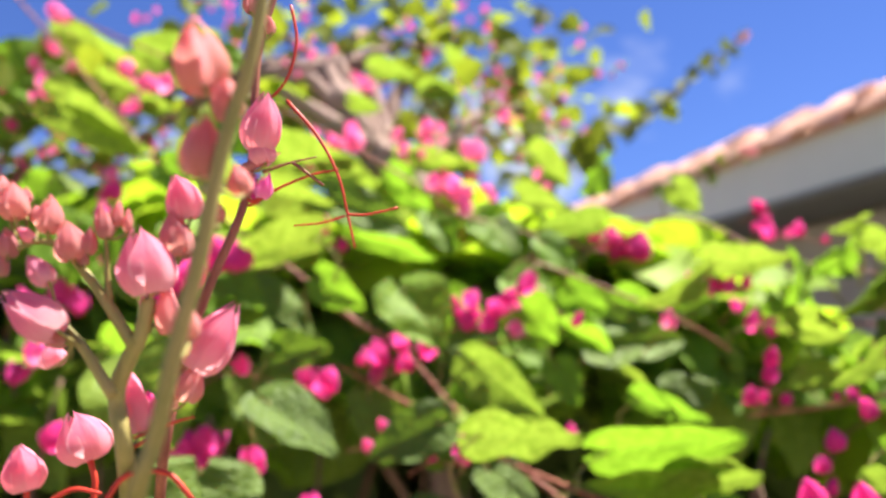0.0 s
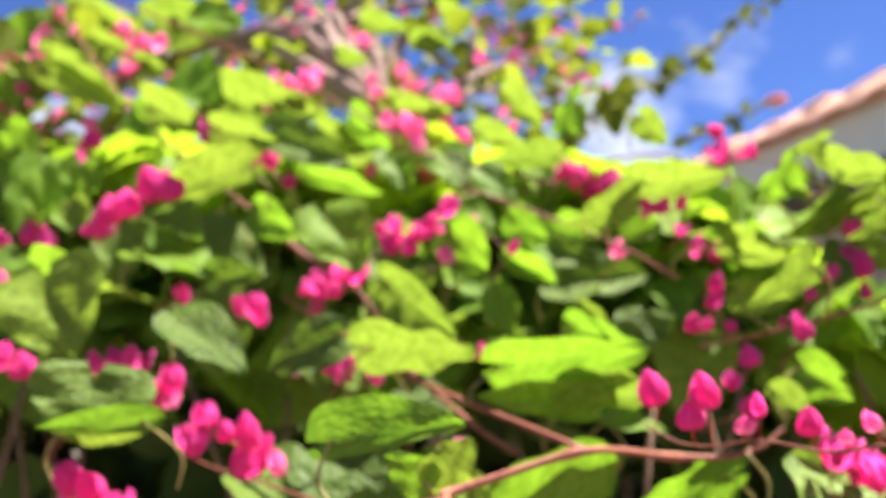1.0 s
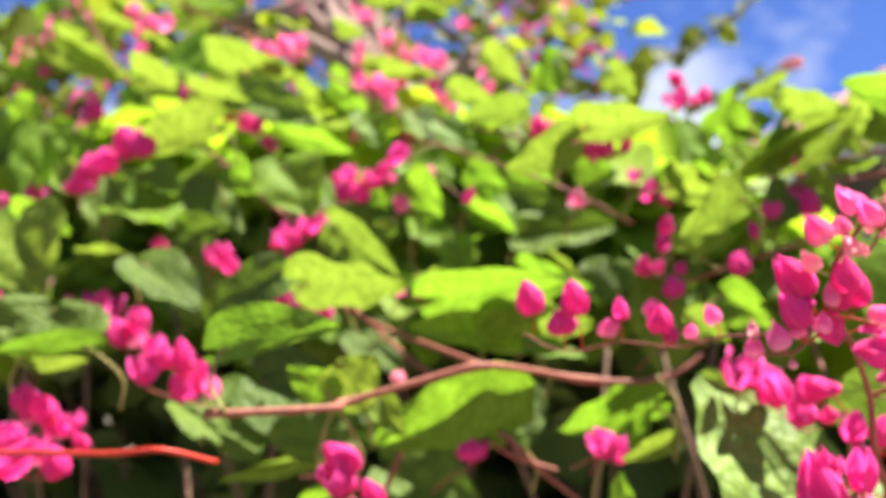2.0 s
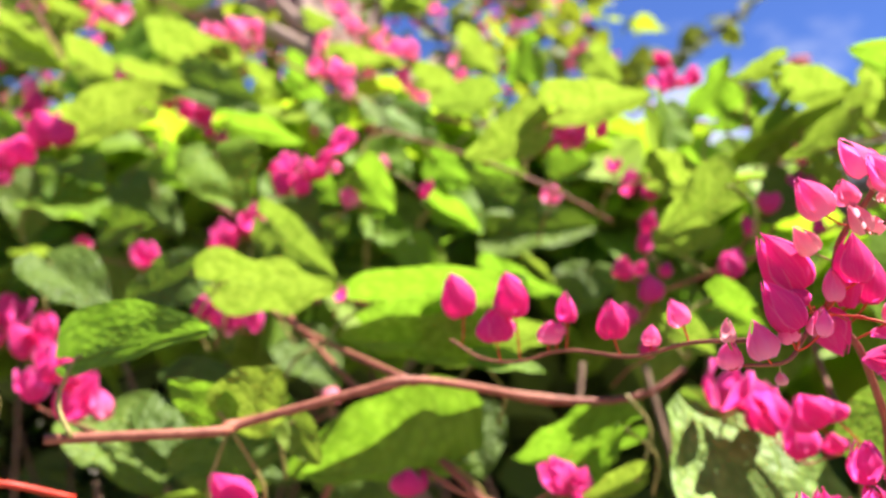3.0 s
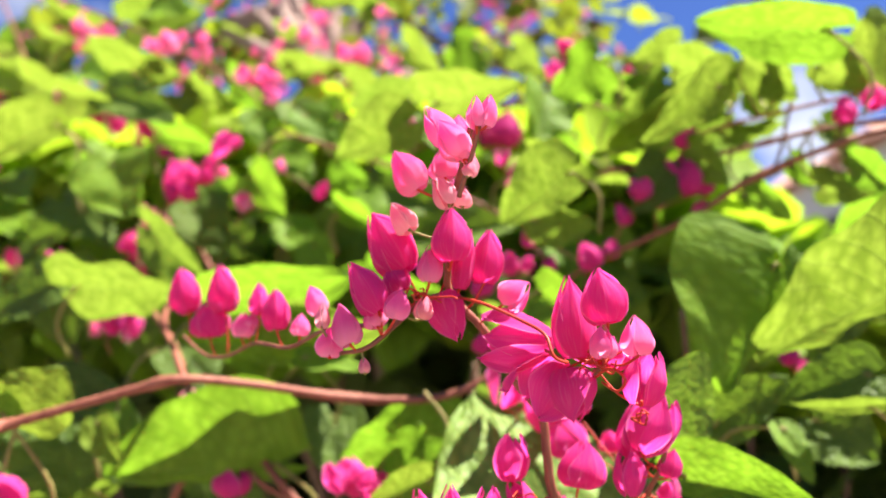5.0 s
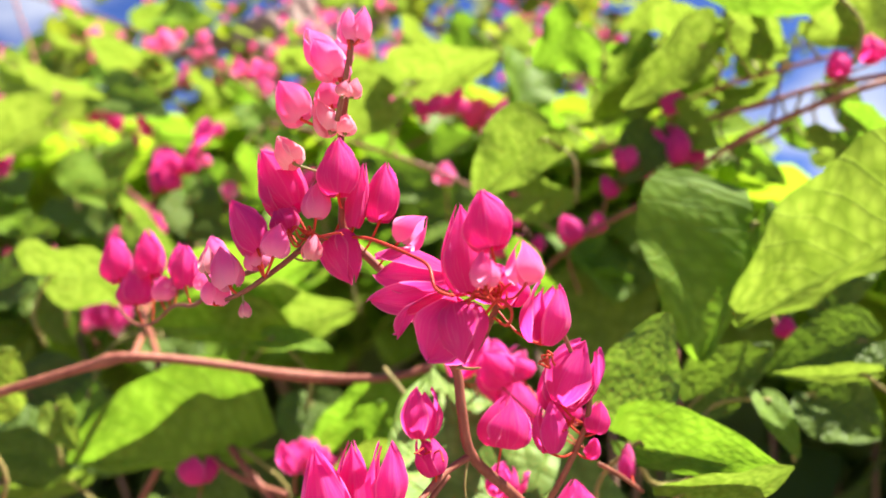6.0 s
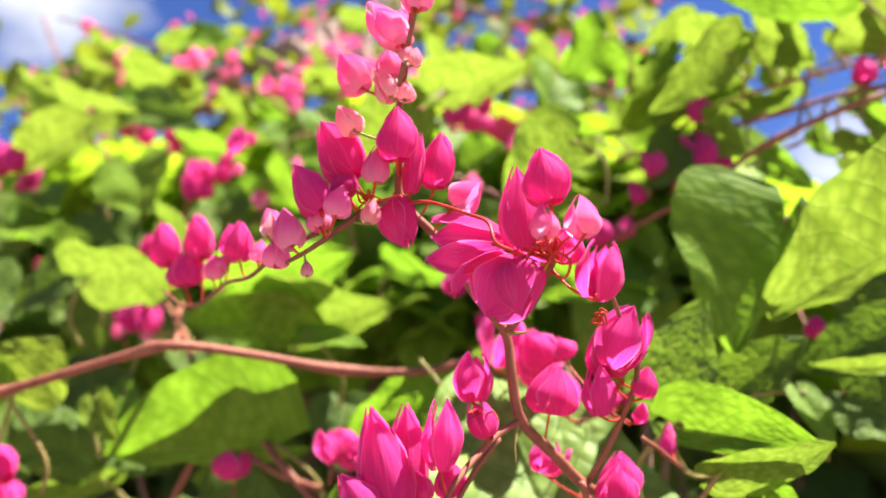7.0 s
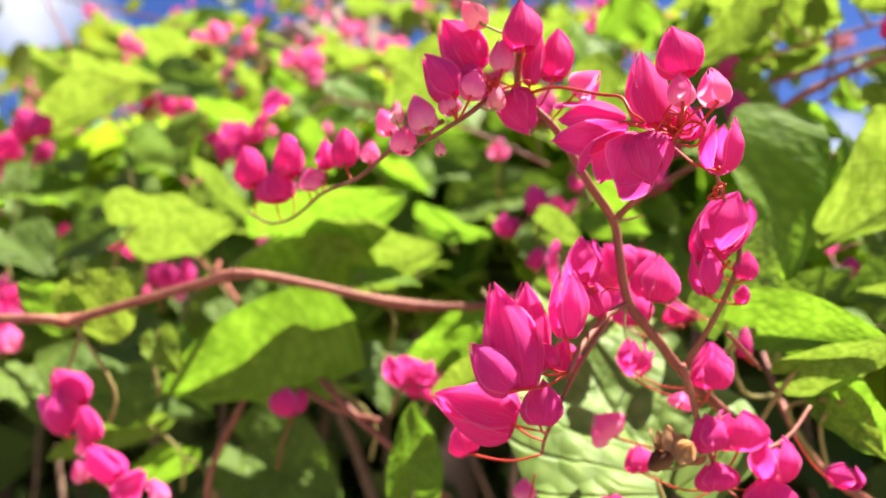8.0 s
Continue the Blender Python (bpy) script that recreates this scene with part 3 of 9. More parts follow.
# the long red-brown runner and the leaves on it
plant = shoot("coral vine runner with a red-brown stem and heart-shaped leaves", (0.0305, 0.3700, 1.2526), (0.0764, 0.4000, 1.2531), (0.0783, 0.4150, 1.2548), (0.1063, 0.4250, 1.2621), (0.1270, 0.4320, 1.2674), (0.1437, 0.4370, 1.2703), (0.1626, 0.4600, 1.2678), (0.1903, 0.4870, 1.2619), (0.2203, 0.5000, 1.2602), (0.2401, 0.5050, 1.2645), (0.2550, 0.5100, 1.2741), r0=0.0019, r1=0.0017, knots=(0.18, 0.45, 0.70))
leaf(plant, (-0.0768, 0.4500, 1.2880), (-0.1264, 0.4399, 1.2857), (0.20, -0.95, -0.25), 0.0150, 14, 0.1, LEAF, halves=(0.55, 1.45))
leaf(plant, (0.1609, 0.5050, 1.2813), (0.1909, 0.5071, 1.2753), (0.18, -0.73, 0.66), 0.0161, 14, 0.1, LEAF)
leaf(plant, (0.0340, 0.3800, 1.2799), (0.0883, 0.3691, 1.2882), (-0.22, -0.96, 0.17), 0.0235, 6, 0.1, LEAF, (0.0396, 0.3714, 1.2532), halves=(1.45, 0.55))
leaf(plant, (0.0687, 0.4250, 1.2582), (0.0524, 0.4137, 1.2723), (0.31, -0.88, -0.35), 0.0190, 4, 0.1, LEAF, halves=(1, 1))
leaf(plant, (0.0715, 0.4300, 1.2585), (0.0895, 0.4323, 1.2761), (0.58, -0.64, -0.51), 0.0337, 3, 0.1, LEAF_LIT, halves=(1, 1))
leaf(plant, (0.0840, 0.4600, 1.2549), (0.0959, 0.4599, 1.2364), (0.24, -0.96, 0.16), 0.0164, 18, 0.1, LEAF_LIT)
leaf(plant, (0.2269, 0.5250, 1.2470), (0.1752, 0.5185, 1.2338), (0.24, -0.79, -0.56), 0.0381, 14, 0.1, LEAF, halves=(0.55, 1.45))
leaf(plant, (0.2299, 0.4800, 1.2283), (0.2071, 0.4736, 1.2222), (0.35, -0.80, -0.48), 0.0163, 18, 0.1, LEAF_LIT, (0.2269, 0.4835, 1.2631), halves=(0.55, 1.45))
leaf(plant, (0.2708, 0.5200, 1.3069), (0.2927, 0.5153, 1.2859), (-0.28, -0.96, -0.08), 0.0258, 14, 0.1, LEAF, (0.2575, 0.5119, 1.2786))
leaf(plant, (0.2487, 0.5050, 1.2936), (0.2668, 0.5051, 1.2790), (-0.24, -0.92, -0.31), 0.0161, 18, 0.1, LEAF_LIT, (0.2563, 0.5106, 1.2776), halves=(1.45, 0.55))
leaf(plant, (0.2047, 0.4900, 1.2330), (0.2240, 0.4898, 1.2488), (0.49, -0.63, -0.61), 0.0258, 14, 0.1, LEAF)
leaf(plant, (0.1989, 0.4700, 1.1830), (0.2062, 0.4587, 1.2159), (0.50, -0.78, -0.38), 0.0218, 14, 0.1, LEAF)

# stem that climbs from the runner's joint
plant = shoot("coral vine side stem climbing into the hedge", (0.1442, 0.4370, 1.2693), (0.0506, 0.5511, 1.3056), (-0.0060, 0.6000, 1.3392), (-0.0665, 0.6600, 1.3732), r0=0.0016, r1=0.0013, knots=())
leaf(plant, (-0.0406, 0.6400, 1.3481), (-0.0302, 0.6387, 1.2988), (0.36, -0.93, 0.10), 0.0381, 14, 0.1, LEAF_SHADED, (-0.0390, 0.6327, 1.3577))
leaf(plant, (-0.1623, 0.5000, 1.3707), (-0.1364, 0.4916, 1.3267), (0.17, -0.94, 0.28), 0.0634, 18, 0.1, LEAF_LIT)
leaf(plant, (-0.1920, 0.5400, 1.3838), (-0.1520, 0.5392, 1.3696), (-0.13, -0.94, -0.32), 0.0259, 14, 0.1, LEAF, halves=(1.45, 0.55))
leaf(plant, (-0.1254, 0.6600, 1.3724), (-0.1131, 0.6613, 1.3142), (0.51, -0.86, 0.09), 0.0588, 14, 0.1, LEAF_SHADED)
leaf(plant, (-0.1201, 0.4800, 1.3132), (-0.1206, 0.4734, 1.2788), (0.58, -0.80, 0.15), 0.0631, 14, 0.1, LEAF_SHADED)
leaf(plant, (-0.1306, 0.4700, 1.2861), (-0.0852, 0.4609, 1.2815), (-0.21, -0.70, -0.68), 0.0157, 18, 0.1, LEAF_LIT)
leaf(plant, (0.1067, 0.5200, 1.3131), (0.1815, 0.5050, 1.3210), (-0.07, -0.72, -0.69), 0.0404, 8, 0.1, LEAF, (0.0846, 0.5096, 1.2924))
leaf(plant, (0.1540, 0.5150, 1.2865), (0.0922, 0.5073, 1.2963), (-0.00, -0.78, -0.63), 0.0298, 10, 0.1, LEAF_LIT, halves=(0.55, 1.45))
leaf(plant, (0.1417, 0.5240, 1.2896), (0.1949, 0.5200, 1.2939), (0.01, -0.69, -0.72), 0.0454, 8, 0.1, LEAF_LIT, halves=(1.45, 0.55))
leaf(plant, (0.0288, 0.5050, 1.3246), (0.0880, 0.5078, 1.3217), (-0.01, -0.63, -0.77), 0.0467, 4, 0.1, LEAF_LIT, halves=(1.1, 0.9))
# shaded half of the leaf above, built as its own darker leaf
leaf(plant, (0.0084, 0.5150, 1.3321), (-0.0329, 0.5136, 1.3162), (0.00, -1.00, 0.09), 0.0315, 14, 0.1, LEAF_SHADED)
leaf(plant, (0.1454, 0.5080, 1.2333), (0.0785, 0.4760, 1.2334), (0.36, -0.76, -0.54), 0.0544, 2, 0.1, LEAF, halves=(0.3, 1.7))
leaf(plant, (-0.0371, 0.5100, 1.2556), (-0.0028, 0.5007, 1.2205), (0.50, -0.58, 0.64), 0.0584, 14, 0.1, LEAF_SHADED)
leaf(plant, (0.0334, 0.5000, 1.2450), (0.0370, 0.5012, 1.2198), (0.53, -0.85, 0.04), 0.0520, 14, 0.1, LEAF_SHADED)
leaf(plant, (0.1450, 0.5700, 1.2547), (0.1527, 0.5588, 1.2218), (0.38, -0.85, 0.38), 0.0348, 14, 0.1, LEAF_SHADED)
leaf(plant, (0.0402, 0.5800, 1.2983), (0.0689, 0.5748, 1.2719), (0.33, -0.79, 0.51), 0.0362, 14, 0.1, LEAF_SHADED, (0.0352, 0.5644, 1.3148))
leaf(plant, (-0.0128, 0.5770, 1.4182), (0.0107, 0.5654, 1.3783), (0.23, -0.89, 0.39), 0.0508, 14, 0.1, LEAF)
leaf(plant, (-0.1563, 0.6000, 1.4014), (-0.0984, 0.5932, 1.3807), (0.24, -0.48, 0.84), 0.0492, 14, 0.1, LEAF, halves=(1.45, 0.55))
leaf(plant, (-0.1006, 0.6000, 1.3816), (-0.0640, 0.5959, 1.3811), (-0.11, -0.99, 0.00), 0.0278, 14, 0.1, LEAF_SHADED)
leaf(plant, (-0.0971, 0.5400, 1.3478), (-0.0567, 0.5323, 1.3139), (0.39, -0.68, 0.62), 0.0417, 14, 0.1, LEAF_SHADED)
leaf(plant, (0.0667, 0.5600, 1.2090), (0.1202, 0.5583, 1.1790), (0.18, -0.91, 0.37), 0.0543, 14, 0.1, LEAF_SHADED)
leaf(plant, (-0.0092, 0.5300, 1.2671), (0.0586, 0.5323, 1.2235), (0.33, -0.81, 0.48), 0.0561, 14, 0.1, LEAF_SHADED)
# narrow lighter leaf in place of the bright rim on the dark leaf above
leaf(plant, (0.0624, 0.5000, 1.2606), (0.0924, 0.4888, 1.2270), (0.06, -0.93, 0.37), 0.0162, 14, 0.1, LEAF, (0.0846, 0.5096, 1.2924))
leaf(plant, (0.0424, 0.5400, 1.2053), (0.0063, 0.5429, 1.1905), (0.27, -0.58, -0.77), 0.0264, 14, 0.1, LEAF, halves=(0.55, 1.45))
leaf(plant, (0.0352, 0.5200, 1.2210), (-0.0315, 0.5217, 1.2083), (0.13, -0.62, -0.78), 0.0208, 18, 0.1, LEAF_LIT, halves=(0.55, 1.45))
leaf(plant, (0.0306, 0.5600, 1.3681), (0.0760, 0.5550, 1.3339), (-0.35, -0.88, -0.33), 0.0349, 18, 0.1, LEAF_LIT, (0.0197, 0.5778, 1.3239))

# lower right shoot
plant = shoot("leafy coral vine shoot with large quilted leaves", (0.3650, 0.5200, 1.1713), (0.3449, 0.5000, 1.1883), (0.3362, 0.5200, 1.2149), (0.3314, 0.5600, 1.2542), (0.3302, 0.6000, 1.3027), r0=0.0018, r1=0.0012, knots=())
leaf(plant, (0.3206, 0.4800, 1.2388), (0.3379, 0.4696, 1.2718), (-0.21, -0.96, -0.19), 0.0292, 8, 0.1, LEAF_QUILT, (0.3362, 0.5200, 1.2149))
leaf(plant, (0.3414, 0.5350, 1.2462), (0.3698, 0.5260, 1.2636), (-0.39, -0.90, 0.17), 0.0263, 14, 0.1, LEAF_SHADED, (0.3336, 0.5418, 1.2363))
leaf(plant, (0.4042, 0.5400, 1.2637), (0.3688, 0.5411, 1.2560), (-0.08, -0.97, 0.22), 0.0279, 14, 0.1, LEAF_SHADED)
# thin bright leaf that stands in for the lit rim of the one above
leaf(plant, (0.4009, 0.5250, 1.2508), (0.3705, 0.5161, 1.2521), (0.20, -0.77, -0.61), 0.0093, 18, 0.1, LEAF_LIT, halves=(0.55, 1.45))
leaf(plant, (0.3659, 0.5200, 1.2436), (0.3743, 0.5120, 1.2235), (0.38, -0.79, 0.48), 0.0125, 14, 0.1, LEAF, (0.3349, 0.5309, 1.2256))
leaf(plant, (0.3842, 0.5700, 1.2458), (0.4079, 0.5723, 1.2278), (0.26, -0.94, 0.23), 0.0360, 14, 0.1, LEAF_SHADED)
leaf(plant, (0.3271, 0.4480, 1.2312), (0.3658, 0.4461, 1.2204), (-0.08, -0.99, -0.13), 0.0199, 10, 0.1, LEAF, halves=(1.45, 0.55))
# lit lower fold of the previous leaf, made as a brighter leaf
leaf(plant, (0.3383, 0.4430, 1.2160), (0.3693, 0.4387, 1.2240), (0.09, -0.69, -0.72), 0.0184, 14, 0.1, LEAF_LIT)
leaf(plant, (0.3462, 0.4550, 1.2081), (0.3646, 0.4536, 1.1893), (-0.38, -0.88, -0.30), 0.0200, 8, 0.1, LEAF, (0.3449, 0.5000, 1.1883), halves=(1.45, 0.55))
leaf(plant, (0.3506, 0.4450, 1.2067), (0.3591, 0.4361, 1.1910), (-0.53, -0.83, 0.18), 0.0112, 8, 0.1, LEAF_LIT)
leaf(plant, (0.2923, 0.4450, 1.1880), (0.2481, 0.4820, 1.2611), (0.30, -0.77, 0.57), 0.0792, 8, 0.06, LEAF_QUILT)

# shoot over the middle of the hedge
plant = shoot("coral vine stem with sunlit heart-shaped leaves", (0.0780, 0.6300, 1.4454), (0.1234, 0.6200, 1.4249), (0.1726, 0.6100, 1.4004), (0.1987, 0.6200, 1.3887), (0.2299, 0.6400, 1.3724), r0=0.0014, r1=0.0011, knots=())
leaf(plant, (0.0989, 0.6400, 1.3662), (0.1118, 0.6343, 1.3363), (0.03, -0.98, 0.20), 0.0259, 14, 0.1, LEAF)
leaf(plant, (0.1531, 0.6200, 1.3401), (0.1964, 0.6084, 1.3210), (-0.41, -0.80, -0.44), 0.0227, 14, 0.1, LEAF, halves=(1.45, 0.55))
leaf(plant, (0.1901, 0.5800, 1.4187), (0.1482, 0.5810, 1.4023), (0.28, -0.61, -0.74), 0.0403, 18, 0.1, LEAF_LIT, (0.1726, 0.6100, 1.4004), halves=(0.55, 1.45))
leaf(plant, (0.0927, 0.6400, 1.4591), (0.1155, 0.6387, 1.4314), (0.40, -0.84, 0.37), 0.0288, 14, 0.1, LEAF, (0.0821, 0.6291, 1.4435))
leaf(plant, (0.2018, 0.5940, 1.4338), (0.2548, 0.5835, 1.4316), (-0.16, -0.63, -0.76), 0.0373, 18, 0.1, LEAF_LIT, (0.1797, 0.6127, 1.3972), halves=(1.45, 0.55))
leaf(plant, (0.0707, 0.6100, 1.4085), (0.0918, 0.6117, 1.3799), (-0.19, -0.96, -0.20), 0.0387, 14, 0.1, LEAF, (0.0904, 0.6273, 1.4398))
leaf(plant, (0.1114, 0.6600, 1.3948), (0.1429, 0.6517, 1.3770), (-0.47, -0.73, -0.50), 0.0303, 14, 0.1, LEAF, halves=(1.45, 0.55))
leaf(plant, (0.1490, 0.6400, 1.4172), (0.1761, 0.6418, 1.4047), (-0.17, -0.85, -0.50), 0.0188, 14, 0.1, LEAF, (0.1413, 0.6164, 1.4160), halves=(1.45, 0.55))
leaf(plant, (0.1138, 0.6500, 1.4255), (0.1378, 0.6394, 1.4026), (-0.53, -0.83, -0.17), 0.0300, 14, 0.1, LEAF, (0.1110, 0.6227, 1.4305))
leaf(plant, (0.1962, 0.6400, 1.4030), (0.2219, 0.6373, 1.4104), (-0.19, -0.93, 0.33), 0.0270, 14, 0.1, LEAF, (0.2015, 0.6218, 1.3872), halves=(1.45, 0.55))
leaf(plant, (0.0673, 0.6400, 1.4292), (0.1007, 0.6340, 1.4093), (0.22, -0.77, 0.60), 0.0415, 14, 0.1, LEAF, (0.0780, 0.6300, 1.4454))
leaf(plant, (0.1100, 0.6600, 1.3960), (0.1438, 0.6585, 1.3745), (0.36, -0.71, 0.61), 0.0384, 14, 0.1, LEAF, halves=(1.45, 0.55))
leaf(plant, (0.2554, 0.6000, 1.3883), (0.2902, 0.5909, 1.3732), (-0.43, -0.69, -0.58), 0.0303, 18, 0.1, LEAF_LIT, (0.2242, 0.6364, 1.3754), halves=(1.45, 0.55))

# shoot along the upper right
plant = shoot("thin dark coral vine stems with bright leaves", (0.4750, 0.6000, 1.3909), (0.4160, 0.6000, 1.3917), (0.3874, 0.6000, 1.3886), (0.3608, 0.6000, 1.3851), (0.3278, 0.6100, 1.3860), (0.2864, 0.6600, 1.3981), r0=0.0014, r1=0.0012, knots=(0.45,))
leaf(plant, (0.2652, 0.6000, 1.4326), (0.2611, 0.5884, 1.3997), (0.75, -0.64, 0.13), 0.0386, 14, 0.1, LEAF)
leaf(plant, (0.3008, 0.6400, 1.4344), (0.3323, 0.6395, 1.4433), (0.22, -0.56, -0.80), 0.0301, 14, 0.1, LEAF, (0.2977, 0.6464, 1.3948), halves=(1.45, 0.55))
leaf(plant, (0.2635, 0.6200, 1.4085), (0.2825, 0.6160, 1.3788), (-0.58, -0.77, -0.27), 0.0339, 14, 0.1, LEAF, (0.2939, 0.6509, 1.3959))
leaf(plant, (0.3424, 0.6000, 1.3888), (0.3589, 0.5965, 1.3672), (-0.57, -0.75, -0.32), 0.0233, 18, 0.1, LEAF_LIT, (0.3428, 0.6055, 1.3856))
leaf(plant, (0.4038, 0.6000, 1.3594), (0.4252, 0.5907, 1.3530), (-0.46, -0.66, -0.60), 0.0239, 18, 0.1, LEAF_LIT, (0.4004, 0.6000, 1.3900), halves=(1.45, 0.55))
leaf(plant, (0.3670, 0.6000, 1.3613), (0.3871, 0.5907, 1.3448), (-0.58, -0.76, -0.28), 0.0166, 14, 0.1, LEAF, (0.3632, 0.6000, 1.3854), halves=(1.45, 0.55))
leaf(plant, (0.3945, 0.6200, 1.3825), (0.4017, 0.6152, 1.3653), (-0.65, -0.76, -0.06), 0.0146, 14, 0.1, LEAF, (0.3926, 0.6000, 1.3892))
leaf(plant, (0.3290, 0.6000, 1.3813), (0.3134, 0.5900, 1.3543), (0.28, -0.94, 0.19), 0.0282, 14, 0.1, LEAF_SHADED, (0.3308, 0.6091, 1.3859))
twig = shoot("thin dark twig between bright leaves", (0.3958, 0.6100, 1.4258), (0.3954, 0.6050, 1.4117), (0.3917, 0.6000, 1.3997), (0.3872, 0.6000, 1.3843), (0.3827, 0.6000, 1.3735), r0=0.001, r1=0.0008, mat=TWIG)
twig = shoot("thin dark twig hung with leaves", (0.4275, 0.6100, 1.4188), (0.4266, 0.6050, 1.4076), (0.4224, 0.6000, 1.3988), (0.4179, 0.6000, 1.3925), (0.4162, 0.6000, 1.3842), r0=0.0011, r1=0.0008, mat=TWIG)
twig = shoot("crooked grey-brown twig against the sky", (0.3586, 0.6000, 1.3618), (0.3709, 0.6050, 1.3681), (0.3831, 0.6100, 1.3726), (0.3945, 0.6200, 1.3793), (0.4118, 0.6200, 1.3748), (0.4307, 0.6200, 1.3689), r0=0.0011, r1=0.0009, mat=TWIG)

# second thin stem at the upper right
plant = shoot("thin reddish coral vine stem", (0.4620, 0.6000, 1.4112), (0.4233, 0.6000, 1.4067), (0.3947, 0.6000, 1.4039), (0.3531, 0.6000, 1.3981), (0.3189, 0.6300, 1.3970), r0=0.0011, r1=0.0009, knots=())
leaf(plant, (0.2976, 0.5800, 1.4403), (0.2736, 0.5788, 1.4228), (0.51, -0.55, -0.66), 0.0390, 14, 0.1, LEAF)
leaf(plant, (0.3301, 0.6000, 1.4248), (0.2998, 0.6008, 1.3963), (0.52, -0.63, -0.57), 0.0430, 18, 0.1, LEAF_LIT, (0.3407, 0.6109, 1.3977))
leaf(plant, (0.3582, 0.5700, 1.4109), (0.3202, 0.5597, 1.3852), (0.57, -0.53, -0.63), 0.0332, 18, 0.1, LEAF_LIT, (0.3607, 0.6000, 1.3992), halves=(0.55, 1.45))
leaf(plant, (0.3047, 0.6200, 1.4329), (0.3207, 0.6170, 1.4227), (-0.50, -0.61, -0.61), 0.0166, 18, 0.1, LEAF_LIT, (0.3189, 0.6300, 1.3970), halves=(1.45, 0.55))
leaf(plant, (0.3394, 0.6100, 1.4390), (0.3706, 0.6036, 1.4328), (-0.27, -0.54, -0.80), 0.0289, 18, 0.1, LEAF_LIT, (0.3407, 0.6109, 1.3977), halves=(1.45, 0.55))
leaf(plant, (0.3731, 0.6000, 1.4347), (0.3944, 0.5988, 1.4134), (-0.56, -0.63, -0.53), 0.0428, 18, 0.1, LEAF_LIT, (0.3796, 0.6000, 1.4018), halves=(1.45, 0.55))
leaf(plant, (0.4447, 0.6000, 1.4354), (0.4248, 0.6024, 1.4113), (0.51, -0.71, -0.49), 0.0550, 18, 0.1, LEAF_LIT, (0.4479, 0.6000, 1.4096))
leaf(plant, (0.3578, 0.6100, 1.4205), (0.2908, 0.6012, 1.3938), (0.37, -0.57, -0.73), 0.0357, 18, 0.1, LEAF_LIT, (0.3607, 0.6000, 1.3992), halves=(0.55, 1.45))
leaf(plant, (0.3839, 0.5900, 1.4214), (0.3953, 0.5829, 1.4041), (-0.83, -0.42, -0.38), 0.0347, 18, 0.1, LEAF_LIT, (0.3871, 0.6000, 1.4028), halves=(1.45, 0.55))
leaf(plant, (0.4082, 0.5900, 1.4217), (0.4280, 0.5924, 1.4072), (-0.40, -0.64, -0.65), 0.0280, 18, 0.1, LEAF_LIT, (0.4103, 0.6000, 1.4054), halves=(1.45, 0.55))
leaf(plant, (0.3428, 0.6200, 1.4009), (0.3675, 0.6205, 1.4095), (0.27, -0.60, -0.76), 0.0239, 18, 0.1, LEAF_LIT, (0.3376, 0.6136, 1.3976), halves=(1.45, 0.55))
leaf(plant, (0.3920, 0.6000, 1.4272), (0.3969, 0.5920, 1.4130), (-0.95, -0.05, -0.30), 0.0373, 18, 0.1, LEAF_LIT, (0.3947, 0.6000, 1.4039))
leaf(plant, (0.3785, 0.6200, 1.4266), (0.3860, 0.6135, 1.4072), (-0.87, -0.47, -0.17), 0.0225, 18, 0.1, LEAF_LIT, (0.3834, 0.6000, 1.4023))
leaf(plant, (0.3629, 0.6200, 1.3998), (0.3904, 0.6081, 1.4006), (-0.16, -0.44, -0.88), 0.0215, 18, 0.1, LEAF_LIT, (0.3644, 0.6000, 1.3997), halves=(1.45, 0.55))

# third stem at the right, low
plant = shoot("weathered pinkish brown coral vine stem", (0.4801, 0.6000, 1.3903), (0.4321, 0.5800, 1.3811), (0.3977, 0.5700, 1.3706), (0.3674, 0.5700, 1.3604), (0.3443, 0.5700, 1.3478), (0.3242, 0.5800, 1.3412), (0.2868, 0.6000, 1.3316), (0.2459, 0.6600, 1.3236), r0=0.0016, r1=0.0012, knots=(0.4,))
leaf(plant, (0.2147, 0.7000, 1.3510), (0.2066, 0.6939, 1.3195), (-0.13, -0.97, 0.22), 0.0444, 14, 0.1, LEAF_SHADED)
leaf(plant, (0.4063, 0.5400, 1.4185), (0.3506, 0.5346, 1.4295), (-0.10, -0.61, -0.79), 0.0308, 14, 0.1, LEAF)
leaf(plant, (0.2862, 0.5350, 1.3648), (0.2526, 0.5383, 1.3441), (0.29, -0.75, -0.60), 0.0365, 18, 0.1, LEAF_LIT, halves=(0.55, 1.45))
leaf(plant, (0.2581, 0.5900, 1.3572), (0.2887, 0.5885, 1.3483), (-0.21, -0.79, -0.58), 0.0285, 18, 0.1, LEAF_LIT, (0.2831, 0.6055, 1.3309))
leaf(plant, (0.4221, 0.5120, 1.3025), (0.3602, 0.5081, 1.2729), (0.38, -0.59, -0.72), 0.0541, 2, 0.1, LEAF_LIT, halves=(0.3, 1.75))
leaf(plant, (0.3702, 0.5120, 1.3092), (0.3444, 0.5053, 1.2608), (0.38, -0.92, -0.07), 0.0523, 4, 0.1, LEAF, halves=(0.3, 1.7))
leaf(plant, (0.4016, 0.5800, 1.3127), (0.3909, 0.5736, 1.2754), (0.16, -0.98, 0.12), 0.0382, 14, 0.1, LEAF_SHADED)
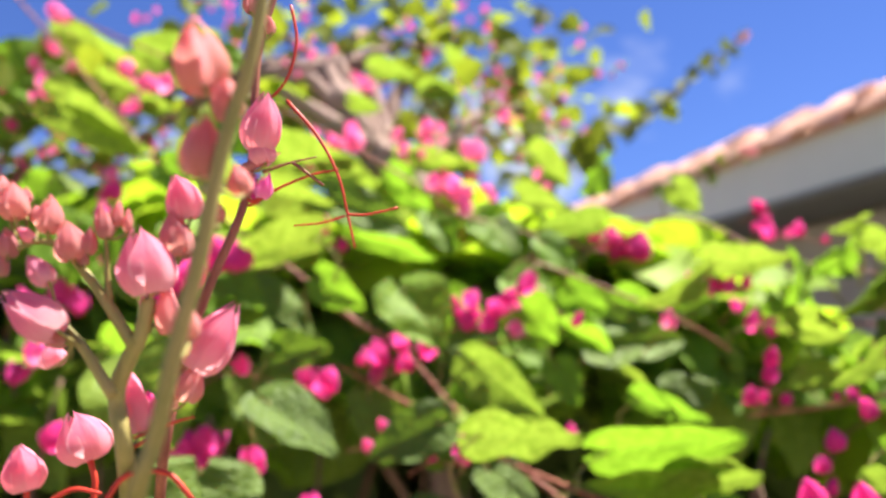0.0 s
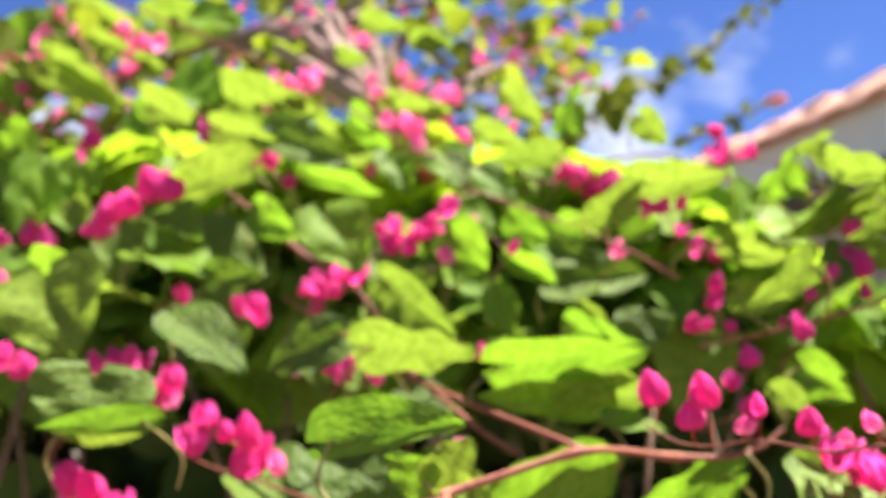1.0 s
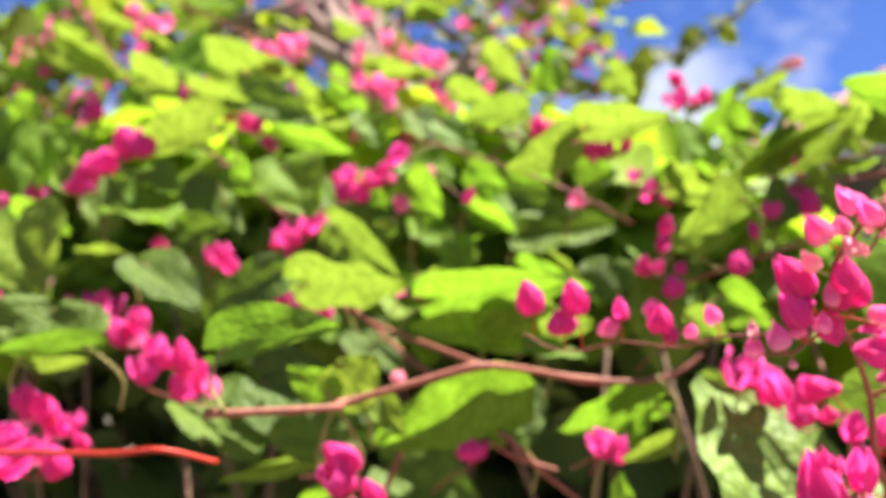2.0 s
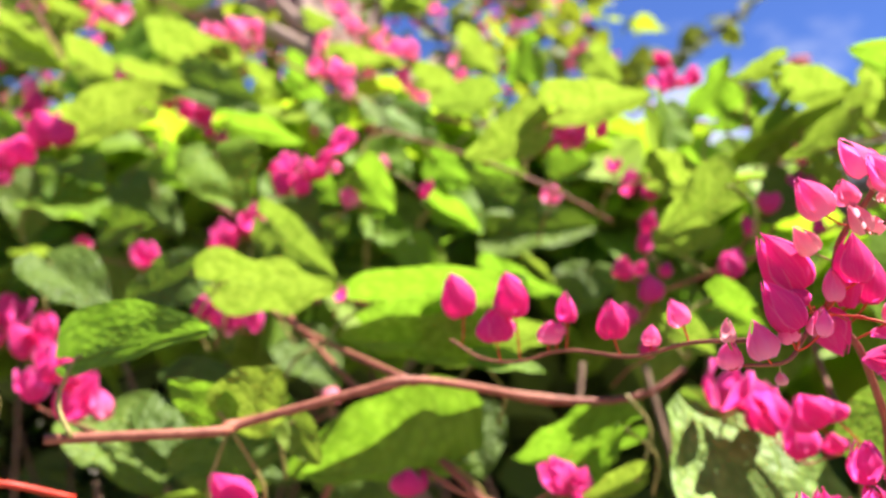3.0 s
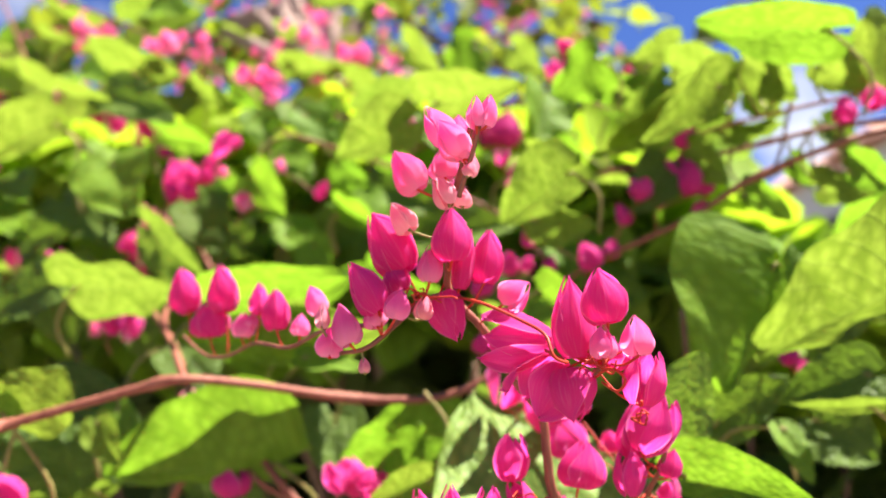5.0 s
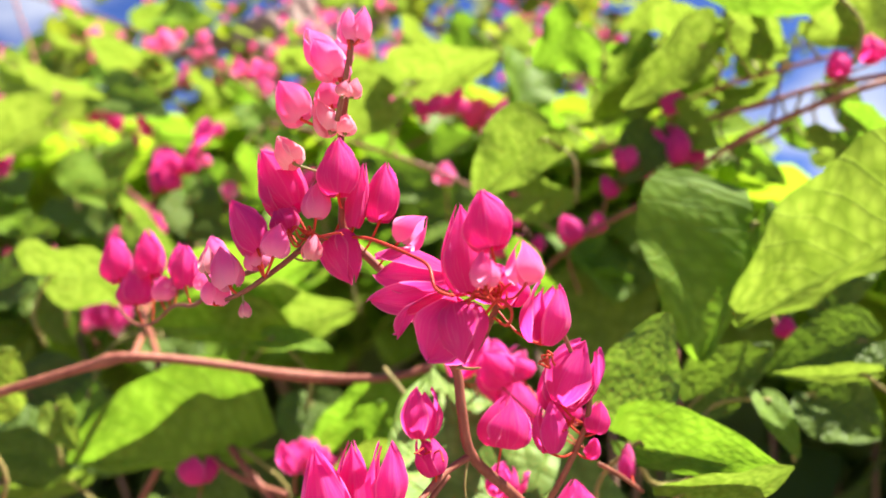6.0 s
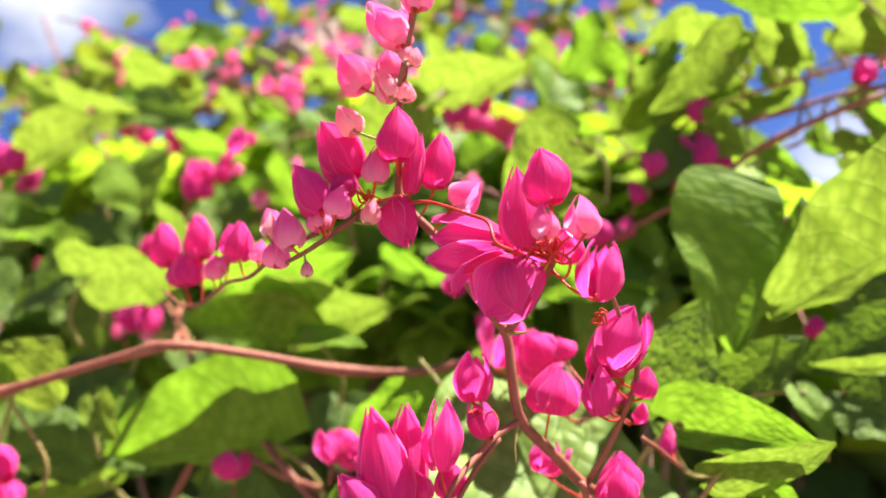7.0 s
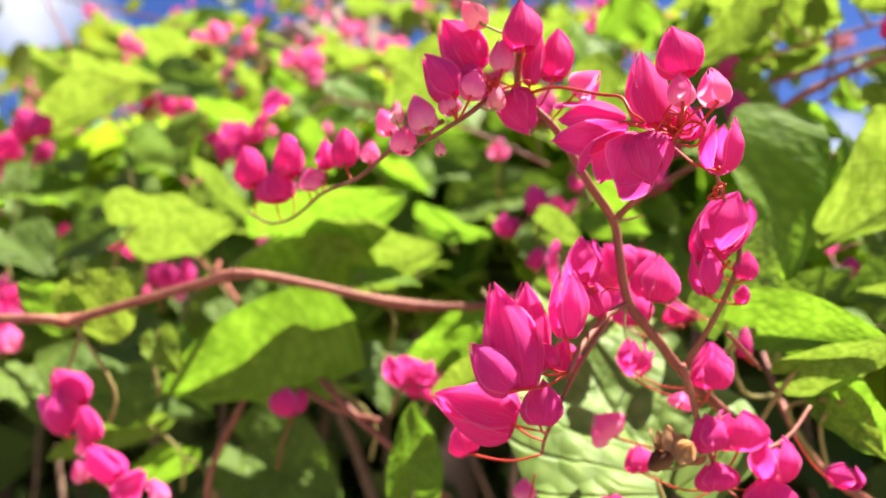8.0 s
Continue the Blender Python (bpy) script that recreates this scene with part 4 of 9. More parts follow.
leaf(plant, (0.4142, 0.5800, 1.3616), (0.4347, 0.5743, 1.3514), (-0.45, -0.74, -0.49), 0.0219, 14, 0.1, LEAF, (0.4133, 0.5745, 1.3754), halves=(1.45, 0.55))

# long stem at the left
plant = shoot("long coral vine stem over shaded leaves", (0.0265, 0.6600, 1.3322), (-0.0200, 0.6800, 1.3876), (-0.0542, 0.6800, 1.4088), (-0.1138, 0.6900, 1.4603), (-0.1933, 0.7200, 1.5235), (-0.2363, 0.7400, 1.5644), (-0.3081, 0.7800, 1.6526), (-0.4121, 0.8400, 1.7717), r0=0.0019, r1=0.0014, knots=(0.3,))
leaf(plant, (-0.3034, 0.7460, 1.6066), (-0.2421, 0.7427, 1.5663), (-0.37, -0.78, -0.50), 0.0436, 18, 0.1, LEAF_LIT, (-0.2820, 0.7655, 1.6205), halves=(1.45, 0.55))
leaf(plant, (-0.1103, 0.6400, 1.5049), (-0.0638, 0.6355, 1.4889), (-0.28, -0.76, -0.59), 0.0339, 18, 0.1, LEAF_LIT)
leaf(plant, (-0.0729, 0.5900, 1.4585), (-0.1378, 0.5882, 1.4412), (0.20, -0.73, -0.66), 0.0352, 18, 0.1, LEAF_LIT, halves=(0.55, 1.45))
leaf(plant, (0.0003, 0.6600, 1.4227), (0.0057, 0.6528, 1.3851), (0.30, -0.93, 0.22), 0.0338, 14, 0.1, LEAF, (-0.0200, 0.6800, 1.3876))
leaf(plant, (0.0346, 0.6400, 1.3835), (0.0413, 0.6395, 1.3627), (0.14, -0.99, 0.07), 0.0386, 14, 0.1, LEAF_SHADED, (0.0096, 0.6673, 1.3523))
leaf(plant, (-0.2648, 0.6600, 1.4882), (-0.2666, 0.6621, 1.4411), (0.63, -0.77, -0.06), 0.0338, 14, 0.1, LEAF)
leaf(plant, (-0.2335, 0.6600, 1.4870), (-0.2400, 0.6634, 1.4537), (0.55, -0.81, -0.19), 0.0313, 14, 0.1, LEAF)
leaf(plant, (-0.2274, 0.6400, 1.4514), (-0.2093, 0.6361, 1.4248), (-0.03, -0.99, 0.12), 0.0235, 18, 0.1, LEAF_LIT)
leaf(plant, (-0.1880, 0.6400, 1.4378), (-0.1875, 0.6373, 1.3841), (0.42, -0.91, 0.05), 0.0432, 14, 0.1, LEAF_SHADED)
leaf(plant, (-0.1407, 0.6100, 1.4185), (-0.1387, 0.6117, 1.3942), (0.50, -0.86, -0.02), 0.0270, 14, 0.1, LEAF)
leaf(plant, (-0.3060, 0.7000, 1.5343), (-0.3298, 0.7018, 1.5114), (0.19, -0.94, -0.28), 0.0310, 14, 0.1, LEAF)
leaf(plant, (-0.2174, 0.7200, 1.5514), (-0.1944, 0.7194, 1.5273), (-0.19, -0.97, -0.15), 0.0322, 14, 0.1, LEAF, (-0.2168, 0.7309, 1.5458))
leaf(plant, (-0.2047, 0.7600, 1.5837), (-0.1539, 0.7490, 1.5631), (0.08, -0.78, 0.63), 0.0647, 14, 0.1, LEAF, (-0.2363, 0.7400, 1.5644), halves=(1.45, 0.55))
leaf(plant, (-0.3354, 0.8800, 1.7211), (-0.2876, 0.8746, 1.7074), (-0.26, -0.76, -0.60), 0.0416, 18, 0.1, LEAF_LIT)
leaf(plant, (-0.2804, 0.8600, 1.6563), (-0.2527, 0.8621, 1.6512), (-0.08, -0.67, -0.74), 0.0287, 18, 0.1, LEAF_LIT, halves=(1.45, 0.55))
leaf(plant, (-0.1843, 0.6800, 1.5396), (-0.1276, 0.6700, 1.5152), (-0.34, -0.83, -0.44), 0.0348, 18, 0.1, LEAF_LIT, (-0.1861, 0.7173, 1.5178), halves=(1.45, 0.55))
leaf(plant, (-0.3057, 0.7460, 1.6036), (-0.2343, 0.7354, 1.5714), (-0.37, -0.73, -0.58), 0.0357, 18, 0.1, LEAF_LIT, (-0.2820, 0.7655, 1.6205))
leaf(plant, (-0.0689, 0.6400, 1.5006), (-0.0090, 0.6333, 1.4651), (0.05, -0.96, 0.27), 0.0364, 14, 0.1, LEAF_SHADED)
leaf(plant, (-0.0519, 0.6800, 1.4783), (0.0100, 0.6693, 1.4534), (-0.34, -0.80, -0.50), 0.0303, 14, 0.1, LEAF, halves=(1.45, 0.55))
leaf(plant, (-0.1353, 0.6730, 1.4295), (-0.0813, 0.6687, 1.3922), (0.23, -0.87, 0.43), 0.0473, 14, 0.1, LEAF_SHADED, (-0.1084, 0.6891, 1.4556))
leaf(plant, (0.0080, 0.6400, 1.4020), (0.0280, 0.6411, 1.3665), (0.39, -0.90, 0.19), 0.0400, 14, 0.1, LEAF_SHADED, (-0.0073, 0.6745, 1.3725))
leaf(plant, (0.0703, 0.6550, 1.3770), (0.0946, 0.6460, 1.3594), (0.22, -0.71, 0.67), 0.0271, 14, 0.1, LEAF, halves=(1.45, 0.55))
leaf(plant, (0.0208, 0.6500, 1.4211), (0.0463, 0.6450, 1.3991), (-0.18, -0.98, 0.01), 0.0282, 14, 0.1, LEAF)
leaf(plant, (-0.0736, 0.6200, 1.4338), (-0.0413, 0.6143, 1.4110), (-0.25, -0.96, -0.11), 0.0289, 14, 0.1, LEAF)
leaf(plant, (-0.1517, 0.6200, 1.4287), (-0.1136, 0.6098, 1.4117), (0.20, -0.58, 0.79), 0.0366, 14, 0.1, LEAF, halves=(1.45, 0.55))
leaf(plant, (0.0647, 0.6700, 1.3901), (0.0831, 0.6734, 1.3631), (0.59, -0.75, 0.30), 0.0311, 14, 0.1, LEAF)
leaf(plant, (-0.2824, 0.7000, 1.4944), (-0.3000, 0.6800, 1.4382), (0.46, -0.87, 0.17), 0.0497, 22, 0.12, LEAF)
leaf(plant, (-0.2795, 0.6800, 1.4680), (-0.2475, 0.6700, 1.4356), (0.43, -0.65, 0.63), 0.0279, 22, 0.12, LEAF)
leaf(plant, (-0.3315, 0.7200, 1.5199), (-0.3507, 0.7000, 1.4883), (0.40, -0.87, 0.31), 0.0379, 22, 0.12, LEAF)
leaf(plant, (-0.2711, 0.6400, 1.4095), (-0.2862, 0.6200, 1.3884), (0.44, -0.79, 0.43), 0.0262, 22, 0.12, LEAF)
leaf(plant, (-0.3460, 0.7900, 1.6388), (-0.2633, 0.7800, 1.5929), (-0.22, -0.96, -0.19), 0.0485, 22, 0.12, LEAF_LIT)
leaf(plant, (-0.4124, 0.9600, 1.7708), (-0.3229, 0.9500, 1.7450), (-0.25, -0.78, -0.57), 0.0722, 22, 0.12, LEAF_LIT)
leaf(plant, (-0.3111, 0.9600, 1.7521), (-0.2046, 0.9500, 1.7492), (-0.09, -0.82, -0.56), 0.0631, 22, 0.12, LEAF_LIT)
leaf(plant, (-0.3428, 0.8500, 1.6506), (-0.4114, 0.8400, 1.6756), (0.28, -0.86, 0.43), 0.0516, 22, 0.12, LEAF)
leaf(plant, (-0.4957, 0.9000, 1.7218), (-0.4657, 0.9000, 1.7338), (0.27, -0.69, -0.67), 0.0248, 22, 0.12, LEAF_LIT)
leaf(plant, (-0.3125, 0.8200, 1.6702), (-0.2756, 0.8200, 1.6568), (-0.14, -0.91, -0.39), 0.0303, 22, 0.12, LEAF_LIT)
leaf(plant, (-0.4204, 0.9500, 1.7246), (-0.5208, 0.9200, 1.6354), (0.25, -0.97, 0.05), 0.1100, 22, 0.12, LEAF)

# stem along the top of the hedge
plant = shoot("coral vine stem on top of the hedge", (0.1516, 0.6800, 1.4557), (0.0335, 0.7000, 1.4956), (0.0083, 0.7000, 1.5157), (-0.0677, 0.7100, 1.5674), (-0.1806, 0.7400, 1.6363), (-0.3415, 0.8000, 1.7297), r0=0.0016, r1=0.0012, knots=(0.4,))
leaf(plant, (-0.1171, 0.7000, 1.5453), (-0.0431, 0.6882, 1.5273), (-0.27, -0.75, -0.61), 0.0539, 18, 0.1, LEAF_LIT, (-0.0882, 0.7155, 1.5799), halves=(1.45, 0.55))
leaf(plant, (-0.2404, 0.9000, 1.7250), (-0.1797, 0.8887, 1.7068), (0.05, -0.77, 0.64), 0.0591, 14, 0.1, LEAF)
leaf(plant, (-0.1575, 0.9300, 1.6917), (-0.1201, 0.9192, 1.6807), (-0.38, -0.62, -0.69), 0.0304, 18, 0.1, LEAF_LIT, halves=(1.45, 0.55))
leaf(plant, (-0.0461, 0.9440, 1.7242), (0.0027, 0.9418, 1.7120), (-0.19, -0.75, -0.64), 0.0316, 18, 0.1, LEAF_LIT, halves=(1.45, 0.55))
leaf(plant, (0.0111, 0.9400, 1.6953), (0.0546, 0.9433, 1.6896), (-0.04, -0.73, -0.68), 0.0302, 18, 0.1, LEAF_LIT, halves=(1.45, 0.55))
leaf(plant, (-0.0687, 0.9000, 1.6732), (-0.0368, 0.8961, 1.6607), (-0.34, -0.68, -0.65), 0.0243, 18, 0.1, LEAF_LIT)
leaf(plant, (-0.0554, 0.7600, 1.5355), (-0.0303, 0.7636, 1.5282), (-0.07, -0.79, -0.61), 0.0222, 18, 0.1, LEAF_LIT, halves=(1.45, 0.55))
leaf(plant, (-0.0257, 0.7400, 1.5366), (0.0098, 0.7373, 1.5065), (-0.41, -0.82, -0.41), 0.0384, 14, 0.1, LEAF, (-0.0262, 0.7045, 1.5392), halves=(1.45, 0.55))
leaf(plant, (0.0127, 0.7200, 1.4995), (0.0295, 0.7090, 1.4655), (0.11, -0.93, 0.35), 0.0347, 14, 0.1, LEAF, (0.0198, 0.7000, 1.5066))
leaf(plant, (0.0528, 0.7400, 1.5026), (0.0822, 0.7336, 1.4681), (0.24, -0.90, 0.37), 0.0412, 14, 0.1, LEAF, (0.0442, 0.6982, 1.4920))
leaf(plant, (0.0889, 0.7300, 1.5166), (0.1277, 0.7288, 1.5032), (-0.21, -0.82, -0.53), 0.0261, 18, 0.1, LEAF_LIT, halves=(1.45, 0.55))
leaf(plant, (0.1470, 0.7200, 1.3852), (0.2196, 0.7175, 1.3821), (-0.02, -0.93, 0.36), 0.0501, 14, 0.1, LEAF_SHADED)
leaf(plant, (-0.1409, 0.7600, 1.5776), (-0.0952, 0.7584, 1.5607), (-0.25, -0.75, -0.61), 0.0427, 18, 0.1, LEAF_LIT, (-0.1293, 0.7264, 1.6050), halves=(1.45, 0.55))
leaf(plant, (-0.0546, 0.7400, 1.5332), (-0.0198, 0.7341, 1.5157), (-0.42, -0.67, -0.61), 0.0349, 18, 0.1, LEAF_LIT, (-0.0470, 0.7073, 1.5533), halves=(1.45, 0.55))
leaf(plant, (-0.0090, 0.8000, 1.5744), (0.0626, 0.7959, 1.5593), (-0.18, -0.70, -0.69), 0.0298, 18, 0.1, LEAF_LIT, halves=(1.45, 0.55))
leaf(plant, (0.1498, 0.6970, 1.4831), (0.1019, 0.6994, 1.4816), (-0.02, -0.73, -0.68), 0.0306, 18, 0.1, LEAF_LIT, (0.1409, 0.6818, 1.4593), halves=(0.55, 1.45))
leaf(plant, (0.0630, 0.6800, 1.4823), (0.0778, 0.6774, 1.4551), (0.51, -0.78, 0.35), 0.0285, 14, 0.1, LEAF_SHADED, (0.0657, 0.6945, 1.4847))
leaf(plant, (0.1254, 0.6900, 1.4142), (0.1762, 0.6933, 1.3949), (0.17, -0.94, 0.30), 0.0403, 14, 0.1, LEAF_SHADED, (0.1409, 0.6818, 1.4593))
leaf(plant, (-0.3689, 0.8800, 1.7454), (-0.3273, 0.8800, 1.7169), (-0.16, -0.96, -0.24), 0.0389, 22, 0.12, LEAF_LIT)

# leaves at the hedge's crown, towards the house
plant = shoot("coral vine shoot at the crown of the hedge", (0.0950, 0.8000, 1.4698), (0.1772, 0.8000, 1.4988), (0.2475, 0.7600, 1.4973), (0.2981, 0.7000, 1.4527), (0.3632, 0.6600, 1.4291), r0=0.0014, r1=0.0011, knots=())
leaf(plant, (0.0418, 0.9600, 1.7431), (0.0735, 0.9583, 1.7330), (-0.26, -0.65, -0.71), 0.0301, 18, 0.1, LEAF_LIT, halves=(1.45, 0.55))
leaf(plant, (0.1124, 0.8000, 1.5731), (0.1466, 0.7919, 1.5406), (-0.51, -0.79, -0.33), 0.0352, 18, 0.1, LEAF_LIT, halves=(1.45, 0.55))
leaf(plant, (0.1779, 0.7800, 1.5567), (0.1532, 0.7748, 1.5286), (0.67, -0.57, -0.48), 0.0467, 14, 0.1, LEAF)
leaf(plant, (0.3391, 0.6400, 1.4676), (0.3127, 0.6379, 1.4608), (0.25, -0.57, -0.79), 0.0237, 18, 0.1, LEAF_LIT, (0.3454, 0.6709, 1.4355), halves=(0.55, 1.45))
leaf(plant, (0.3409, 0.6400, 1.4606), (0.3720, 0.6363, 1.4446), (-0.43, -0.54, -0.72), 0.0234, 18, 0.1, LEAF_LIT, (0.3514, 0.6673, 1.4334))
leaf(plant, (0.2251, 0.7200, 1.5204), (0.2458, 0.7217, 1.4979), (-0.42, -0.79, -0.44), 0.0276, 18, 0.1, LEAF_LIT)
leaf(plant, (0.3775, 0.6400, 1.4261), (0.3955, 0.6356, 1.4121), (-0.60, -0.54, -0.60), 0.0232, 18, 0.1, LEAF_LIT, (0.3632, 0.6600, 1.4291), halves=(1.45, 0.55))
leaf(plant, (0.4181, 0.6600, 1.4140), (0.4326, 0.6606, 1.3916), (0.14, -0.99, 0.06), 0.0201, 14, 0.1, LEAF_SHADED)

# the large magenta spray close to the camera
spray = raceme("tall spray of magenta coral vine flowers on a red-brown stalk", (0.3358, 0.4700, 1.1898), (0.3187, 0.4400, 1.2035), (0.3080, 0.4050, 1.2141), (0.3028, 0.3920, 1.2224), (0.2973, 0.3810, 1.2315), (0.2967, 0.3770, 1.2427), (0.2962, 0.3750, 1.2525), (0.2920, 0.3660, 1.2608), (0.2862, 0.3580, 1.2736), (0.2788, 0.3530, 1.2835), (0.2797, 0.3500, 1.2919), (0.2814, 0.3460, 1.3016), (0.2873, 0.3380, 1.3110), (0.2918, 0.3320, 1.3194), r0=0.0016, r1=0.0007, mat=STEM)
branch(spray, (0.2962, 0.3750, 1.2525), (0.3004, 0.3720, 1.2548), (0.3052, 0.3680, 1.2570), (0.3117, 0.3570, 1.2607), (0.3163, 0.3500, 1.2642), r0=0.001, r1=0.0007, mat=STEM, name="side_stem")
branch(spray, (0.2973, 0.3810, 1.2315), (0.2927, 0.3760, 1.2281), (0.2896, 0.3700, 1.2236), (0.2861, 0.3620, 1.2169), (0.2841, 0.3600, 1.2122), r0=0.001, r1=0.0007, mat=STEM, name="side_stem")
branch(spray, (0.3076, 0.4040, 1.2155), (0.3151, 0.3950, 1.2236), (0.3208, 0.3900, 1.2313), (0.3254, 0.3850, 1.2388), (0.3267, 0.3830, 1.2465), (0.3248, 0.3780, 1.2527), (0.3231, 0.3720, 1.2612), r0=0.0009, r1=0.0005, mat=STEM, name="side_stem")
branch(spray, (0.2788, 0.3530, 1.2835), (0.2731, 0.3470, 1.2808), (0.2684, 0.3420, 1.2752), (0.2626, 0.3370, 1.2694), (0.2530, 0.3430, 1.2690), r0=0.0008, r1=0.0005, mat=STEM, name="side_stem")
branch(spray, (0.2601, 0.3450, 1.2757), (0.2482, 0.3530, 1.2763), (0.2399, 0.3580, 1.2761), (0.2261, 0.3670, 1.2735), (0.2061, 0.3830, 1.2770), (0.1903, 0.3930, 1.2744), (0.1770, 0.4000, 1.2761), (0.1648, 0.4050, 1.2835), r0=0.0007, r1=0.0005, mat=STEM, name="side_stem")
flower(spray, (0.1705, 0.4000, 1.2911), (0.1660, 0.4000, 1.3068), 0.0120, "heart", PINK, 2.4)
flower(spray, (0.1827, 0.3940, 1.2812), (0.1820, 0.3940, 1.2932), 0.0119, "heart", PINK, 4.8)
flower(spray, (0.1894, 0.3930, 1.2891), (0.1865, 0.3930, 1.3051), 0.0121, "heart", PINK, 0.9)
flower(spray, (0.2007, 0.3840, 1.2793), (0.2016, 0.3840, 1.2870), 0.0074, "heart", ROSE, 3.3)
flower(spray, (0.2072, 0.3840, 1.2859), (0.2067, 0.3840, 1.2964), 0.0065, "bud", PINK, 5.7)
flower(spray, (0.2212, 0.3690, 1.2790), (0.2206, 0.3690, 1.2911), 0.0091, "heart", PINK, 1.8)
flower(spray, (0.2316, 0.3630, 1.2762), (0.2323, 0.3630, 1.2825), 0.0053, "bud", ROSE, 4.2)
flower(spray, (0.2405, 0.3580, 1.2813), (0.2374, 0.3580, 1.2892), 0.0064, "bud", ROSE, 0.3)
flower(spray, (0.2037, 0.3840, 1.2823), (0.2052, 0.3840, 1.2864), 0.0045, "bud", ROSE, 2.7)
branch(spray, (0.3207, 0.4200, 1.2268), (0.3244, 0.4300, 1.2230), (0.3290, 0.4400, 1.2177), r0=0.0007, r1=0.0006, mat=STEM, name="side_stem")
flower(spray, (0.2861, 0.3330, 1.3158), (0.2802, 0.3330, 1.3256), 0.0072, "bud", ROSE, 5.1)
flower(spray, (0.2876, 0.3350, 1.3162), (0.2878, 0.3350, 1.3232), 0.0055, "bud", ROSE, 1.3)
flower(spray, (0.2871, 0.3320, 1.3115), (0.2876, 0.3320, 1.3165), 0.0039, "bud", BUD, 3.7)
flower(spray, (0.2897, 0.3360, 1.3087), (0.2911, 0.3360, 1.3130), 0.0036, "bud", BUD, 6.1)
flower(spray, (0.2764, 0.3380, 1.3066), (0.2702, 0.3380, 1.3172), 0.0082, "heart", ROSE, 2.2)
flower(spray, (0.2826, 0.3400, 1.3094), (0.2816, 0.3400, 1.3165), 0.0069, "heart", ROSE, 4.6)
flower(spray, (0.2849, 0.3350, 1.3010), (0.2814, 0.3350, 1.3094), 0.0056, "bud", BUD, 0.7)
flower(spray, (0.2874, 0.3370, 1.3010), (0.2879, 0.3370, 1.3058), 0.0046, "bud", BUD, 3.1)
flower(spray, (0.2733, 0.3400, 1.2973), (0.2685, 0.3400, 1.3048), 0.0061, "bud", BUD, 5.5)
flower(spray, (0.2700, 0.3450, 1.2883), (0.2608, 0.3450, 1.3041), 0.0118, "heart", PINK, 1.6)
flower(spray, (0.2828, 0.3420, 1.2892), (0.2830, 0.3420, 1.3027), 0.0093, "heart", PINK, 4.0)
flower(spray, (0.2822, 0.3500, 1.2837), (0.2854, 0.3500, 1.2987), 0.0061, "heart", PINK, 0.1)
flower(spray, (0.2879, 0.3520, 1.2848), (0.2901, 0.3520, 1.2986), 0.0090, "heart", PINK, 2.5)
flower(spray, (0.2927, 0.3520, 1.2795), (0.2996, 0.3520, 1.2843), 0.0073, "bud", ROSE, 4.9)
flower(spray, (0.2663, 0.3360, 1.2774), (0.2589, 0.3360, 1.2900), 0.0084, "heart", PINK, 1.0)
flower(spray, (0.2706, 0.3350, 1.2755), (0.2725, 0.3350, 1.2827), 0.0062, "bud", ROSE, 3.4)
flower(spray, (0.2771, 0.3420, 1.2847), (0.2775, 0.3420, 1.2936), 0.0059, "heart", ROSE, 5.8)
flower(spray, (0.2691, 0.3440, 1.2832), (0.2655, 0.3440, 1.2897), 0.0077, "heart", PINK, 1.9)
flower(spray, (0.2585, 0.3370, 1.2703), (0.2556, 0.3370, 1.2804), 0.0070, "bud", ROSE, 4.3)
flower(spray, (0.2497, 0.3400, 1.2750), (0.2499, 0.3400, 1.2816), 0.0040, "bud", BUD, 0.5)
flower(spray, (0.2499, 0.3430, 1.2681), (0.2510, 0.3430, 1.2759), 0.0068, "bud", ROSE, 2.9)
flower(spray, (0.2652, 0.3380, 1.2742), (0.2630, 0.3380, 1.2798), 0.0054, "bud", ROSE, 5.3)
flower(spray, (0.2617, 0.3380, 1.2636), (0.2613, 0.3380, 1.2675), 0.0028, "bud", BUD, 1.4)
flower(spray, (0.2766, 0.3520, 1.2832), (0.2810, 0.3520, 1.2711), 0.0097, "heart", PINK, 3.8)
flower(spray, (0.2738, 0.3450, 1.2762), (0.2751, 0.3450, 1.2823), 0.0047, "bud", BUD, 6.2)
flower(spray, (0.3192, 0.3360, 1.2715), (0.3177, 0.3360, 1.2838), 0.0099, "heart", PINK, 2.3)
flower(spray, (0.3109, 0.3450, 1.2650), (0.3098, 0.3450, 1.2841), 0.0093, "heart", PINK, 4.7)
flower(spray, (0.3181, 0.3340, 1.2639), (0.3182, 0.3340, 1.2713), 0.0057, "bud", ROSE, 0.8)
flower(spray, (0.3250, 0.3380, 1.2644), (0.3246, 0.3380, 1.2731), 0.0074, "bud", ROSE, 3.2)
flower(spray, (0.3046, 0.3520, 1.2695), (0.2875, 0.3520, 1.2712), 0.0131, "open", PINK, 5.6)
flower(spray, (0.3063, 0.3500, 1.2655), (0.2987, 0.3500, 1.2539), 0.0147, "open", PINK, 1.7)
flower(spray, (0.3086, 0.3450, 1.2628), (0.3096, 0.3450, 1.2505), 0.0109, "heart", PINK, 4.1)
flower(spray, (0.3235, 0.3520, 1.2540), (0.3265, 0.3520, 1.2662), 0.0115, "tulip", PINK, 0.2)
flower(spray, (0.3163, 0.3500, 1.2636), (0.3111, 0.3500, 1.2706), 0.0085, "open", PINK, 2.6)
flower(spray, (0.3180, 0.3500, 1.2622), (0.3197, 0.3500, 1.2694), 0.0072, "tulip", PINK, 5.0)
flower(spray, (0.3205, 0.3800, 1.2426), (0.3281, 0.3800, 1.2561), 0.0127, "tulip", PINK, 1.1)
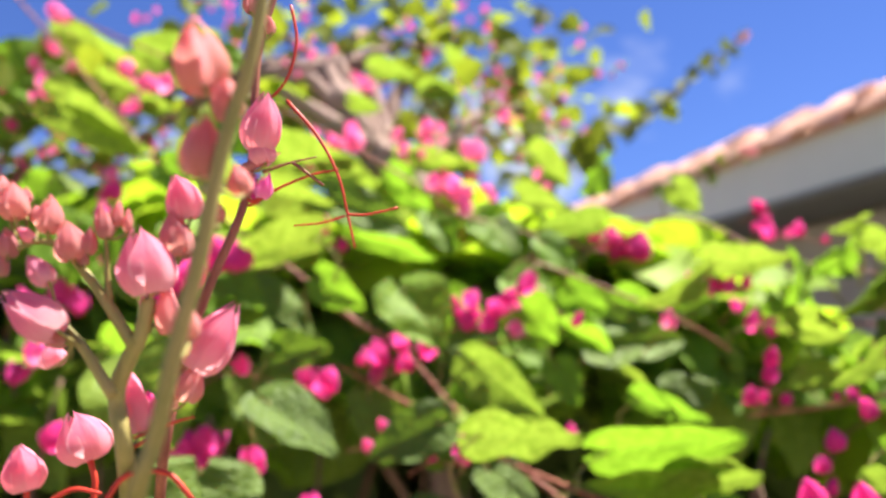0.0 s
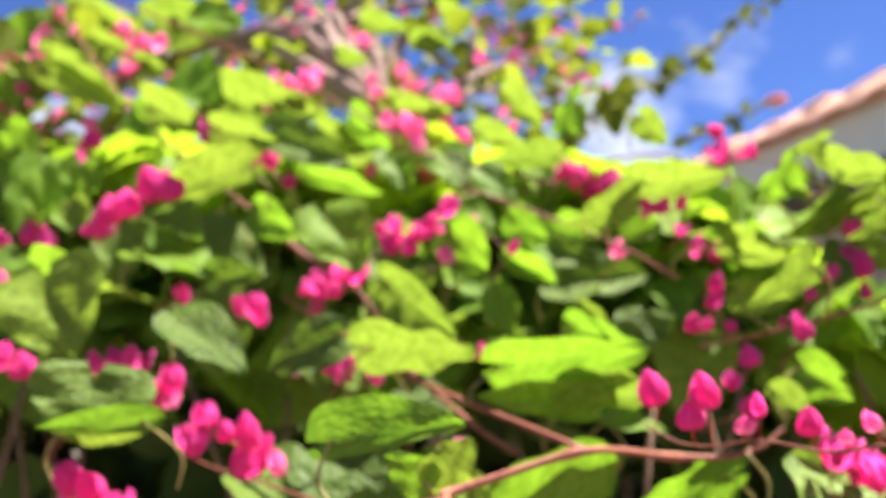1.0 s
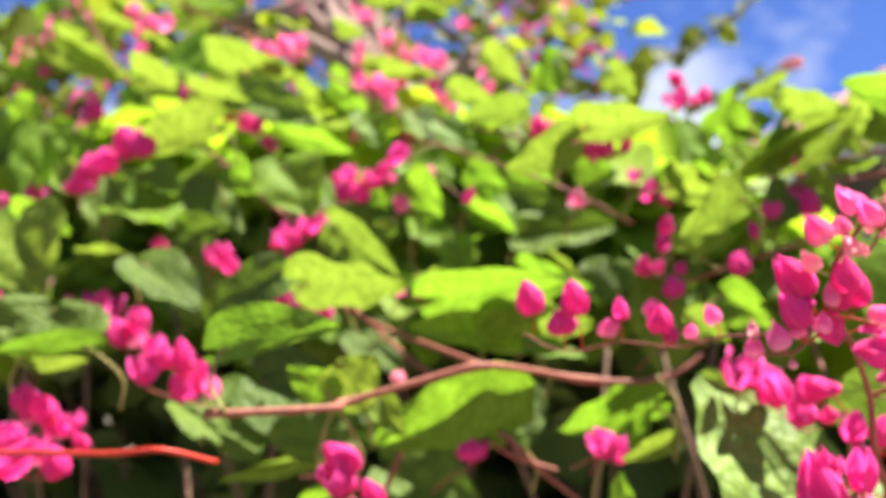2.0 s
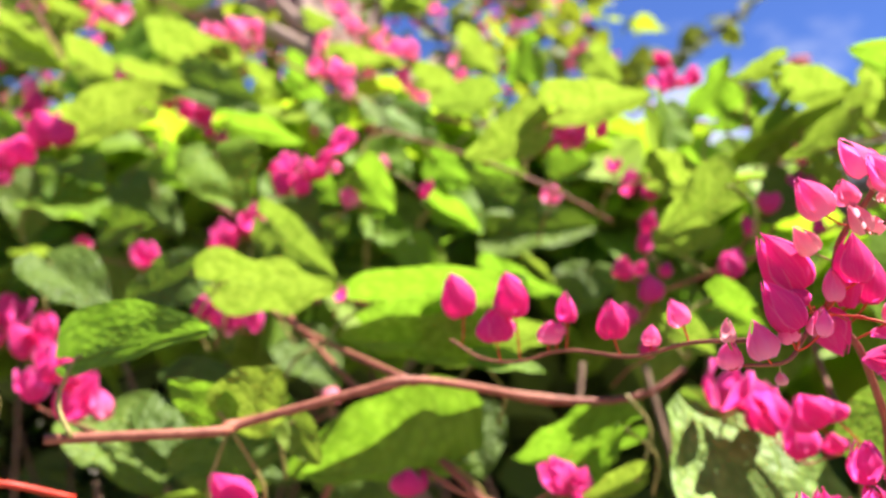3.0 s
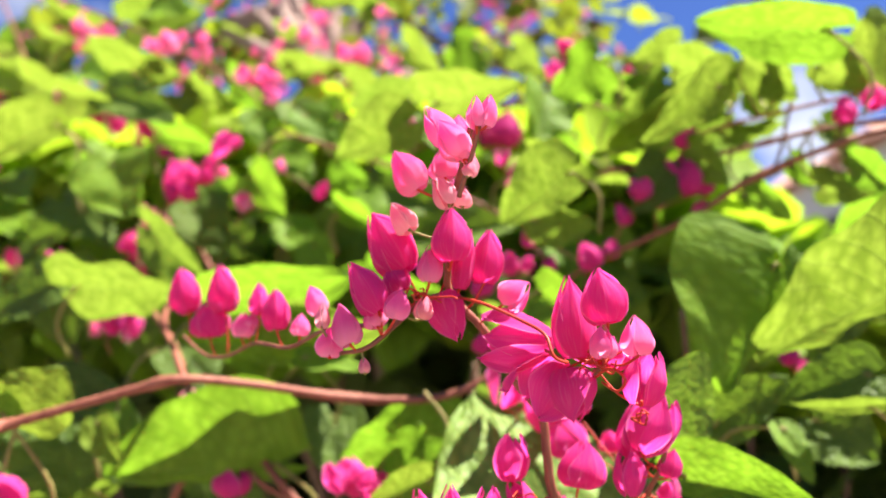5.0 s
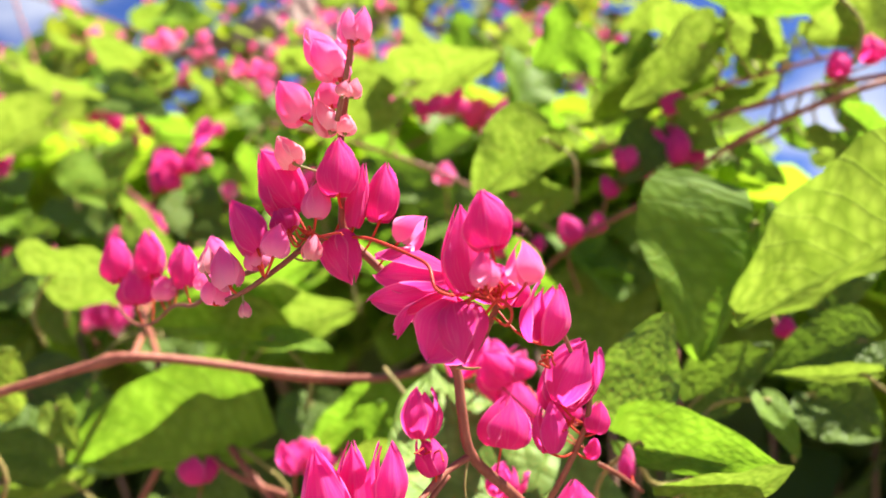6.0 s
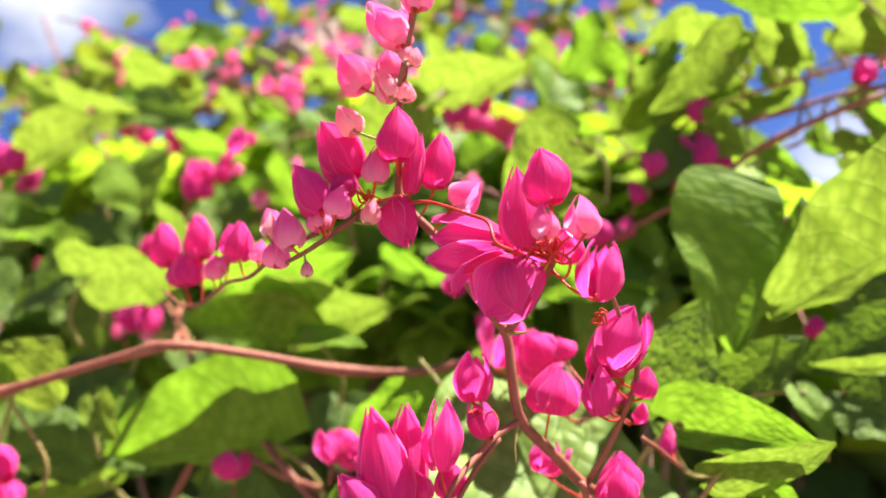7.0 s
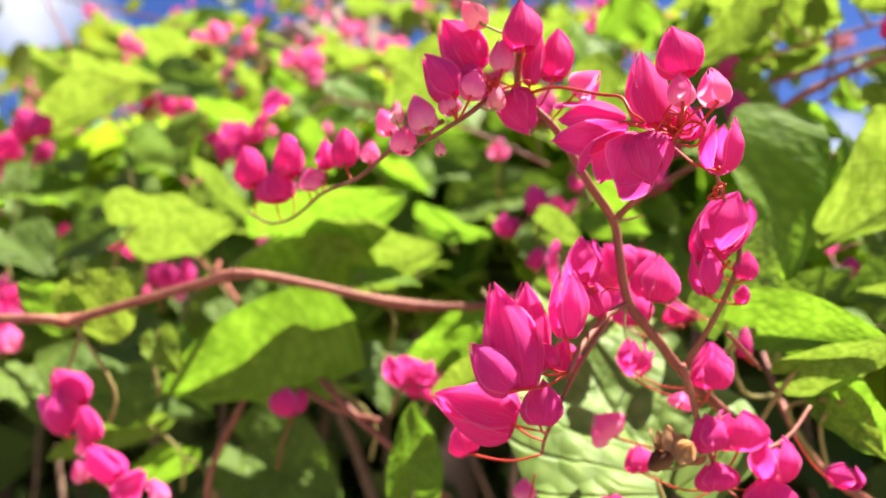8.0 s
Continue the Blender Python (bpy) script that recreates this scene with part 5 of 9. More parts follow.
flower(spray, (0.3193, 0.3840, 1.2407), (0.3203, 0.3840, 1.2555), 0.0105, "heart", PINK, 3.5)
flower(spray, (0.3027, 0.3880, 1.2329), (0.3054, 0.3880, 1.2454), 0.0127, "heart", PINK, 5.9)
flower(spray, (0.3173, 0.3800, 1.2313), (0.3173, 0.3800, 1.2431), 0.0088, "tulip", PINK, 2.1)
flower(spray, (0.3266, 0.3860, 1.2354), (0.3286, 0.3860, 1.2429), 0.0059, "heart", PINK, 4.5)
flower(spray, (0.3250, 0.3880, 1.2294), (0.3264, 0.3880, 1.2344), 0.0042, "heart", PINK, 0.6)
flower(spray, (0.2880, 0.3720, 1.2359), (0.2887, 0.3720, 1.2478), 0.0104, "tulip", PINK, 3.0)
flower(spray, (0.2915, 0.3720, 1.2274), (0.2885, 0.3720, 1.2359), 0.0071, "tulip", PINK, 5.4)
flower(spray, (0.2727, 0.3570, 1.2087), (0.2673, 0.3570, 1.2353), 0.0142, "heart", PINK, 1.0)
flower(spray, (0.2741, 0.3630, 1.2139), (0.2739, 0.3630, 1.2361), 0.0109, "heart", PINK, 2.2)
flower(spray, (0.2717, 0.3520, 1.2081), (0.2622, 0.3520, 1.2201), 0.0091, "heart", PINK, 4.0)
flower(spray, (0.2849, 0.3570, 1.2200), (0.2862, 0.3570, 1.2356), 0.0097, "tulip", PINK, 3.9)
flower(spray, (0.2794, 0.3600, 1.2135), (0.2772, 0.3600, 1.2202), 0.0072, "heart", PINK, 0.0)
flower(spray, (0.2914, 0.4200, 1.2184), (0.2939, 0.4200, 1.2273), 0.0097, "tulip", PINK, 2.4)
flower(spray, (0.3152, 0.4100, 1.2116), (0.3157, 0.4100, 1.2234), 0.0104, "heart", PINK, 4.8)
flower(spray, (0.2916, 0.4300, 1.2494), (0.2851, 0.4300, 1.2610), 0.0137, "heart", PINK, 0.9)
flower(spray, (0.2979, 0.4300, 1.2515), (0.2958, 0.4300, 1.2586), 0.0087, "heart", PINK, 3.3)
flower(spray, (0.3258, 0.4400, 1.2252), (0.3260, 0.4400, 1.2320), 0.0035, "bud", ROSE, 5.7)
branch(spray, (0.2881, 0.3320, 1.3022), (0.2925, 0.3280, 1.3102), (0.2950, 0.3260, 1.3161), (0.2961, 0.3250, 1.3191), r0=0.0006, r1=0.0005, mat=STEM, name="side_stem")
flower(spray, (0.2947, 0.3250, 1.3156), (0.2948, 0.3250, 1.3233), 0.0045, "bud", ROSE, 1.8)
flower(spray, (0.2965, 0.3260, 1.3159), (0.2980, 0.3260, 1.3234), 0.0045, "bud", ROSE, 4.2)
flower(spray, (0.2905, 0.3280, 1.3105), (0.2848, 0.3280, 1.3199), 0.0074, "bud", ROSE, 0.3)
flower(spray, (0.2905, 0.3290, 1.3097), (0.2895, 0.3290, 1.3162), 0.0053, "bud", ROSE, 2.7)
flower(spray, (0.2916, 0.3280, 1.3056), (0.2927, 0.3280, 1.3089), 0.0034, "bud", BUD, 5.1)

# lower flowers of the same spray
branch(spray, (0.3081, 0.3950, 1.2159), (0.3092, 0.4000, 1.2087), (0.3099, 0.4050, 1.2015), (0.3118, 0.4100, 1.1924), (0.3146, 0.4150, 1.1833), r0=0.001, r1=0.0007, mat=STEM, name="side_stem")
branch(spray, (0.2929, 0.3760, 1.2273), (0.2869, 0.3720, 1.2186), (0.2828, 0.3720, 1.2126), (0.2795, 0.3720, 1.2072), r0=0.0008, r1=0.0005, mat=STEM, name="side_stem")
branch(spray, (0.2795, 0.3720, 1.2072), (0.2737, 0.3750, 1.1980), (0.2724, 0.3760, 1.1939), r0=0.0006, r1=0.0004, mat=STEM, name="side_stem")
branch(spray, (0.3099, 0.4050, 1.2015), (0.3233, 0.4100, 1.1933), (0.3328, 0.4200, 1.1961), (0.3407, 0.4300, 1.2048), r0=0.0008, r1=0.0006, mat=STEM, name="side_stem")
flower(spray, (0.2748, 0.3650, 1.2005), (0.2760, 0.3650, 1.2119), 0.0101, "heart", PINK, 1.3)
flower(spray, (0.2808, 0.3740, 1.2137), (0.2801, 0.3740, 1.2226), 0.0076, "heart", PINK, 3.7)
flower(spray, (0.2673, 0.3680, 1.2012), (0.2465, 0.3680, 1.2100), 0.0131, "heart", PINK, 2.5)
flower(spray, (0.2651, 0.3720, 1.2025), (0.2600, 0.3720, 1.2129), 0.0096, "heart", PINK, 4.5)
flower(spray, (0.2533, 0.3750, 1.1950), (0.2501, 0.3750, 1.2027), 0.0091, "heart", PINK, 2.2)
flower(spray, (0.2841, 0.4250, 1.1989), (0.2783, 0.4250, 1.2056), 0.0112, "bud", ROSE, 4.6)
flower(spray, (0.2902, 0.4300, 1.2175), (0.2932, 0.4300, 1.2261), 0.0103, "open", PINK, 0.7)
flower(spray, (0.3146, 0.4050, 1.2097), (0.3158, 0.4050, 1.2199), 0.0099, "heart", PINK, 3.1)
flower(spray, (0.3135, 0.4050, 1.1930), (0.3113, 0.4050, 1.2032), 0.0112, "heart", PINK, 5.5)
flower(spray, (0.3192, 0.4100, 1.1928), (0.3201, 0.4100, 1.2037), 0.0144, "tulip", PINK, 1.6)
flower(spray, (0.3129, 0.4100, 1.1827), (0.3121, 0.4100, 1.1906), 0.0114, "heart", PINK, 4.0)
flower(spray, (0.3282, 0.4150, 1.1842), (0.3288, 0.4150, 1.1964), 0.0148, "tulip", PINK, 0.1)
flower(spray, (0.3255, 0.4120, 1.1763), (0.3264, 0.4120, 1.1865), 0.0129, "heart", PINK, 2.5)
flower(spray, (0.3458, 0.4300, 1.1814), (0.3481, 0.4300, 1.1880), 0.0095, "tulip", PINK, 4.9)
flower(spray, (0.2557, 0.4200, 1.1815), (0.2562, 0.4200, 1.1884), 0.0069, "bud", ROSE, 1.0)
flower(spray, (0.3247, 0.4400, 1.2216), (0.3254, 0.4400, 1.2312), 0.0053, "bud", PINK, 3.4)
flower(spray, (0.2904, 0.4300, 1.1881), (0.2893, 0.4300, 1.1966), 0.0095, "heart", PINK, 5.8)
flower(spray, (0.2821, 0.4200, 1.1766), (0.2828, 0.4200, 1.1826), 0.0106, "heart", PINK, 1.9)
flower(spray, (0.3041, 0.4200, 1.2060), (0.3063, 0.4200, 1.2107), 0.0070, "bud", ROSE, 4.3)
flower(spray, (0.2998, 0.4000, 1.1888), (0.2980, 0.4000, 1.1942), 0.0074, "heart", DRY, 0.5)
flower(spray, (0.3012, 0.4020, 1.1920), (0.3003, 0.4020, 1.2001), 0.0065, "open", DRY_PALE, 2.9)
flower(spray, (0.3035, 0.4020, 1.1905), (0.3083, 0.4020, 1.1951), 0.0068, "wide", DRY_PALE, 5.3)

# curled red tendrils of the spray
branch(spray, (0.2802, 0.3520, 1.2823), (0.2896, 0.3450, 1.2789), (0.2998, 0.3420, 1.2736), (0.3051, 0.3380, 1.2700), (0.3071, 0.3360, 1.2650), (0.3093, 0.3400, 1.2639), (0.3036, 0.3450, 1.2672), r0=0.0006, r1=0.0005, mat=TENDRIL, name="tendril")
branch(spray, (0.3143, 0.3450, 1.2603), (0.3187, 0.3400, 1.2621), (0.3218, 0.3380, 1.2595), (0.3196, 0.3420, 1.2572), (0.3160, 0.3450, 1.2594), r0=0.0005, r1=0.0004, mat=TENDRIL, name="tendril")
branch(spray, (0.3117, 0.3420, 1.2623), (0.3147, 0.3380, 1.2639), (0.3174, 0.3360, 1.2624), (0.3188, 0.3380, 1.2651), r0=0.0004, r1=0.0003, mat=TENDRIL, name="tendril")
branch(spray, (0.2962, 0.3750, 1.2525), (0.3009, 0.3720, 1.2516), (0.3043, 0.3700, 1.2515), r0=0.0009, r1=0.0002, mat=STEM_GREEN, name="tendril")
branch(spray, (0.2965, 0.3800, 1.2301), (0.2959, 0.3790, 1.2254), (0.2960, 0.3790, 1.2208), r0=0.0006, r1=0.0002, mat=STEM_GREEN, name="tendril")

# fine stalks in the heart of the spray
branch(spray, (0.3146, 0.3480, 1.2635), (0.3180, 0.3440, 1.2651), (0.3188, 0.3380, 1.2657), r0=0.0004, r1=0.0003, mat=TENDRIL, name="tendril")
branch(spray, (0.3155, 0.3480, 1.2628), (0.3145, 0.3440, 1.2647), (0.3169, 0.3423, 1.2658), r0=0.0004, r1=0.0003, mat=TENDRIL, name="tendril")
branch(spray, (0.3142, 0.3480, 1.2637), (0.3136, 0.3440, 1.2647), (0.3130, 0.3472, 1.2664), r0=0.0004, r1=0.0003, mat=TENDRIL, name="tendril")
branch(spray, (0.3141, 0.3480, 1.2641), (0.3189, 0.3440, 1.2649), (0.3176, 0.3423, 1.2673), r0=0.0004, r1=0.0003, mat=TENDRIL, name="tendril")
branch(spray, (0.3151, 0.3480, 1.2639), (0.3135, 0.3440, 1.2662), (0.3171, 0.3368, 1.2669), r0=0.0004, r1=0.0003, mat=TENDRIL, name="tendril")
branch(spray, (0.3146, 0.3480, 1.2644), (0.3184, 0.3440, 1.2610), (0.3198, 0.3428, 1.2639), r0=0.0004, r1=0.0003, mat=TENDRIL, name="tendril")
branch(spray, (0.3146, 0.3480, 1.2640), (0.3148, 0.3440, 1.2658), (0.3148, 0.3371, 1.2638), r0=0.0004, r1=0.0003, mat=TENDRIL, name="tendril")
branch(spray, (0.3148, 0.3480, 1.2631), (0.3166, 0.3440, 1.2661), (0.3128, 0.3460, 1.2698), r0=0.0004, r1=0.0003, mat=TENDRIL, name="tendril")
branch(spray, (0.3165, 0.3480, 1.2631), (0.3187, 0.3440, 1.2648), (0.3229, 0.3411, 1.2662), r0=0.0004, r1=0.0003, mat=TENDRIL, name="tendril")
branch(spray, (0.3173, 0.3480, 1.2628), (0.3167, 0.3440, 1.2644), (0.3172, 0.3384, 1.2639), r0=0.0004, r1=0.0003, mat=TENDRIL, name="tendril")
branch(spray, (0.3150, 0.3480, 1.2630), (0.3164, 0.3440, 1.2624), (0.3120, 0.3475, 1.2658), r0=0.0004, r1=0.0003, mat=TENDRIL, name="tendril")
branch(spray, (0.3159, 0.3480, 1.2629), (0.3174, 0.3440, 1.2650), (0.3177, 0.3360, 1.2644), r0=0.0004, r1=0.0003, mat=TENDRIL, name="tendril")
branch(spray, (0.2741, 0.3460, 1.2820), (0.2755, 0.3420, 1.2831), (0.2739, 0.3441, 1.2835), r0=0.0004, r1=0.0003, mat=TENDRIL, name="tendril")
branch(spray, (0.2752, 0.3460, 1.2816), (0.2827, 0.3420, 1.2807), (0.2840, 0.3415, 1.2799), r0=0.0004, r1=0.0003, mat=TENDRIL, name="tendril")
branch(spray, (0.2734, 0.3460, 1.2814), (0.2720, 0.3420, 1.2836), (0.2715, 0.3399, 1.2809), r0=0.0004, r1=0.0003, mat=TENDRIL, name="tendril")
branch(spray, (0.2724, 0.3460, 1.2822), (0.2720, 0.3420, 1.2789), (0.2710, 0.3397, 1.2821), r0=0.0004, r1=0.0003, mat=TENDRIL, name="tendril")
branch(spray, (0.2730, 0.3460, 1.2825), (0.2755, 0.3420, 1.2820), (0.2713, 0.3453, 1.2823), r0=0.0004, r1=0.0003, mat=TENDRIL, name="tendril")
branch(spray, (0.2732, 0.3460, 1.2812), (0.2731, 0.3420, 1.2808), (0.2748, 0.3371, 1.2815), r0=0.0004, r1=0.0003, mat=TENDRIL, name="tendril")
branch(spray, (0.2730, 0.3460, 1.2821), (0.2752, 0.3420, 1.2822), (0.2799, 0.3422, 1.2796), r0=0.0004, r1=0.0003, mat=TENDRIL, name="tendril")
branch(spray, (0.2748, 0.3460, 1.2816), (0.2738, 0.3420, 1.2827), (0.2733, 0.3415, 1.2829), r0=0.0004, r1=0.0003, mat=TENDRIL, name="tendril")
branch(spray, (0.3206, 0.3620, 1.2513), (0.3223, 0.3580, 1.2511), (0.3230, 0.3591, 1.2519), r0=0.0004, r1=0.0003, mat=TENDRIL, name="tendril")
branch(spray, (0.3238, 0.3620, 1.2503), (0.3244, 0.3580, 1.2510), (0.3244, 0.3580, 1.2525), r0=0.0004, r1=0.0003, mat=TENDRIL, name="tendril")
branch(spray, (0.3225, 0.3620, 1.2510), (0.3234, 0.3580, 1.2530), (0.3250, 0.3566, 1.2520), r0=0.0004, r1=0.0003, mat=TENDRIL, name="tendril")
branch(spray, (0.3204, 0.3620, 1.2509), (0.3237, 0.3580, 1.2495), (0.3245, 0.3519, 1.2508), r0=0.0004, r1=0.0003, mat=TENDRIL, name="tendril")
branch(spray, (0.3225, 0.3620, 1.2502), (0.3221, 0.3580, 1.2520), (0.3241, 0.3585, 1.2522), r0=0.0004, r1=0.0003, mat=TENDRIL, name="tendril")
branch(spray, (0.3188, 0.3840, 1.2371), (0.3185, 0.3800, 1.2376), (0.3203, 0.3791, 1.2388), r0=0.0004, r1=0.0003, mat=TENDRIL, name="tendril")
branch(spray, (0.3208, 0.3840, 1.2360), (0.3204, 0.3800, 1.2361), (0.3229, 0.3726, 1.2366), r0=0.0004, r1=0.0003, mat=TENDRIL, name="tendril")
branch(spray, (0.3182, 0.3840, 1.2364), (0.3216, 0.3800, 1.2388), (0.3223, 0.3778, 1.2371), r0=0.0004, r1=0.0003, mat=TENDRIL, name="tendril")
branch(spray, (0.3183, 0.3840, 1.2367), (0.3192, 0.3800, 1.2388), (0.3177, 0.3835, 1.2396), r0=0.0004, r1=0.0003, mat=TENDRIL, name="tendril")
branch(spray, (0.3201, 0.3840, 1.2360), (0.3233, 0.3800, 1.2393), (0.3236, 0.3771, 1.2380), r0=0.0004, r1=0.0003, mat=TENDRIL, name="tendril")
branch(spray, (0.2897, 0.3720, 1.2315), (0.2940, 0.3680, 1.2331), (0.2977, 0.3607, 1.2310), r0=0.0004, r1=0.0003, mat=TENDRIL, name="tendril")
branch(spray, (0.2891, 0.3720, 1.2323), (0.2904, 0.3680, 1.2338), (0.2901, 0.3626, 1.2328), r0=0.0004, r1=0.0003, mat=TENDRIL, name="tendril")
branch(spray, (0.2873, 0.3720, 1.2326), (0.2893, 0.3680, 1.2322), (0.2911, 0.3623, 1.2328), r0=0.0004, r1=0.0003, mat=TENDRIL, name="tendril")
branch(spray, (0.2868, 0.3720, 1.2317), (0.2915, 0.3680, 1.2329), (0.2915, 0.3687, 1.2329), r0=0.0004, r1=0.0003, mat=TENDRIL, name="tendril")

# smaller sprays over the hedge
spray = raceme("small spray of magenta coral vine blossoms among leaves", (0.0031, 0.6090, 1.3895), (0.0236, 0.5890, 1.3923), (0.0312, 0.5890, 1.4041), (0.0410, 0.5840, 1.3889), (0.0434, 0.5840, 1.3983), (0.0526, 0.5840, 1.3985), (0.0583, 0.5840, 1.4058), (0.0695, 0.5790, 1.4121), r0=0.0007, r1=0.0005, mat=STEM)
flower(spray, (0.0331, 0.5827, 1.3907), (0.0232, 0.5827, 1.4059), 0.0107, "heart", PINK, 1.4)
flower(spray, (0.0237, 0.5884, 1.4006), (0.0255, 0.5884, 1.4086), 0.0069, "heart", PINK, 3.8)
flower(spray, (0.0345, 0.5848, 1.4029), (0.0329, 0.5848, 1.4175), 0.0110, "open", PINK, 6.2)
flower(spray, (0.0220, 0.5895, 1.4067), (0.0216, 0.5895, 1.4151), 0.0071, "heart", PINK, 2.3)
flower(spray, (0.0449, 0.5797, 1.3888), (0.0422, 0.5797, 1.4031), 0.0105, "bud", PINK, 4.7)
flower(spray, (0.0512, 0.5748, 1.3964), (0.0471, 0.5748, 1.4101), 0.0101, "tulip", PINK, 0.8)
flower(spray, (0.0366, 0.5830, 1.3973), (0.0369, 0.5830, 1.4059), 0.0072, "bud", PINK, 3.2)
flower(spray, (0.0536, 0.5819, 1.3987), (0.0535, 0.5819, 1.4129), 0.0115, "bud", PINK, 5.6)
flower(spray, (0.0659, 0.5744, 1.4129), (0.0759, 0.5744, 1.4268), 0.0114, "tulip", PINK, 1.7)
flower(spray, (0.0746, 0.5834, 1.4195), (0.0751, 0.5834, 1.4276), 0.0066, "tulip", PINK, 4.1)
flower(spray, (0.0557, 0.5801, 1.4065), (0.0633, 0.5801, 1.4178), 0.0106, "heart", PINK, 0.2)
flower(spray, (0.0641, 0.5858, 1.4025), (0.0628, 0.5858, 1.4106), 0.0066, "bud", ROSE, 2.6)
spray = raceme("small spray of magenta coral vine blossoms among leaves", (-0.0386, 0.6240, 1.3598), (-0.0166, 0.6040, 1.3643), (0.0022, 0.6040, 1.3723), r0=0.0007, r1=0.0005, mat=STEM)
flower(spray, (-0.0137, 0.5977, 1.3641), (-0.0119, 0.5977, 1.3780), 0.0129, "heart", PINK, 5.0)
flower(spray, (0.0012, 0.5989, 1.3728), (0.0077, 0.5989, 1.3904), 0.0154, "tulip", PINK, 1.1)
spray = raceme("small spray of magenta coral vine blossoms among leaves", (-0.1585, 0.6840, 1.5005), (-0.1322, 0.6640, 1.5022), (-0.1023, 0.6640, 1.4901), (-0.0783, 0.6640, 1.4768), (-0.0613, 0.6640, 1.4604), r0=0.0007, r1=0.0005, mat=STEM)
flower(spray, (-0.1259, 0.6580, 1.4992), (-0.1298, 0.6580, 1.5245), 0.0171, "tulip", PINK, 3.5)
flower(spray, (-0.0901, 0.6595, 1.4882), (-0.1066, 0.6595, 1.5139), 0.0197, "bud", PINK, 5.9)
flower(spray, (-0.1070, 0.6620, 1.5037), (-0.1061, 0.6620, 1.5168), 0.0113, "tulip", ROSE, 2.1)
flower(spray, (-0.0777, 0.6585, 1.4758), (-0.0728, 0.6585, 1.4910), 0.0129, "heart", PINK, 4.5)
flower(spray, (-0.0585, 0.6634, 1.4613), (-0.0630, 0.6634, 1.4723), 0.0086, "heart", PINK, 0.6)
spray = raceme("small spray of magenta coral vine blossoms among leaves", (-0.0838, 0.7140, 1.5522), (-0.0608, 0.6940, 1.5530), (-0.0725, 0.6940, 1.5517), (-0.0795, 0.6940, 1.5421), (-0.0914, 0.6940, 1.5345), r0=0.0007, r1=0.0005, mat=STEM)
flower(spray, (-0.0875, 0.6923, 1.5334), (-0.0917, 0.6923, 1.5450), 0.0073, "heart", ROSE, 3.0)
flower(spray, (-0.0749, 0.6884, 1.5403), (-0.0762, 0.6884, 1.5509), 0.0094, "bud", ROSE, 5.4)
flower(spray, (-0.0748, 0.6999, 1.5469), (-0.0757, 0.6999, 1.5537), 0.0055, "heart", ROSE, 1.5)
flower(spray, (-0.0657, 0.6915, 1.5506), (-0.0732, 0.6915, 1.5673), 0.0111, "bud", ROSE, 3.9)
flower(spray, (-0.0840, 0.7001, 1.5653), (-0.0862, 0.7001, 1.5749), 0.0077, "bud", ROSE, 0.0)
flower(spray, (-0.0482, 0.6854, 1.5486), (-0.0581, 0.6854, 1.5697), 0.0155, "bud", ROSE, 2.4)
flower(spray, (-0.0525, 0.7004, 1.5636), (-0.0520, 0.7004, 1.5753), 0.0097, "heart", ROSE, 4.8)
spray = raceme("small spray of magenta coral vine blossoms among leaves", (0.1743, 0.6140, 1.4164), (0.1869, 0.5940, 1.4176), (0.2020, 0.5940, 1.4124), (0.2131, 0.5940, 1.4122), (0.2262, 0.5940, 1.4144), r0=0.0007, r1=0.0005, mat=STEM)
flower(spray, (0.1900, 0.5924, 1.4160), (0.1858, 0.5924, 1.4270), 0.0067, "bud", PINK, 0.9)
flower(spray, (0.2075, 0.5952, 1.4131), (0.1979, 0.5952, 1.4241), 0.0082, "heart", PINK, 3.3)
flower(spray, (0.2040, 0.5981, 1.4094), (0.2025, 0.5981, 1.4154), 0.0046, "heart", PINK, 5.7)
flower(spray, (0.2093, 0.5886, 1.4117), (0.2181, 0.5886, 1.4215), 0.0091, "heart", PINK, 1.8)
flower(spray, (0.2241, 0.5903, 1.4135), (0.2293, 0.5903, 1.4235), 0.0070, "heart", PINK, 4.2)
spray = raceme("small spray of magenta coral vine blossoms among leaves", (-0.0046, 0.7440, 1.5506), (0.0153, 0.7240, 1.5521), (0.0258, 0.7340, 1.5651), (0.0362, 0.7340, 1.5713), (0.0441, 0.7340, 1.5587), (0.0499, 0.7440, 1.5727), r0=0.0007, r1=0.0005, mat=STEM)
flower(spray, (0.0055, 0.7227, 1.5522), (0.0031, 0.7227, 1.5610), 0.0069, "heart", ROSE, 2.7)
flower(spray, (0.0222, 0.7403, 1.5802), (0.0237, 0.7403, 1.5897), 0.0079, "tulip", ROSE, 1.3)
flower(spray, (0.0415, 0.7319, 1.5639), (0.0427, 0.7319, 1.5709), 0.0057, "bud", ROSE, 6.1)
flower(spray, (0.0548, 0.7330, 1.5568), (0.0552, 0.7330, 1.5650), 0.0067, "bud", ROSE, 4.6)
flower(spray, (0.0542, 0.7484, 1.5682), (0.0544, 0.7484, 1.5754), 0.0057, "tulip", ROSE, 3.1)
spray = raceme("small spray of magenta coral vine blossoms among leaves", (-0.0075, 0.7140, 1.5137), (0.0125, 0.6940, 1.5153), (0.0305, 0.6940, 1.5035), (0.0365, 0.6940, 1.4942), r0=0.0007, r1=0.0005, mat=STEM)
flower(spray, (0.0111, 0.6915, 1.5148), (0.0155, 0.6915, 1.5295), 0.0112, "tulip", ROSE, 5.5)
flower(spray, (0.0185, 0.6968, 1.5125), (0.0178, 0.6968, 1.5214), 0.0071, "heart", ROSE, 1.6)
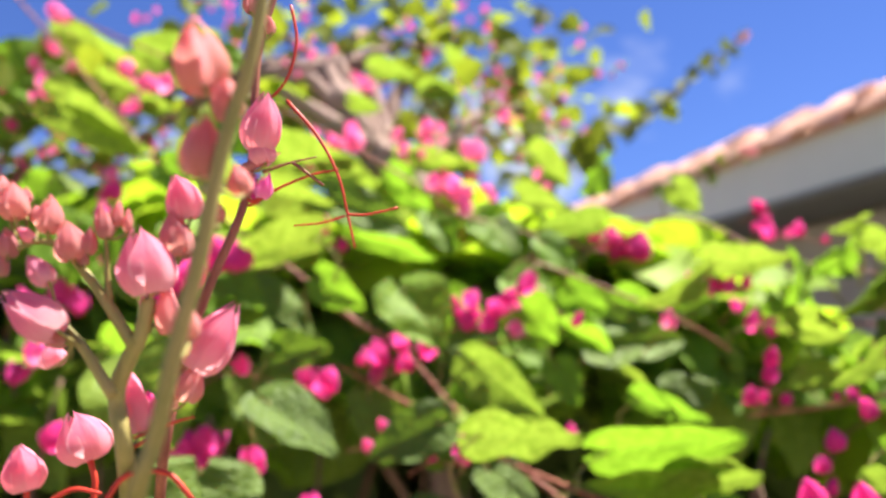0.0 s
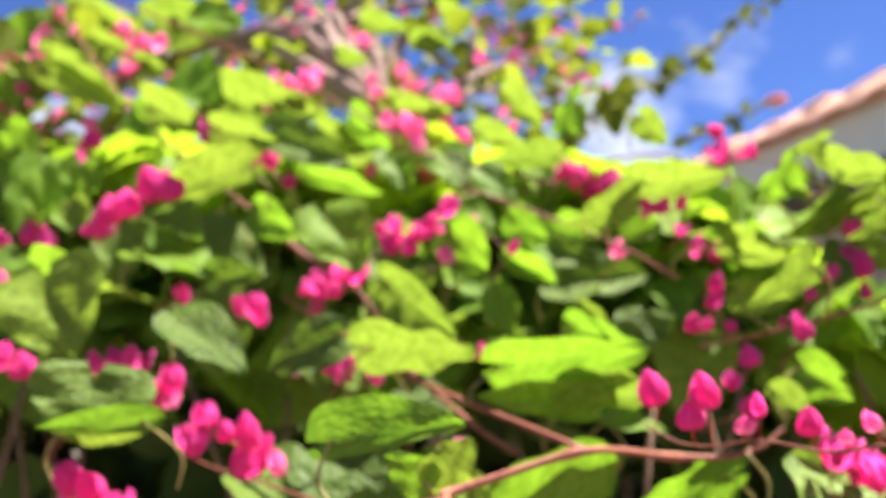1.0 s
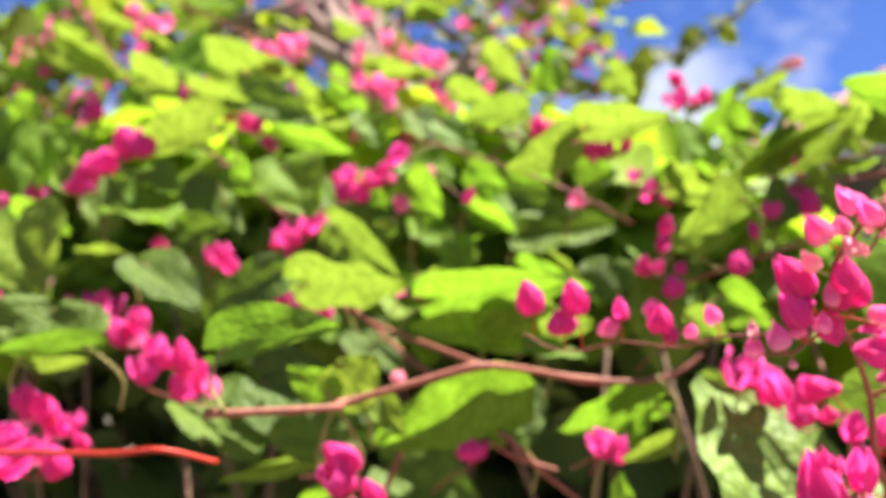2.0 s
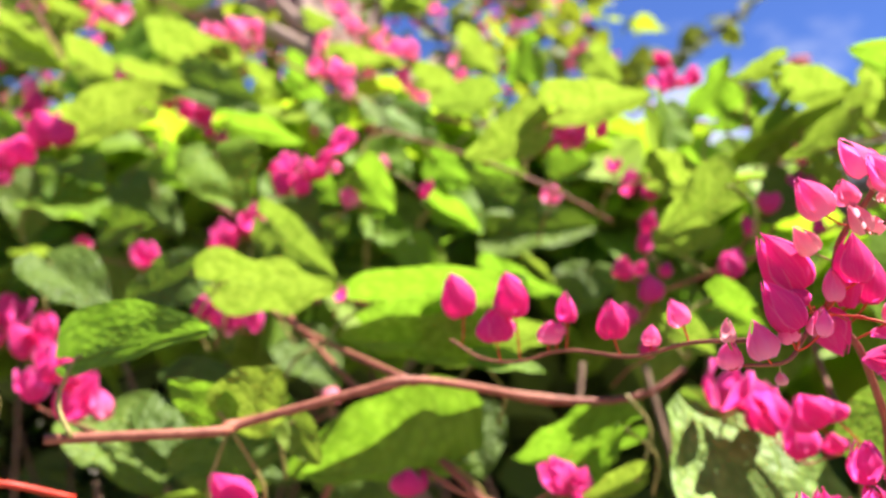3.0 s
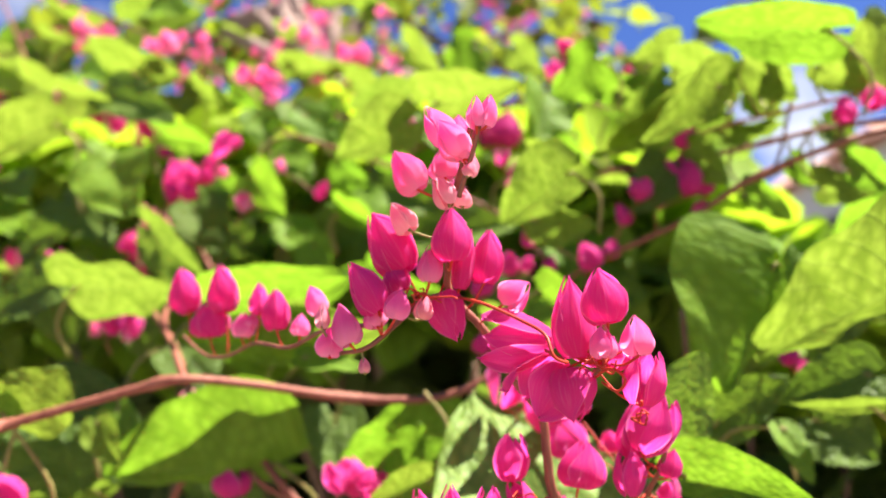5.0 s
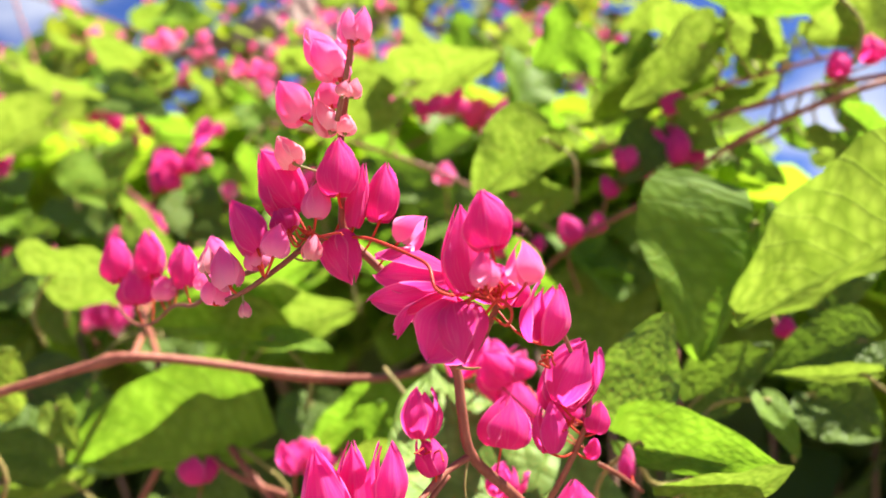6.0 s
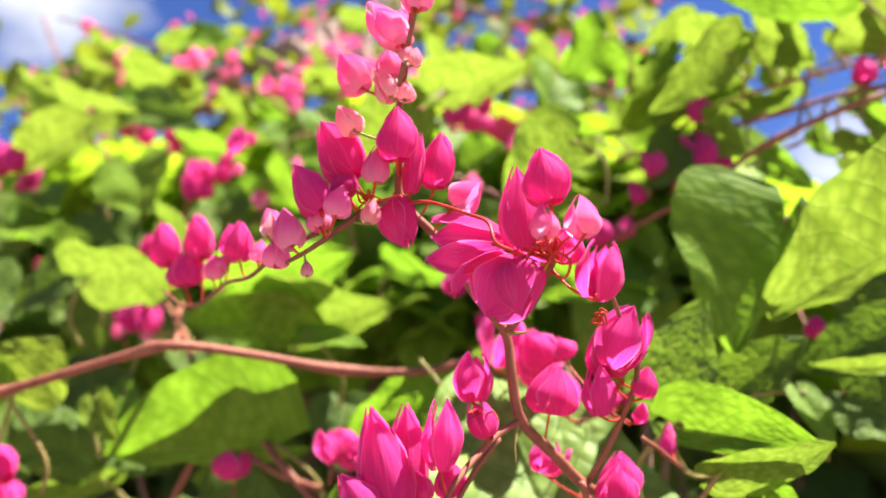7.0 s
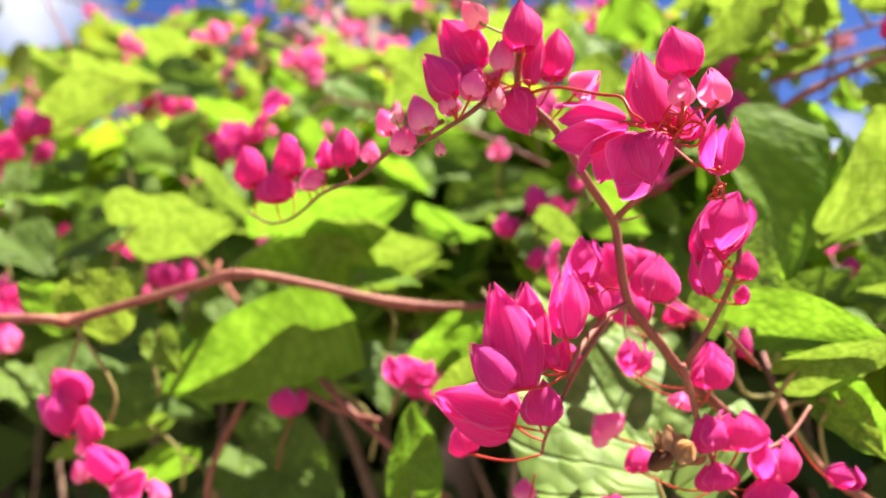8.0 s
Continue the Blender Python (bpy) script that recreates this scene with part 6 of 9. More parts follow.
flower(spray, (0.0357, 0.6958, 1.5047), (0.0249, 0.6958, 1.5277), 0.0148, "tulip", ROSE, 4.0)
flower(spray, (0.0422, 0.6910, 1.5077), (0.0413, 0.6910, 1.5195), 0.0094, "tulip", ROSE, 0.1)
flower(spray, (0.0405, 0.6895, 1.4932), (0.0373, 0.6895, 1.5092), 0.0118, "tulip", ROSE, 2.5)
spray = raceme("small spray of magenta coral vine blossoms among leaves", (0.0707, 0.8240, 1.6083), (0.0880, 0.8040, 1.6104), (0.1115, 0.7640, 1.5409), (0.1163, 0.7640, 1.5262), r0=0.0007, r1=0.0005, mat=STEM)
flower(spray, (0.0876, 0.7999, 1.6085), (0.0902, 0.7999, 1.6226), 0.0089, "tulip", ROSE, 4.9)
flower(spray, (0.0951, 0.8070, 1.6106), (0.0966, 0.8070, 1.6173), 0.0055, "heart", ROSE, 1.0)
flower(spray, (0.1076, 0.7598, 1.5402), (0.1148, 0.7598, 1.5508), 0.0078, "tulip", ROSE, 3.4)
flower(spray, (0.1125, 0.7585, 1.5250), (0.1222, 0.7585, 1.5361), 0.0096, "bud", ROSE, 5.8)
spray = raceme("small spray of magenta coral vine blossoms among leaves", (0.2550, 0.6640, 1.4553), (0.2645, 0.6440, 1.4563), (0.2853, 0.6340, 1.4563), (0.3108, 0.6440, 1.4533), r0=0.0007, r1=0.0005, mat=STEM)
flower(spray, (0.2848, 0.6292, 1.4563), (0.2872, 0.6292, 1.4689), 0.0102, "bud", PINK, 1.9)
flower(spray, (0.2788, 0.6311, 1.4548), (0.2780, 0.6311, 1.4632), 0.0066, "heart", ROSE, 4.3)
flower(spray, (0.2673, 0.6359, 1.4536), (0.2648, 0.6359, 1.4661), 0.0092, "open", PINK, 0.5)
flower(spray, (0.2607, 0.6492, 1.4654), (0.2627, 0.6492, 1.4725), 0.0059, "heart", PINK, 2.9)
flower(spray, (0.3105, 0.6389, 1.4520), (0.3117, 0.6389, 1.4586), 0.0055, "bud", PINK, 5.3)
spray = raceme("small spray of magenta coral vine blossoms among leaves", (0.3334, 0.6240, 1.3874), (0.3389, 0.6040, 1.3894), (0.3325, 0.6040, 1.3684), (0.3463, 0.6140, 1.3663), (0.3429, 0.6040, 1.3495), r0=0.0007, r1=0.0005, mat=STEM)
flower(spray, (0.3371, 0.6017, 1.3903), (0.3412, 0.6017, 1.4031), 0.0108, "open", PINK, 1.4)
flower(spray, (0.3363, 0.6025, 1.3687), (0.3313, 0.6025, 1.3844), 0.0108, "open", PINK, 3.8)
flower(spray, (0.3493, 0.6077, 1.3652), (0.3448, 0.6077, 1.3775), 0.0100, "heart", PINK, 6.2)
flower(spray, (0.3436, 0.6029, 1.3498), (0.3434, 0.6029, 1.3609), 0.0080, "bud", PINK, 2.3)
flower(spray, (0.3450, 0.6107, 1.3575), (0.3471, 0.6107, 1.3629), 0.0047, "bud", PINK, 4.7)
spray = raceme("small spray of magenta coral vine blossoms among leaves", (0.3079, 0.6140, 1.3573), (0.3143, 0.5940, 1.3603), (0.3032, 0.5940, 1.3494), (0.2960, 0.6040, 1.3340), r0=0.0007, r1=0.0005, mat=STEM)
flower(spray, (0.2996, 0.5985, 1.3337), (0.2947, 0.5985, 1.3431), 0.0076, "tulip", PINK, 0.8)
flower(spray, (0.2903, 0.6090, 1.3345), (0.2907, 0.6090, 1.3411), 0.0055, "bud", PINK, 3.2)
flower(spray, (0.3061, 0.5934, 1.3492), (0.3022, 0.5934, 1.3621), 0.0084, "heart", PINK, 5.6)
flower(spray, (0.3133, 0.5879, 1.3606), (0.3162, 0.5879, 1.3718), 0.0110, "open", PINK, 1.7)
flower(spray, (0.3214, 0.5994, 1.3640), (0.3190, 0.5994, 1.3737), 0.0079, "bud", PINK, 4.1)
spray = raceme("small spray of magenta coral vine blossoms among leaves", (0.4138, 0.6040, 1.3864), (0.4153, 0.5840, 1.3876), (0.4292, 0.5840, 1.3922), r0=0.0007, r1=0.0005, mat=STEM)
flower(spray, (0.4155, 0.5780, 1.3864), (0.4147, 0.5780, 1.4001), 0.0113, "bud", PINK, 0.2)
flower(spray, (0.4304, 0.5850, 1.3938), (0.4307, 0.5850, 1.4074), 0.0131, "bud", PINK, 2.6)
spray = raceme("small spray of magenta coral vine blossoms among leaves", (0.0440, 0.6340, 1.3828), (0.0623, 0.6140, 1.3863), (0.0834, 0.6240, 1.4134), (0.1138, 0.6240, 1.3926), r0=0.0007, r1=0.0005, mat=STEM)
flower(spray, (0.0691, 0.6082, 1.3859), (0.0625, 0.6082, 1.3982), 0.0110, "tulip", ROSE, 5.0)
flower(spray, (0.0715, 0.6132, 1.3838), (0.0740, 0.6132, 1.3930), 0.0078, "heart", ROSE, 1.1)
flower(spray, (0.0873, 0.6190, 1.4119), (0.0846, 0.6190, 1.4227), 0.0069, "tulip", ROSE, 3.5)
flower(spray, (0.1098, 0.6234, 1.3932), (0.1170, 0.6234, 1.4045), 0.0078, "heart", PINK, 5.9)
spray = raceme("small spray of magenta coral vine blossoms among leaves", (-0.1611, 0.6440, 1.3626), (-0.1341, 0.6240, 1.3679), (-0.0668, 0.5940, 1.3508), r0=0.0007, r1=0.0005, mat=STEM)
flower(spray, (-0.0606, 0.5912, 1.3519), (-0.0686, 0.5912, 1.3671), 0.0125, "open", PINK, 2.1)
flower(spray, (-0.1261, 0.6185, 1.3665), (-0.1322, 0.6185, 1.3804), 0.0098, "open", PINK, 4.5)
spray = raceme("small spray of magenta coral vine blossoms among leaves", (0.3930, 0.6240, 1.2870), (0.3956, 0.6040, 1.2926), (0.3744, 0.6040, 1.2882), (0.3782, 0.5840, 1.2699), r0=0.0007, r1=0.0005, mat=STEM)
flower(spray, (0.3771, 0.5789, 1.2708), (0.3789, 0.5789, 1.2806), 0.0094, "heart", PINK, 0.6)
flower(spray, (0.3832, 0.5901, 1.2666), (0.3859, 0.5901, 1.2735), 0.0065, "tulip", PINK, 3.0)
flower(spray, (0.3954, 0.6013, 1.2930), (0.3965, 0.6013, 1.3057), 0.0108, "bud", PINK, 5.4)
flower(spray, (0.3950, 0.6038, 1.2867), (0.3974, 0.6038, 1.2946), 0.0074, "heart", ROSE, 1.5)
flower(spray, (0.3719, 0.5988, 1.2882), (0.3759, 0.5988, 1.2958), 0.0057, "open", PINK, 3.9)
spray = raceme("small spray of magenta coral vine blossoms among leaves", (0.1802, 0.4940, 1.2153), (0.1925, 0.4740, 1.2230), (0.1980, 0.4740, 1.2258), (0.2054, 0.4740, 1.2245), r0=0.0007, r1=0.0005, mat=STEM)
flower(spray, (0.1966, 0.4665, 1.2240), (0.1943, 0.4665, 1.2363), 0.0109, "open", PINK, 0.0)
flower(spray, (0.1956, 0.4776, 1.2283), (0.1960, 0.4776, 1.2349), 0.0060, "tulip", PINK, 2.4)
flower(spray, (0.2029, 0.4720, 1.2267), (0.1951, 0.4720, 1.2373), 0.0092, "heart", PINK, 4.8)
flower(spray, (0.1929, 0.4722, 1.2285), (0.1901, 0.4722, 1.2349), 0.0056, "bud", ROSE, 0.9)
flower(spray, (0.2040, 0.4702, 1.2257), (0.2092, 0.4702, 1.2341), 0.0071, "bud", PINK, 3.3)
flower(spray, (0.1998, 0.4814, 1.2217), (0.1988, 0.4814, 1.2263), 0.0042, "heart", ROSE, 5.7)
spray = raceme("small spray of magenta coral vine blossoms among leaves", (0.0940, 0.5460, 1.1965), (0.1080, 0.5260, 1.2072), (0.1240, 0.5060, 1.2159), r0=0.0007, r1=0.0005, mat=STEM)
flower(spray, (0.1278, 0.5012, 1.2193), (0.1253, 0.5012, 1.2335), 0.0158, "tulip", PINK, 1.8)
spray = raceme("small spray of magenta coral vine blossoms among leaves", (0.2229, 0.5740, 1.2674), (0.2306, 0.5540, 1.2751), (0.2401, 0.5340, 1.2805), r0=0.0007, r1=0.0005, mat=STEM)
flower(spray, (0.2386, 0.5287, 1.2812), (0.2434, 0.5287, 1.2914), 0.0077, "heart", PINK, 4.2)
spray = raceme("small spray of magenta coral vine blossoms among leaves", (0.0430, 0.5810, 1.2420), (0.0587, 0.5610, 1.2516), (0.0769, 0.5410, 1.2589), r0=0.0007, r1=0.0005, mat=STEM)
flower(spray, (0.0746, 0.5403, 1.2640), (0.0786, 0.5403, 1.2709), 0.0108, "bud", BUD, 0.3)
spray = raceme("small spray of magenta coral vine blossoms among leaves", (-0.0543, 0.6140, 1.3118), (-0.0278, 0.5940, 1.3160), (-0.0161, 0.5940, 1.3123), (-0.0004, 0.5940, 1.3106), r0=0.0007, r1=0.0005, mat=STEM)
flower(spray, (-0.0109, 0.5922, 1.3121), (-0.0187, 0.5922, 1.3318), 0.0141, "heart", PINK, 2.7)
flower(spray, (-0.0271, 0.5990, 1.3251), (-0.0314, 0.5990, 1.3339), 0.0074, "bud", ROSE, 5.1)
flower(spray, (-0.0044, 0.5944, 1.3112), (0.0006, 0.5944, 1.3276), 0.0119, "heart", PINK, 1.3)
flower(spray, (-0.0066, 0.5949, 1.3064), (-0.0126, 0.5949, 1.3163), 0.0082, "bud", ROSE, 3.7)
flower(spray, (-0.0233, 0.5904, 1.3168), (-0.0267, 0.5904, 1.3297), 0.0121, "tulip", PINK, 6.1)
flower(spray, (-0.0372, 0.6016, 1.3116), (-0.0423, 0.6016, 1.3204), 0.0074, "heart", ROSE, 2.2)
spray = raceme("small spray of magenta coral vine blossoms among leaves", (0.0472, 0.4440, 1.2179), (0.0712, 0.4240, 1.2209), (0.0703, 0.4240, 1.2111), (0.0828, 0.4240, 1.2085), (0.0952, 0.4190, 1.1934), (0.1138, 0.4140, 1.1851), (0.1253, 0.4140, 1.1846), r0=0.0007, r1=0.0005, mat=STEM)
flower(spray, (0.0824, 0.4196, 1.2221), (0.0671, 0.4196, 1.2363), 0.0139, "heart", PINK, 4.6)
flower(spray, (0.0656, 0.4211, 1.2183), (0.0688, 0.4211, 1.2268), 0.0083, "tulip", PINK, 0.7)
flower(spray, (0.0750, 0.4196, 1.2112), (0.0724, 0.4196, 1.2268), 0.0143, "open", PINK, 3.1)
flower(spray, (0.0774, 0.4274, 1.2126), (0.0761, 0.4274, 1.2222), 0.0090, "tulip", PINK, 5.5)
flower(spray, (0.0960, 0.4138, 1.2075), (0.0874, 0.4138, 1.2205), 0.0105, "heart", PINK, 1.6)
flower(spray, (0.0806, 0.4269, 1.2033), (0.0778, 0.4269, 1.2113), 0.0075, "bud", ROSE, 4.0)
flower(spray, (0.1096, 0.4122, 1.1942), (0.0921, 0.4122, 1.2063), 0.0112, "bud", PINK, 0.1)
flower(spray, (0.0836, 0.4226, 1.1934), (0.0796, 0.4226, 1.2016), 0.0078, "heart", ROSE, 2.5)
flower(spray, (0.1099, 0.4110, 1.1854), (0.1212, 0.4110, 1.1965), 0.0101, "heart", PINK, 4.9)
flower(spray, (0.1054, 0.4183, 1.1821), (0.1035, 0.4183, 1.1887), 0.0064, "tulip", ROSE, 1.0)
flower(spray, (0.1299, 0.4093, 1.1847), (0.1278, 0.4093, 1.1926), 0.0068, "bud", ROSE, 3.4)
flower(spray, (0.1209, 0.4171, 1.1882), (0.1186, 0.4171, 1.1930), 0.0046, "tulip", ROSE, 5.8)
spray = raceme("small spray of magenta coral vine blossoms among leaves", (-0.1814, 0.5840, 1.3040), (-0.1619, 0.5640, 1.3129), (-0.1513, 0.5640, 1.3159), (-0.1465, 0.5640, 1.2993), (-0.1363, 0.5640, 1.3117), (-0.1268, 0.5590, 1.2954), (-0.1114, 0.5590, 1.2917), (-0.1103, 0.5590, 1.3019), r0=0.0007, r1=0.0005, mat=STEM)
flower(spray, (-0.1620, 0.5548, 1.3144), (-0.1533, 0.5548, 1.3285), 0.0138, "open", PINK, 1.9)
flower(spray, (-0.1619, 0.5609, 1.3228), (-0.1665, 0.5609, 1.3314), 0.0076, "heart", PINK, 4.3)
flower(spray, (-0.1458, 0.5615, 1.3161), (-0.1533, 0.5615, 1.3342), 0.0145, "bud", PINK, 0.5)
flower(spray, (-0.1580, 0.5627, 1.3120), (-0.1598, 0.5627, 1.3205), 0.0076, "bud", PINK, 2.9)
flower(spray, (-0.1392, 0.5628, 1.3127), (-0.1338, 0.5628, 1.3324), 0.0171, "open", PINK, 5.3)
flower(spray, (-0.1493, 0.5566, 1.2995), (-0.1381, 0.5566, 1.3181), 0.0134, "tulip", PINK, 1.4)
flower(spray, (-0.1542, 0.5671, 1.3093), (-0.1529, 0.5671, 1.3177), 0.0077, "tulip", ROSE, 3.8)
flower(spray, (-0.1159, 0.5547, 1.2953), (-0.1310, 0.5547, 1.3154), 0.0151, "heart", PINK, 6.2)
flower(spray, (-0.1195, 0.5656, 1.2999), (-0.1205, 0.5656, 1.3093), 0.0084, "tulip", ROSE, 2.3)
flower(spray, (-0.1064, 0.5551, 1.3019), (-0.1101, 0.5551, 1.3209), 0.0140, "tulip", PINK, 4.7)
flower(spray, (-0.1093, 0.5536, 1.2927), (-0.1085, 0.5536, 1.3044), 0.0114, "bud", ROSE, 0.8)
flower(spray, (-0.1081, 0.5642, 1.2967), (-0.1105, 0.5642, 1.3050), 0.0073, "tulip", ROSE, 3.2)
spray = raceme("small spray of magenta coral vine blossoms among leaves", (0.0178, 0.4300, 1.2503), (-0.0735, 0.5040, 1.2660), (-0.0664, 0.5040, 1.2799), (-0.0327, 0.4740, 1.2714), (-0.0268, 0.4740, 1.2577), (-0.0158, 0.4740, 1.2571), r0=0.0007, r1=0.0005, mat=STEM)
flower(spray, (-0.0704, 0.4993, 1.2668), (-0.0721, 0.4993, 1.2841), 0.0154, "open", PINK, 5.6)
flower(spray, (-0.0628, 0.5017, 1.2809), (-0.0673, 0.5017, 1.2970), 0.0131, "tulip", PINK, 1.7)
flower(spray, (-0.0747, 0.5048, 1.2775), (-0.0769, 0.5048, 1.2860), 0.0076, "tulip", ROSE, 4.1)
flower(spray, (-0.0271, 0.4653, 1.2727), (-0.0310, 0.4653, 1.2923), 0.0147, "heart", PINK, 0.2)
flower(spray, (-0.0429, 0.4758, 1.2761), (-0.0455, 0.4758, 1.2878), 0.0104, "heart", PINK, 2.6)
flower(spray, (-0.0360, 0.4728, 1.2590), (-0.0179, 0.4728, 1.2801), 0.0161, "heart", PINK, 5.0)
flower(spray, (-0.0375, 0.4757, 1.2575), (-0.0330, 0.4757, 1.2693), 0.0106, "heart", PINK, 1.1)
flower(spray, (-0.0130, 0.4738, 1.2581), (-0.0182, 0.4738, 1.2714), 0.0113, "tulip", ROSE, 3.5)
spray = raceme("small spray of magenta coral vine blossoms among leaves", (-0.1506, 0.4940, 1.2432), (-0.1314, 0.4740, 1.2528), (-0.1205, 0.4740, 1.2473), (-0.1113, 0.4740, 1.2388), (-0.0979, 0.4690, 1.2379), (-0.0918, 0.4690, 1.2300), r0=0.0007, r1=0.0005, mat=STEM)
flower(spray, (-0.1225, 0.4632, 1.2538), (-0.1268, 0.4632, 1.2693), 0.0141, "tulip", PINK, 5.9)
flower(spray, (-0.1297, 0.4756, 1.2453), (-0.1313, 0.4756, 1.2560), 0.0103, "heart", ROSE, 2.1)
flower(spray, (-0.1072, 0.4643, 1.2495), (-0.1216, 0.4643, 1.2637), 0.0142, "bud", PINK, 4.5)
flower(spray, (-0.1289, 0.4726, 1.2490), (-0.1298, 0.4726, 1.2587), 0.0093, "tulip", PINK, 0.6)
flower(spray, (-0.1121, 0.4732, 1.2397), (-0.1103, 0.4732, 1.2558), 0.0129, "heart", PINK, 3.0)
flower(spray, (-0.1188, 0.4794, 1.2352), (-0.1178, 0.4794, 1.2427), 0.0072, "heart", PINK, 5.4)
flower(spray, (-0.0972, 0.4691, 1.2396), (-0.0992, 0.4691, 1.2532), 0.0130, "open", PINK, 1.5)
flower(spray, (-0.1080, 0.4733, 1.2370), (-0.1078, 0.4733, 1.2447), 0.0074, "heart", ROSE, 3.9)
flower(spray, (-0.0849, 0.4645, 1.2317), (-0.0936, 0.4645, 1.2419), 0.0104, "heart", PINK, 0.0)
spray = raceme("small spray of magenta coral vine blossoms among leaves", (-0.1328, 0.4440, 1.2147), (-0.1136, 0.4240, 1.2249), (-0.1027, 0.4240, 1.2274), (-0.0946, 0.4240, 1.2219), (-0.0759, 0.4240, 1.2209), r0=0.0007, r1=0.0005, mat=STEM)
flower(spray, (-0.1210, 0.4211, 1.2264), (-0.1042, 0.4211, 1.2468), 0.0181, "open", PINK, 2.4)
flower(spray, (-0.1172, 0.4214, 1.2207), (-0.1172, 0.4214, 1.2304), 0.0097, "tulip", ROSE, 4.8)
flower(spray, (-0.0999, 0.4200, 1.2303), (-0.1012, 0.4200, 1.2497), 0.0183, "open", PINK, 0.9)
flower(spray, (-0.1147, 0.4260, 1.2348), (-0.1133, 0.4260, 1.2445), 0.0096, "bud", PINK, 3.3)
flower(spray, (-0.1007, 0.4181, 1.2241), (-0.0829, 0.4181, 1.2437), 0.0180, "tulip", PINK, 5.7)
flower(spray, (-0.0911, 0.4281, 1.2300), (-0.0872, 0.4281, 1.2422), 0.0119, "tulip", ROSE, 1.8)
flower(spray, (-0.0711, 0.4236, 1.2219), (-0.0804, 0.4236, 1.2387), 0.0140, "heart", PINK, 4.2)
flower(spray, (-0.0850, 0.4264, 1.2270), (-0.0849, 0.4264, 1.2345), 0.0073, "tulip", ROSE, 0.4)
spray = raceme("small spray of magenta coral vine blossoms among leaves", (-0.1908, 0.6022, 1.4036), (-0.1734, 0.5855, 1.4105), (-0.1692, 0.5855, 1.4213), (-0.1571, 0.5855, 1.4244), (-0.1413, 0.5855, 1.4369), (-0.1270, 0.5855, 1.4369), r0=0.0007, r1=0.0005, mat=STEM)
flower(spray, (-0.1804, 0.5839, 1.4122), (-0.1676, 0.5839, 1.4260), 0.0165, "open", PINK, 2.7)
flower(spray, (-0.1816, 0.5823, 1.4125), (-0.1838, 0.5823, 1.4216), 0.0095, "tulip", PINK, 5.1)
flower(spray, (-0.1678, 0.5824, 1.4213), (-0.1678, 0.5824, 1.4405), 0.0172, "bud", PINK, 1.3)
flower(spray, (-0.1575, 0.5841, 1.4259), (-0.1562, 0.5841, 1.4463), 0.0220, "bud", PINK, 3.7)
flower(spray, (-0.1696, 0.5852, 1.4320), (-0.1694, 0.5852, 1.4431), 0.0117, "bud", PINK, 6.1)
flower(spray, (-0.1321, 0.5802, 1.4358), (-0.1436, 0.5802, 1.4608), 0.0214, "heart", PINK, 2.2)
flower(spray, (-0.1203, 0.5802, 1.4353), (-0.1278, 0.5802, 1.4579), 0.0182, "heart", PINK, 4.6)
flower(spray, (-0.1370, 0.5824, 1.4411), (-0.1386, 0.5824, 1.4512), 0.0102, "bud", PINK, 0.7)
spray = raceme("small spray of magenta coral vine blossoms among leaves", (-0.2870, 0.7540, 1.5346), (-0.2646, 0.7340, 1.5412), (-0.2641, 0.7340, 1.5245), (-0.2688, 0.7240, 1.4950), (-0.2741, 0.7240, 1.4842), (-0.2703, 0.7240, 1.4596), r0=0.0007, r1=0.0005, mat=STEM)
flower(spray, (-0.2687, 0.7163, 1.4588), (-0.2641, 0.7163, 1.4735), 0.0138, "bud", PINK, 3.1)
flower(spray, (-0.2622, 0.7258, 1.4569), (-0.2618, 0.7258, 1.4650), 0.0071, "heart", ROSE, 5.5)
flower(spray, (-0.2660, 0.7241, 1.4846), (-0.2806, 0.7241, 1.5062), 0.0173, "tulip", PINK, 1.6)
flower(spray, (-0.2891, 0.7287, 1.4913), (-0.2906, 0.7287, 1.5042), 0.0113, "tulip", PINK, 4.0)
flower(spray, (-0.2641, 0.7219, 1.4943), (-0.2707, 0.7219, 1.5193), 0.0175, "tulip", PINK, 0.1)
flower(spray, (-0.2669, 0.7351, 1.5257), (-0.2641, 0.7351, 1.5485), 0.0163, "bud", PINK, 2.5)
flower(spray, (-0.2745, 0.7351, 1.5239), (-0.2752, 0.7351, 1.5336), 0.0085, "bud", PINK, 4.9)
flower(spray, (-0.2699, 0.7296, 1.5420), (-0.2601, 0.7296, 1.5546), 0.0125, "bud", ROSE, 1.0)
spray = raceme("small spray of magenta coral vine blossoms among leaves", (-0.3321, 0.6940, 1.4084), (-0.3084, 0.6740, 1.4168), (-0.2818, 0.6740, 1.4265), (-0.2679, 0.6740, 1.4178), r0=0.0007, r1=0.0005, mat=STEM)
flower(spray, (-0.2990, 0.6730, 1.4169), (-0.3147, 0.6730, 1.4368), 0.0149, "open", PINK, 3.4)
flower(spray, (-0.2799, 0.6737, 1.4271), (-0.2838, 0.6737, 1.4489), 0.0168, "heart", PINK, 5.8)
flower(spray, (-0.2781, 0.6809, 1.4371), (-0.2816, 0.6809, 1.4484), 0.0100, "bud", PINK, 2.0)
flower(spray, (-0.2633, 0.6687, 1.4178), (-0.2660, 0.6687, 1.4349), 0.0154, "open", PINK, 4.3)
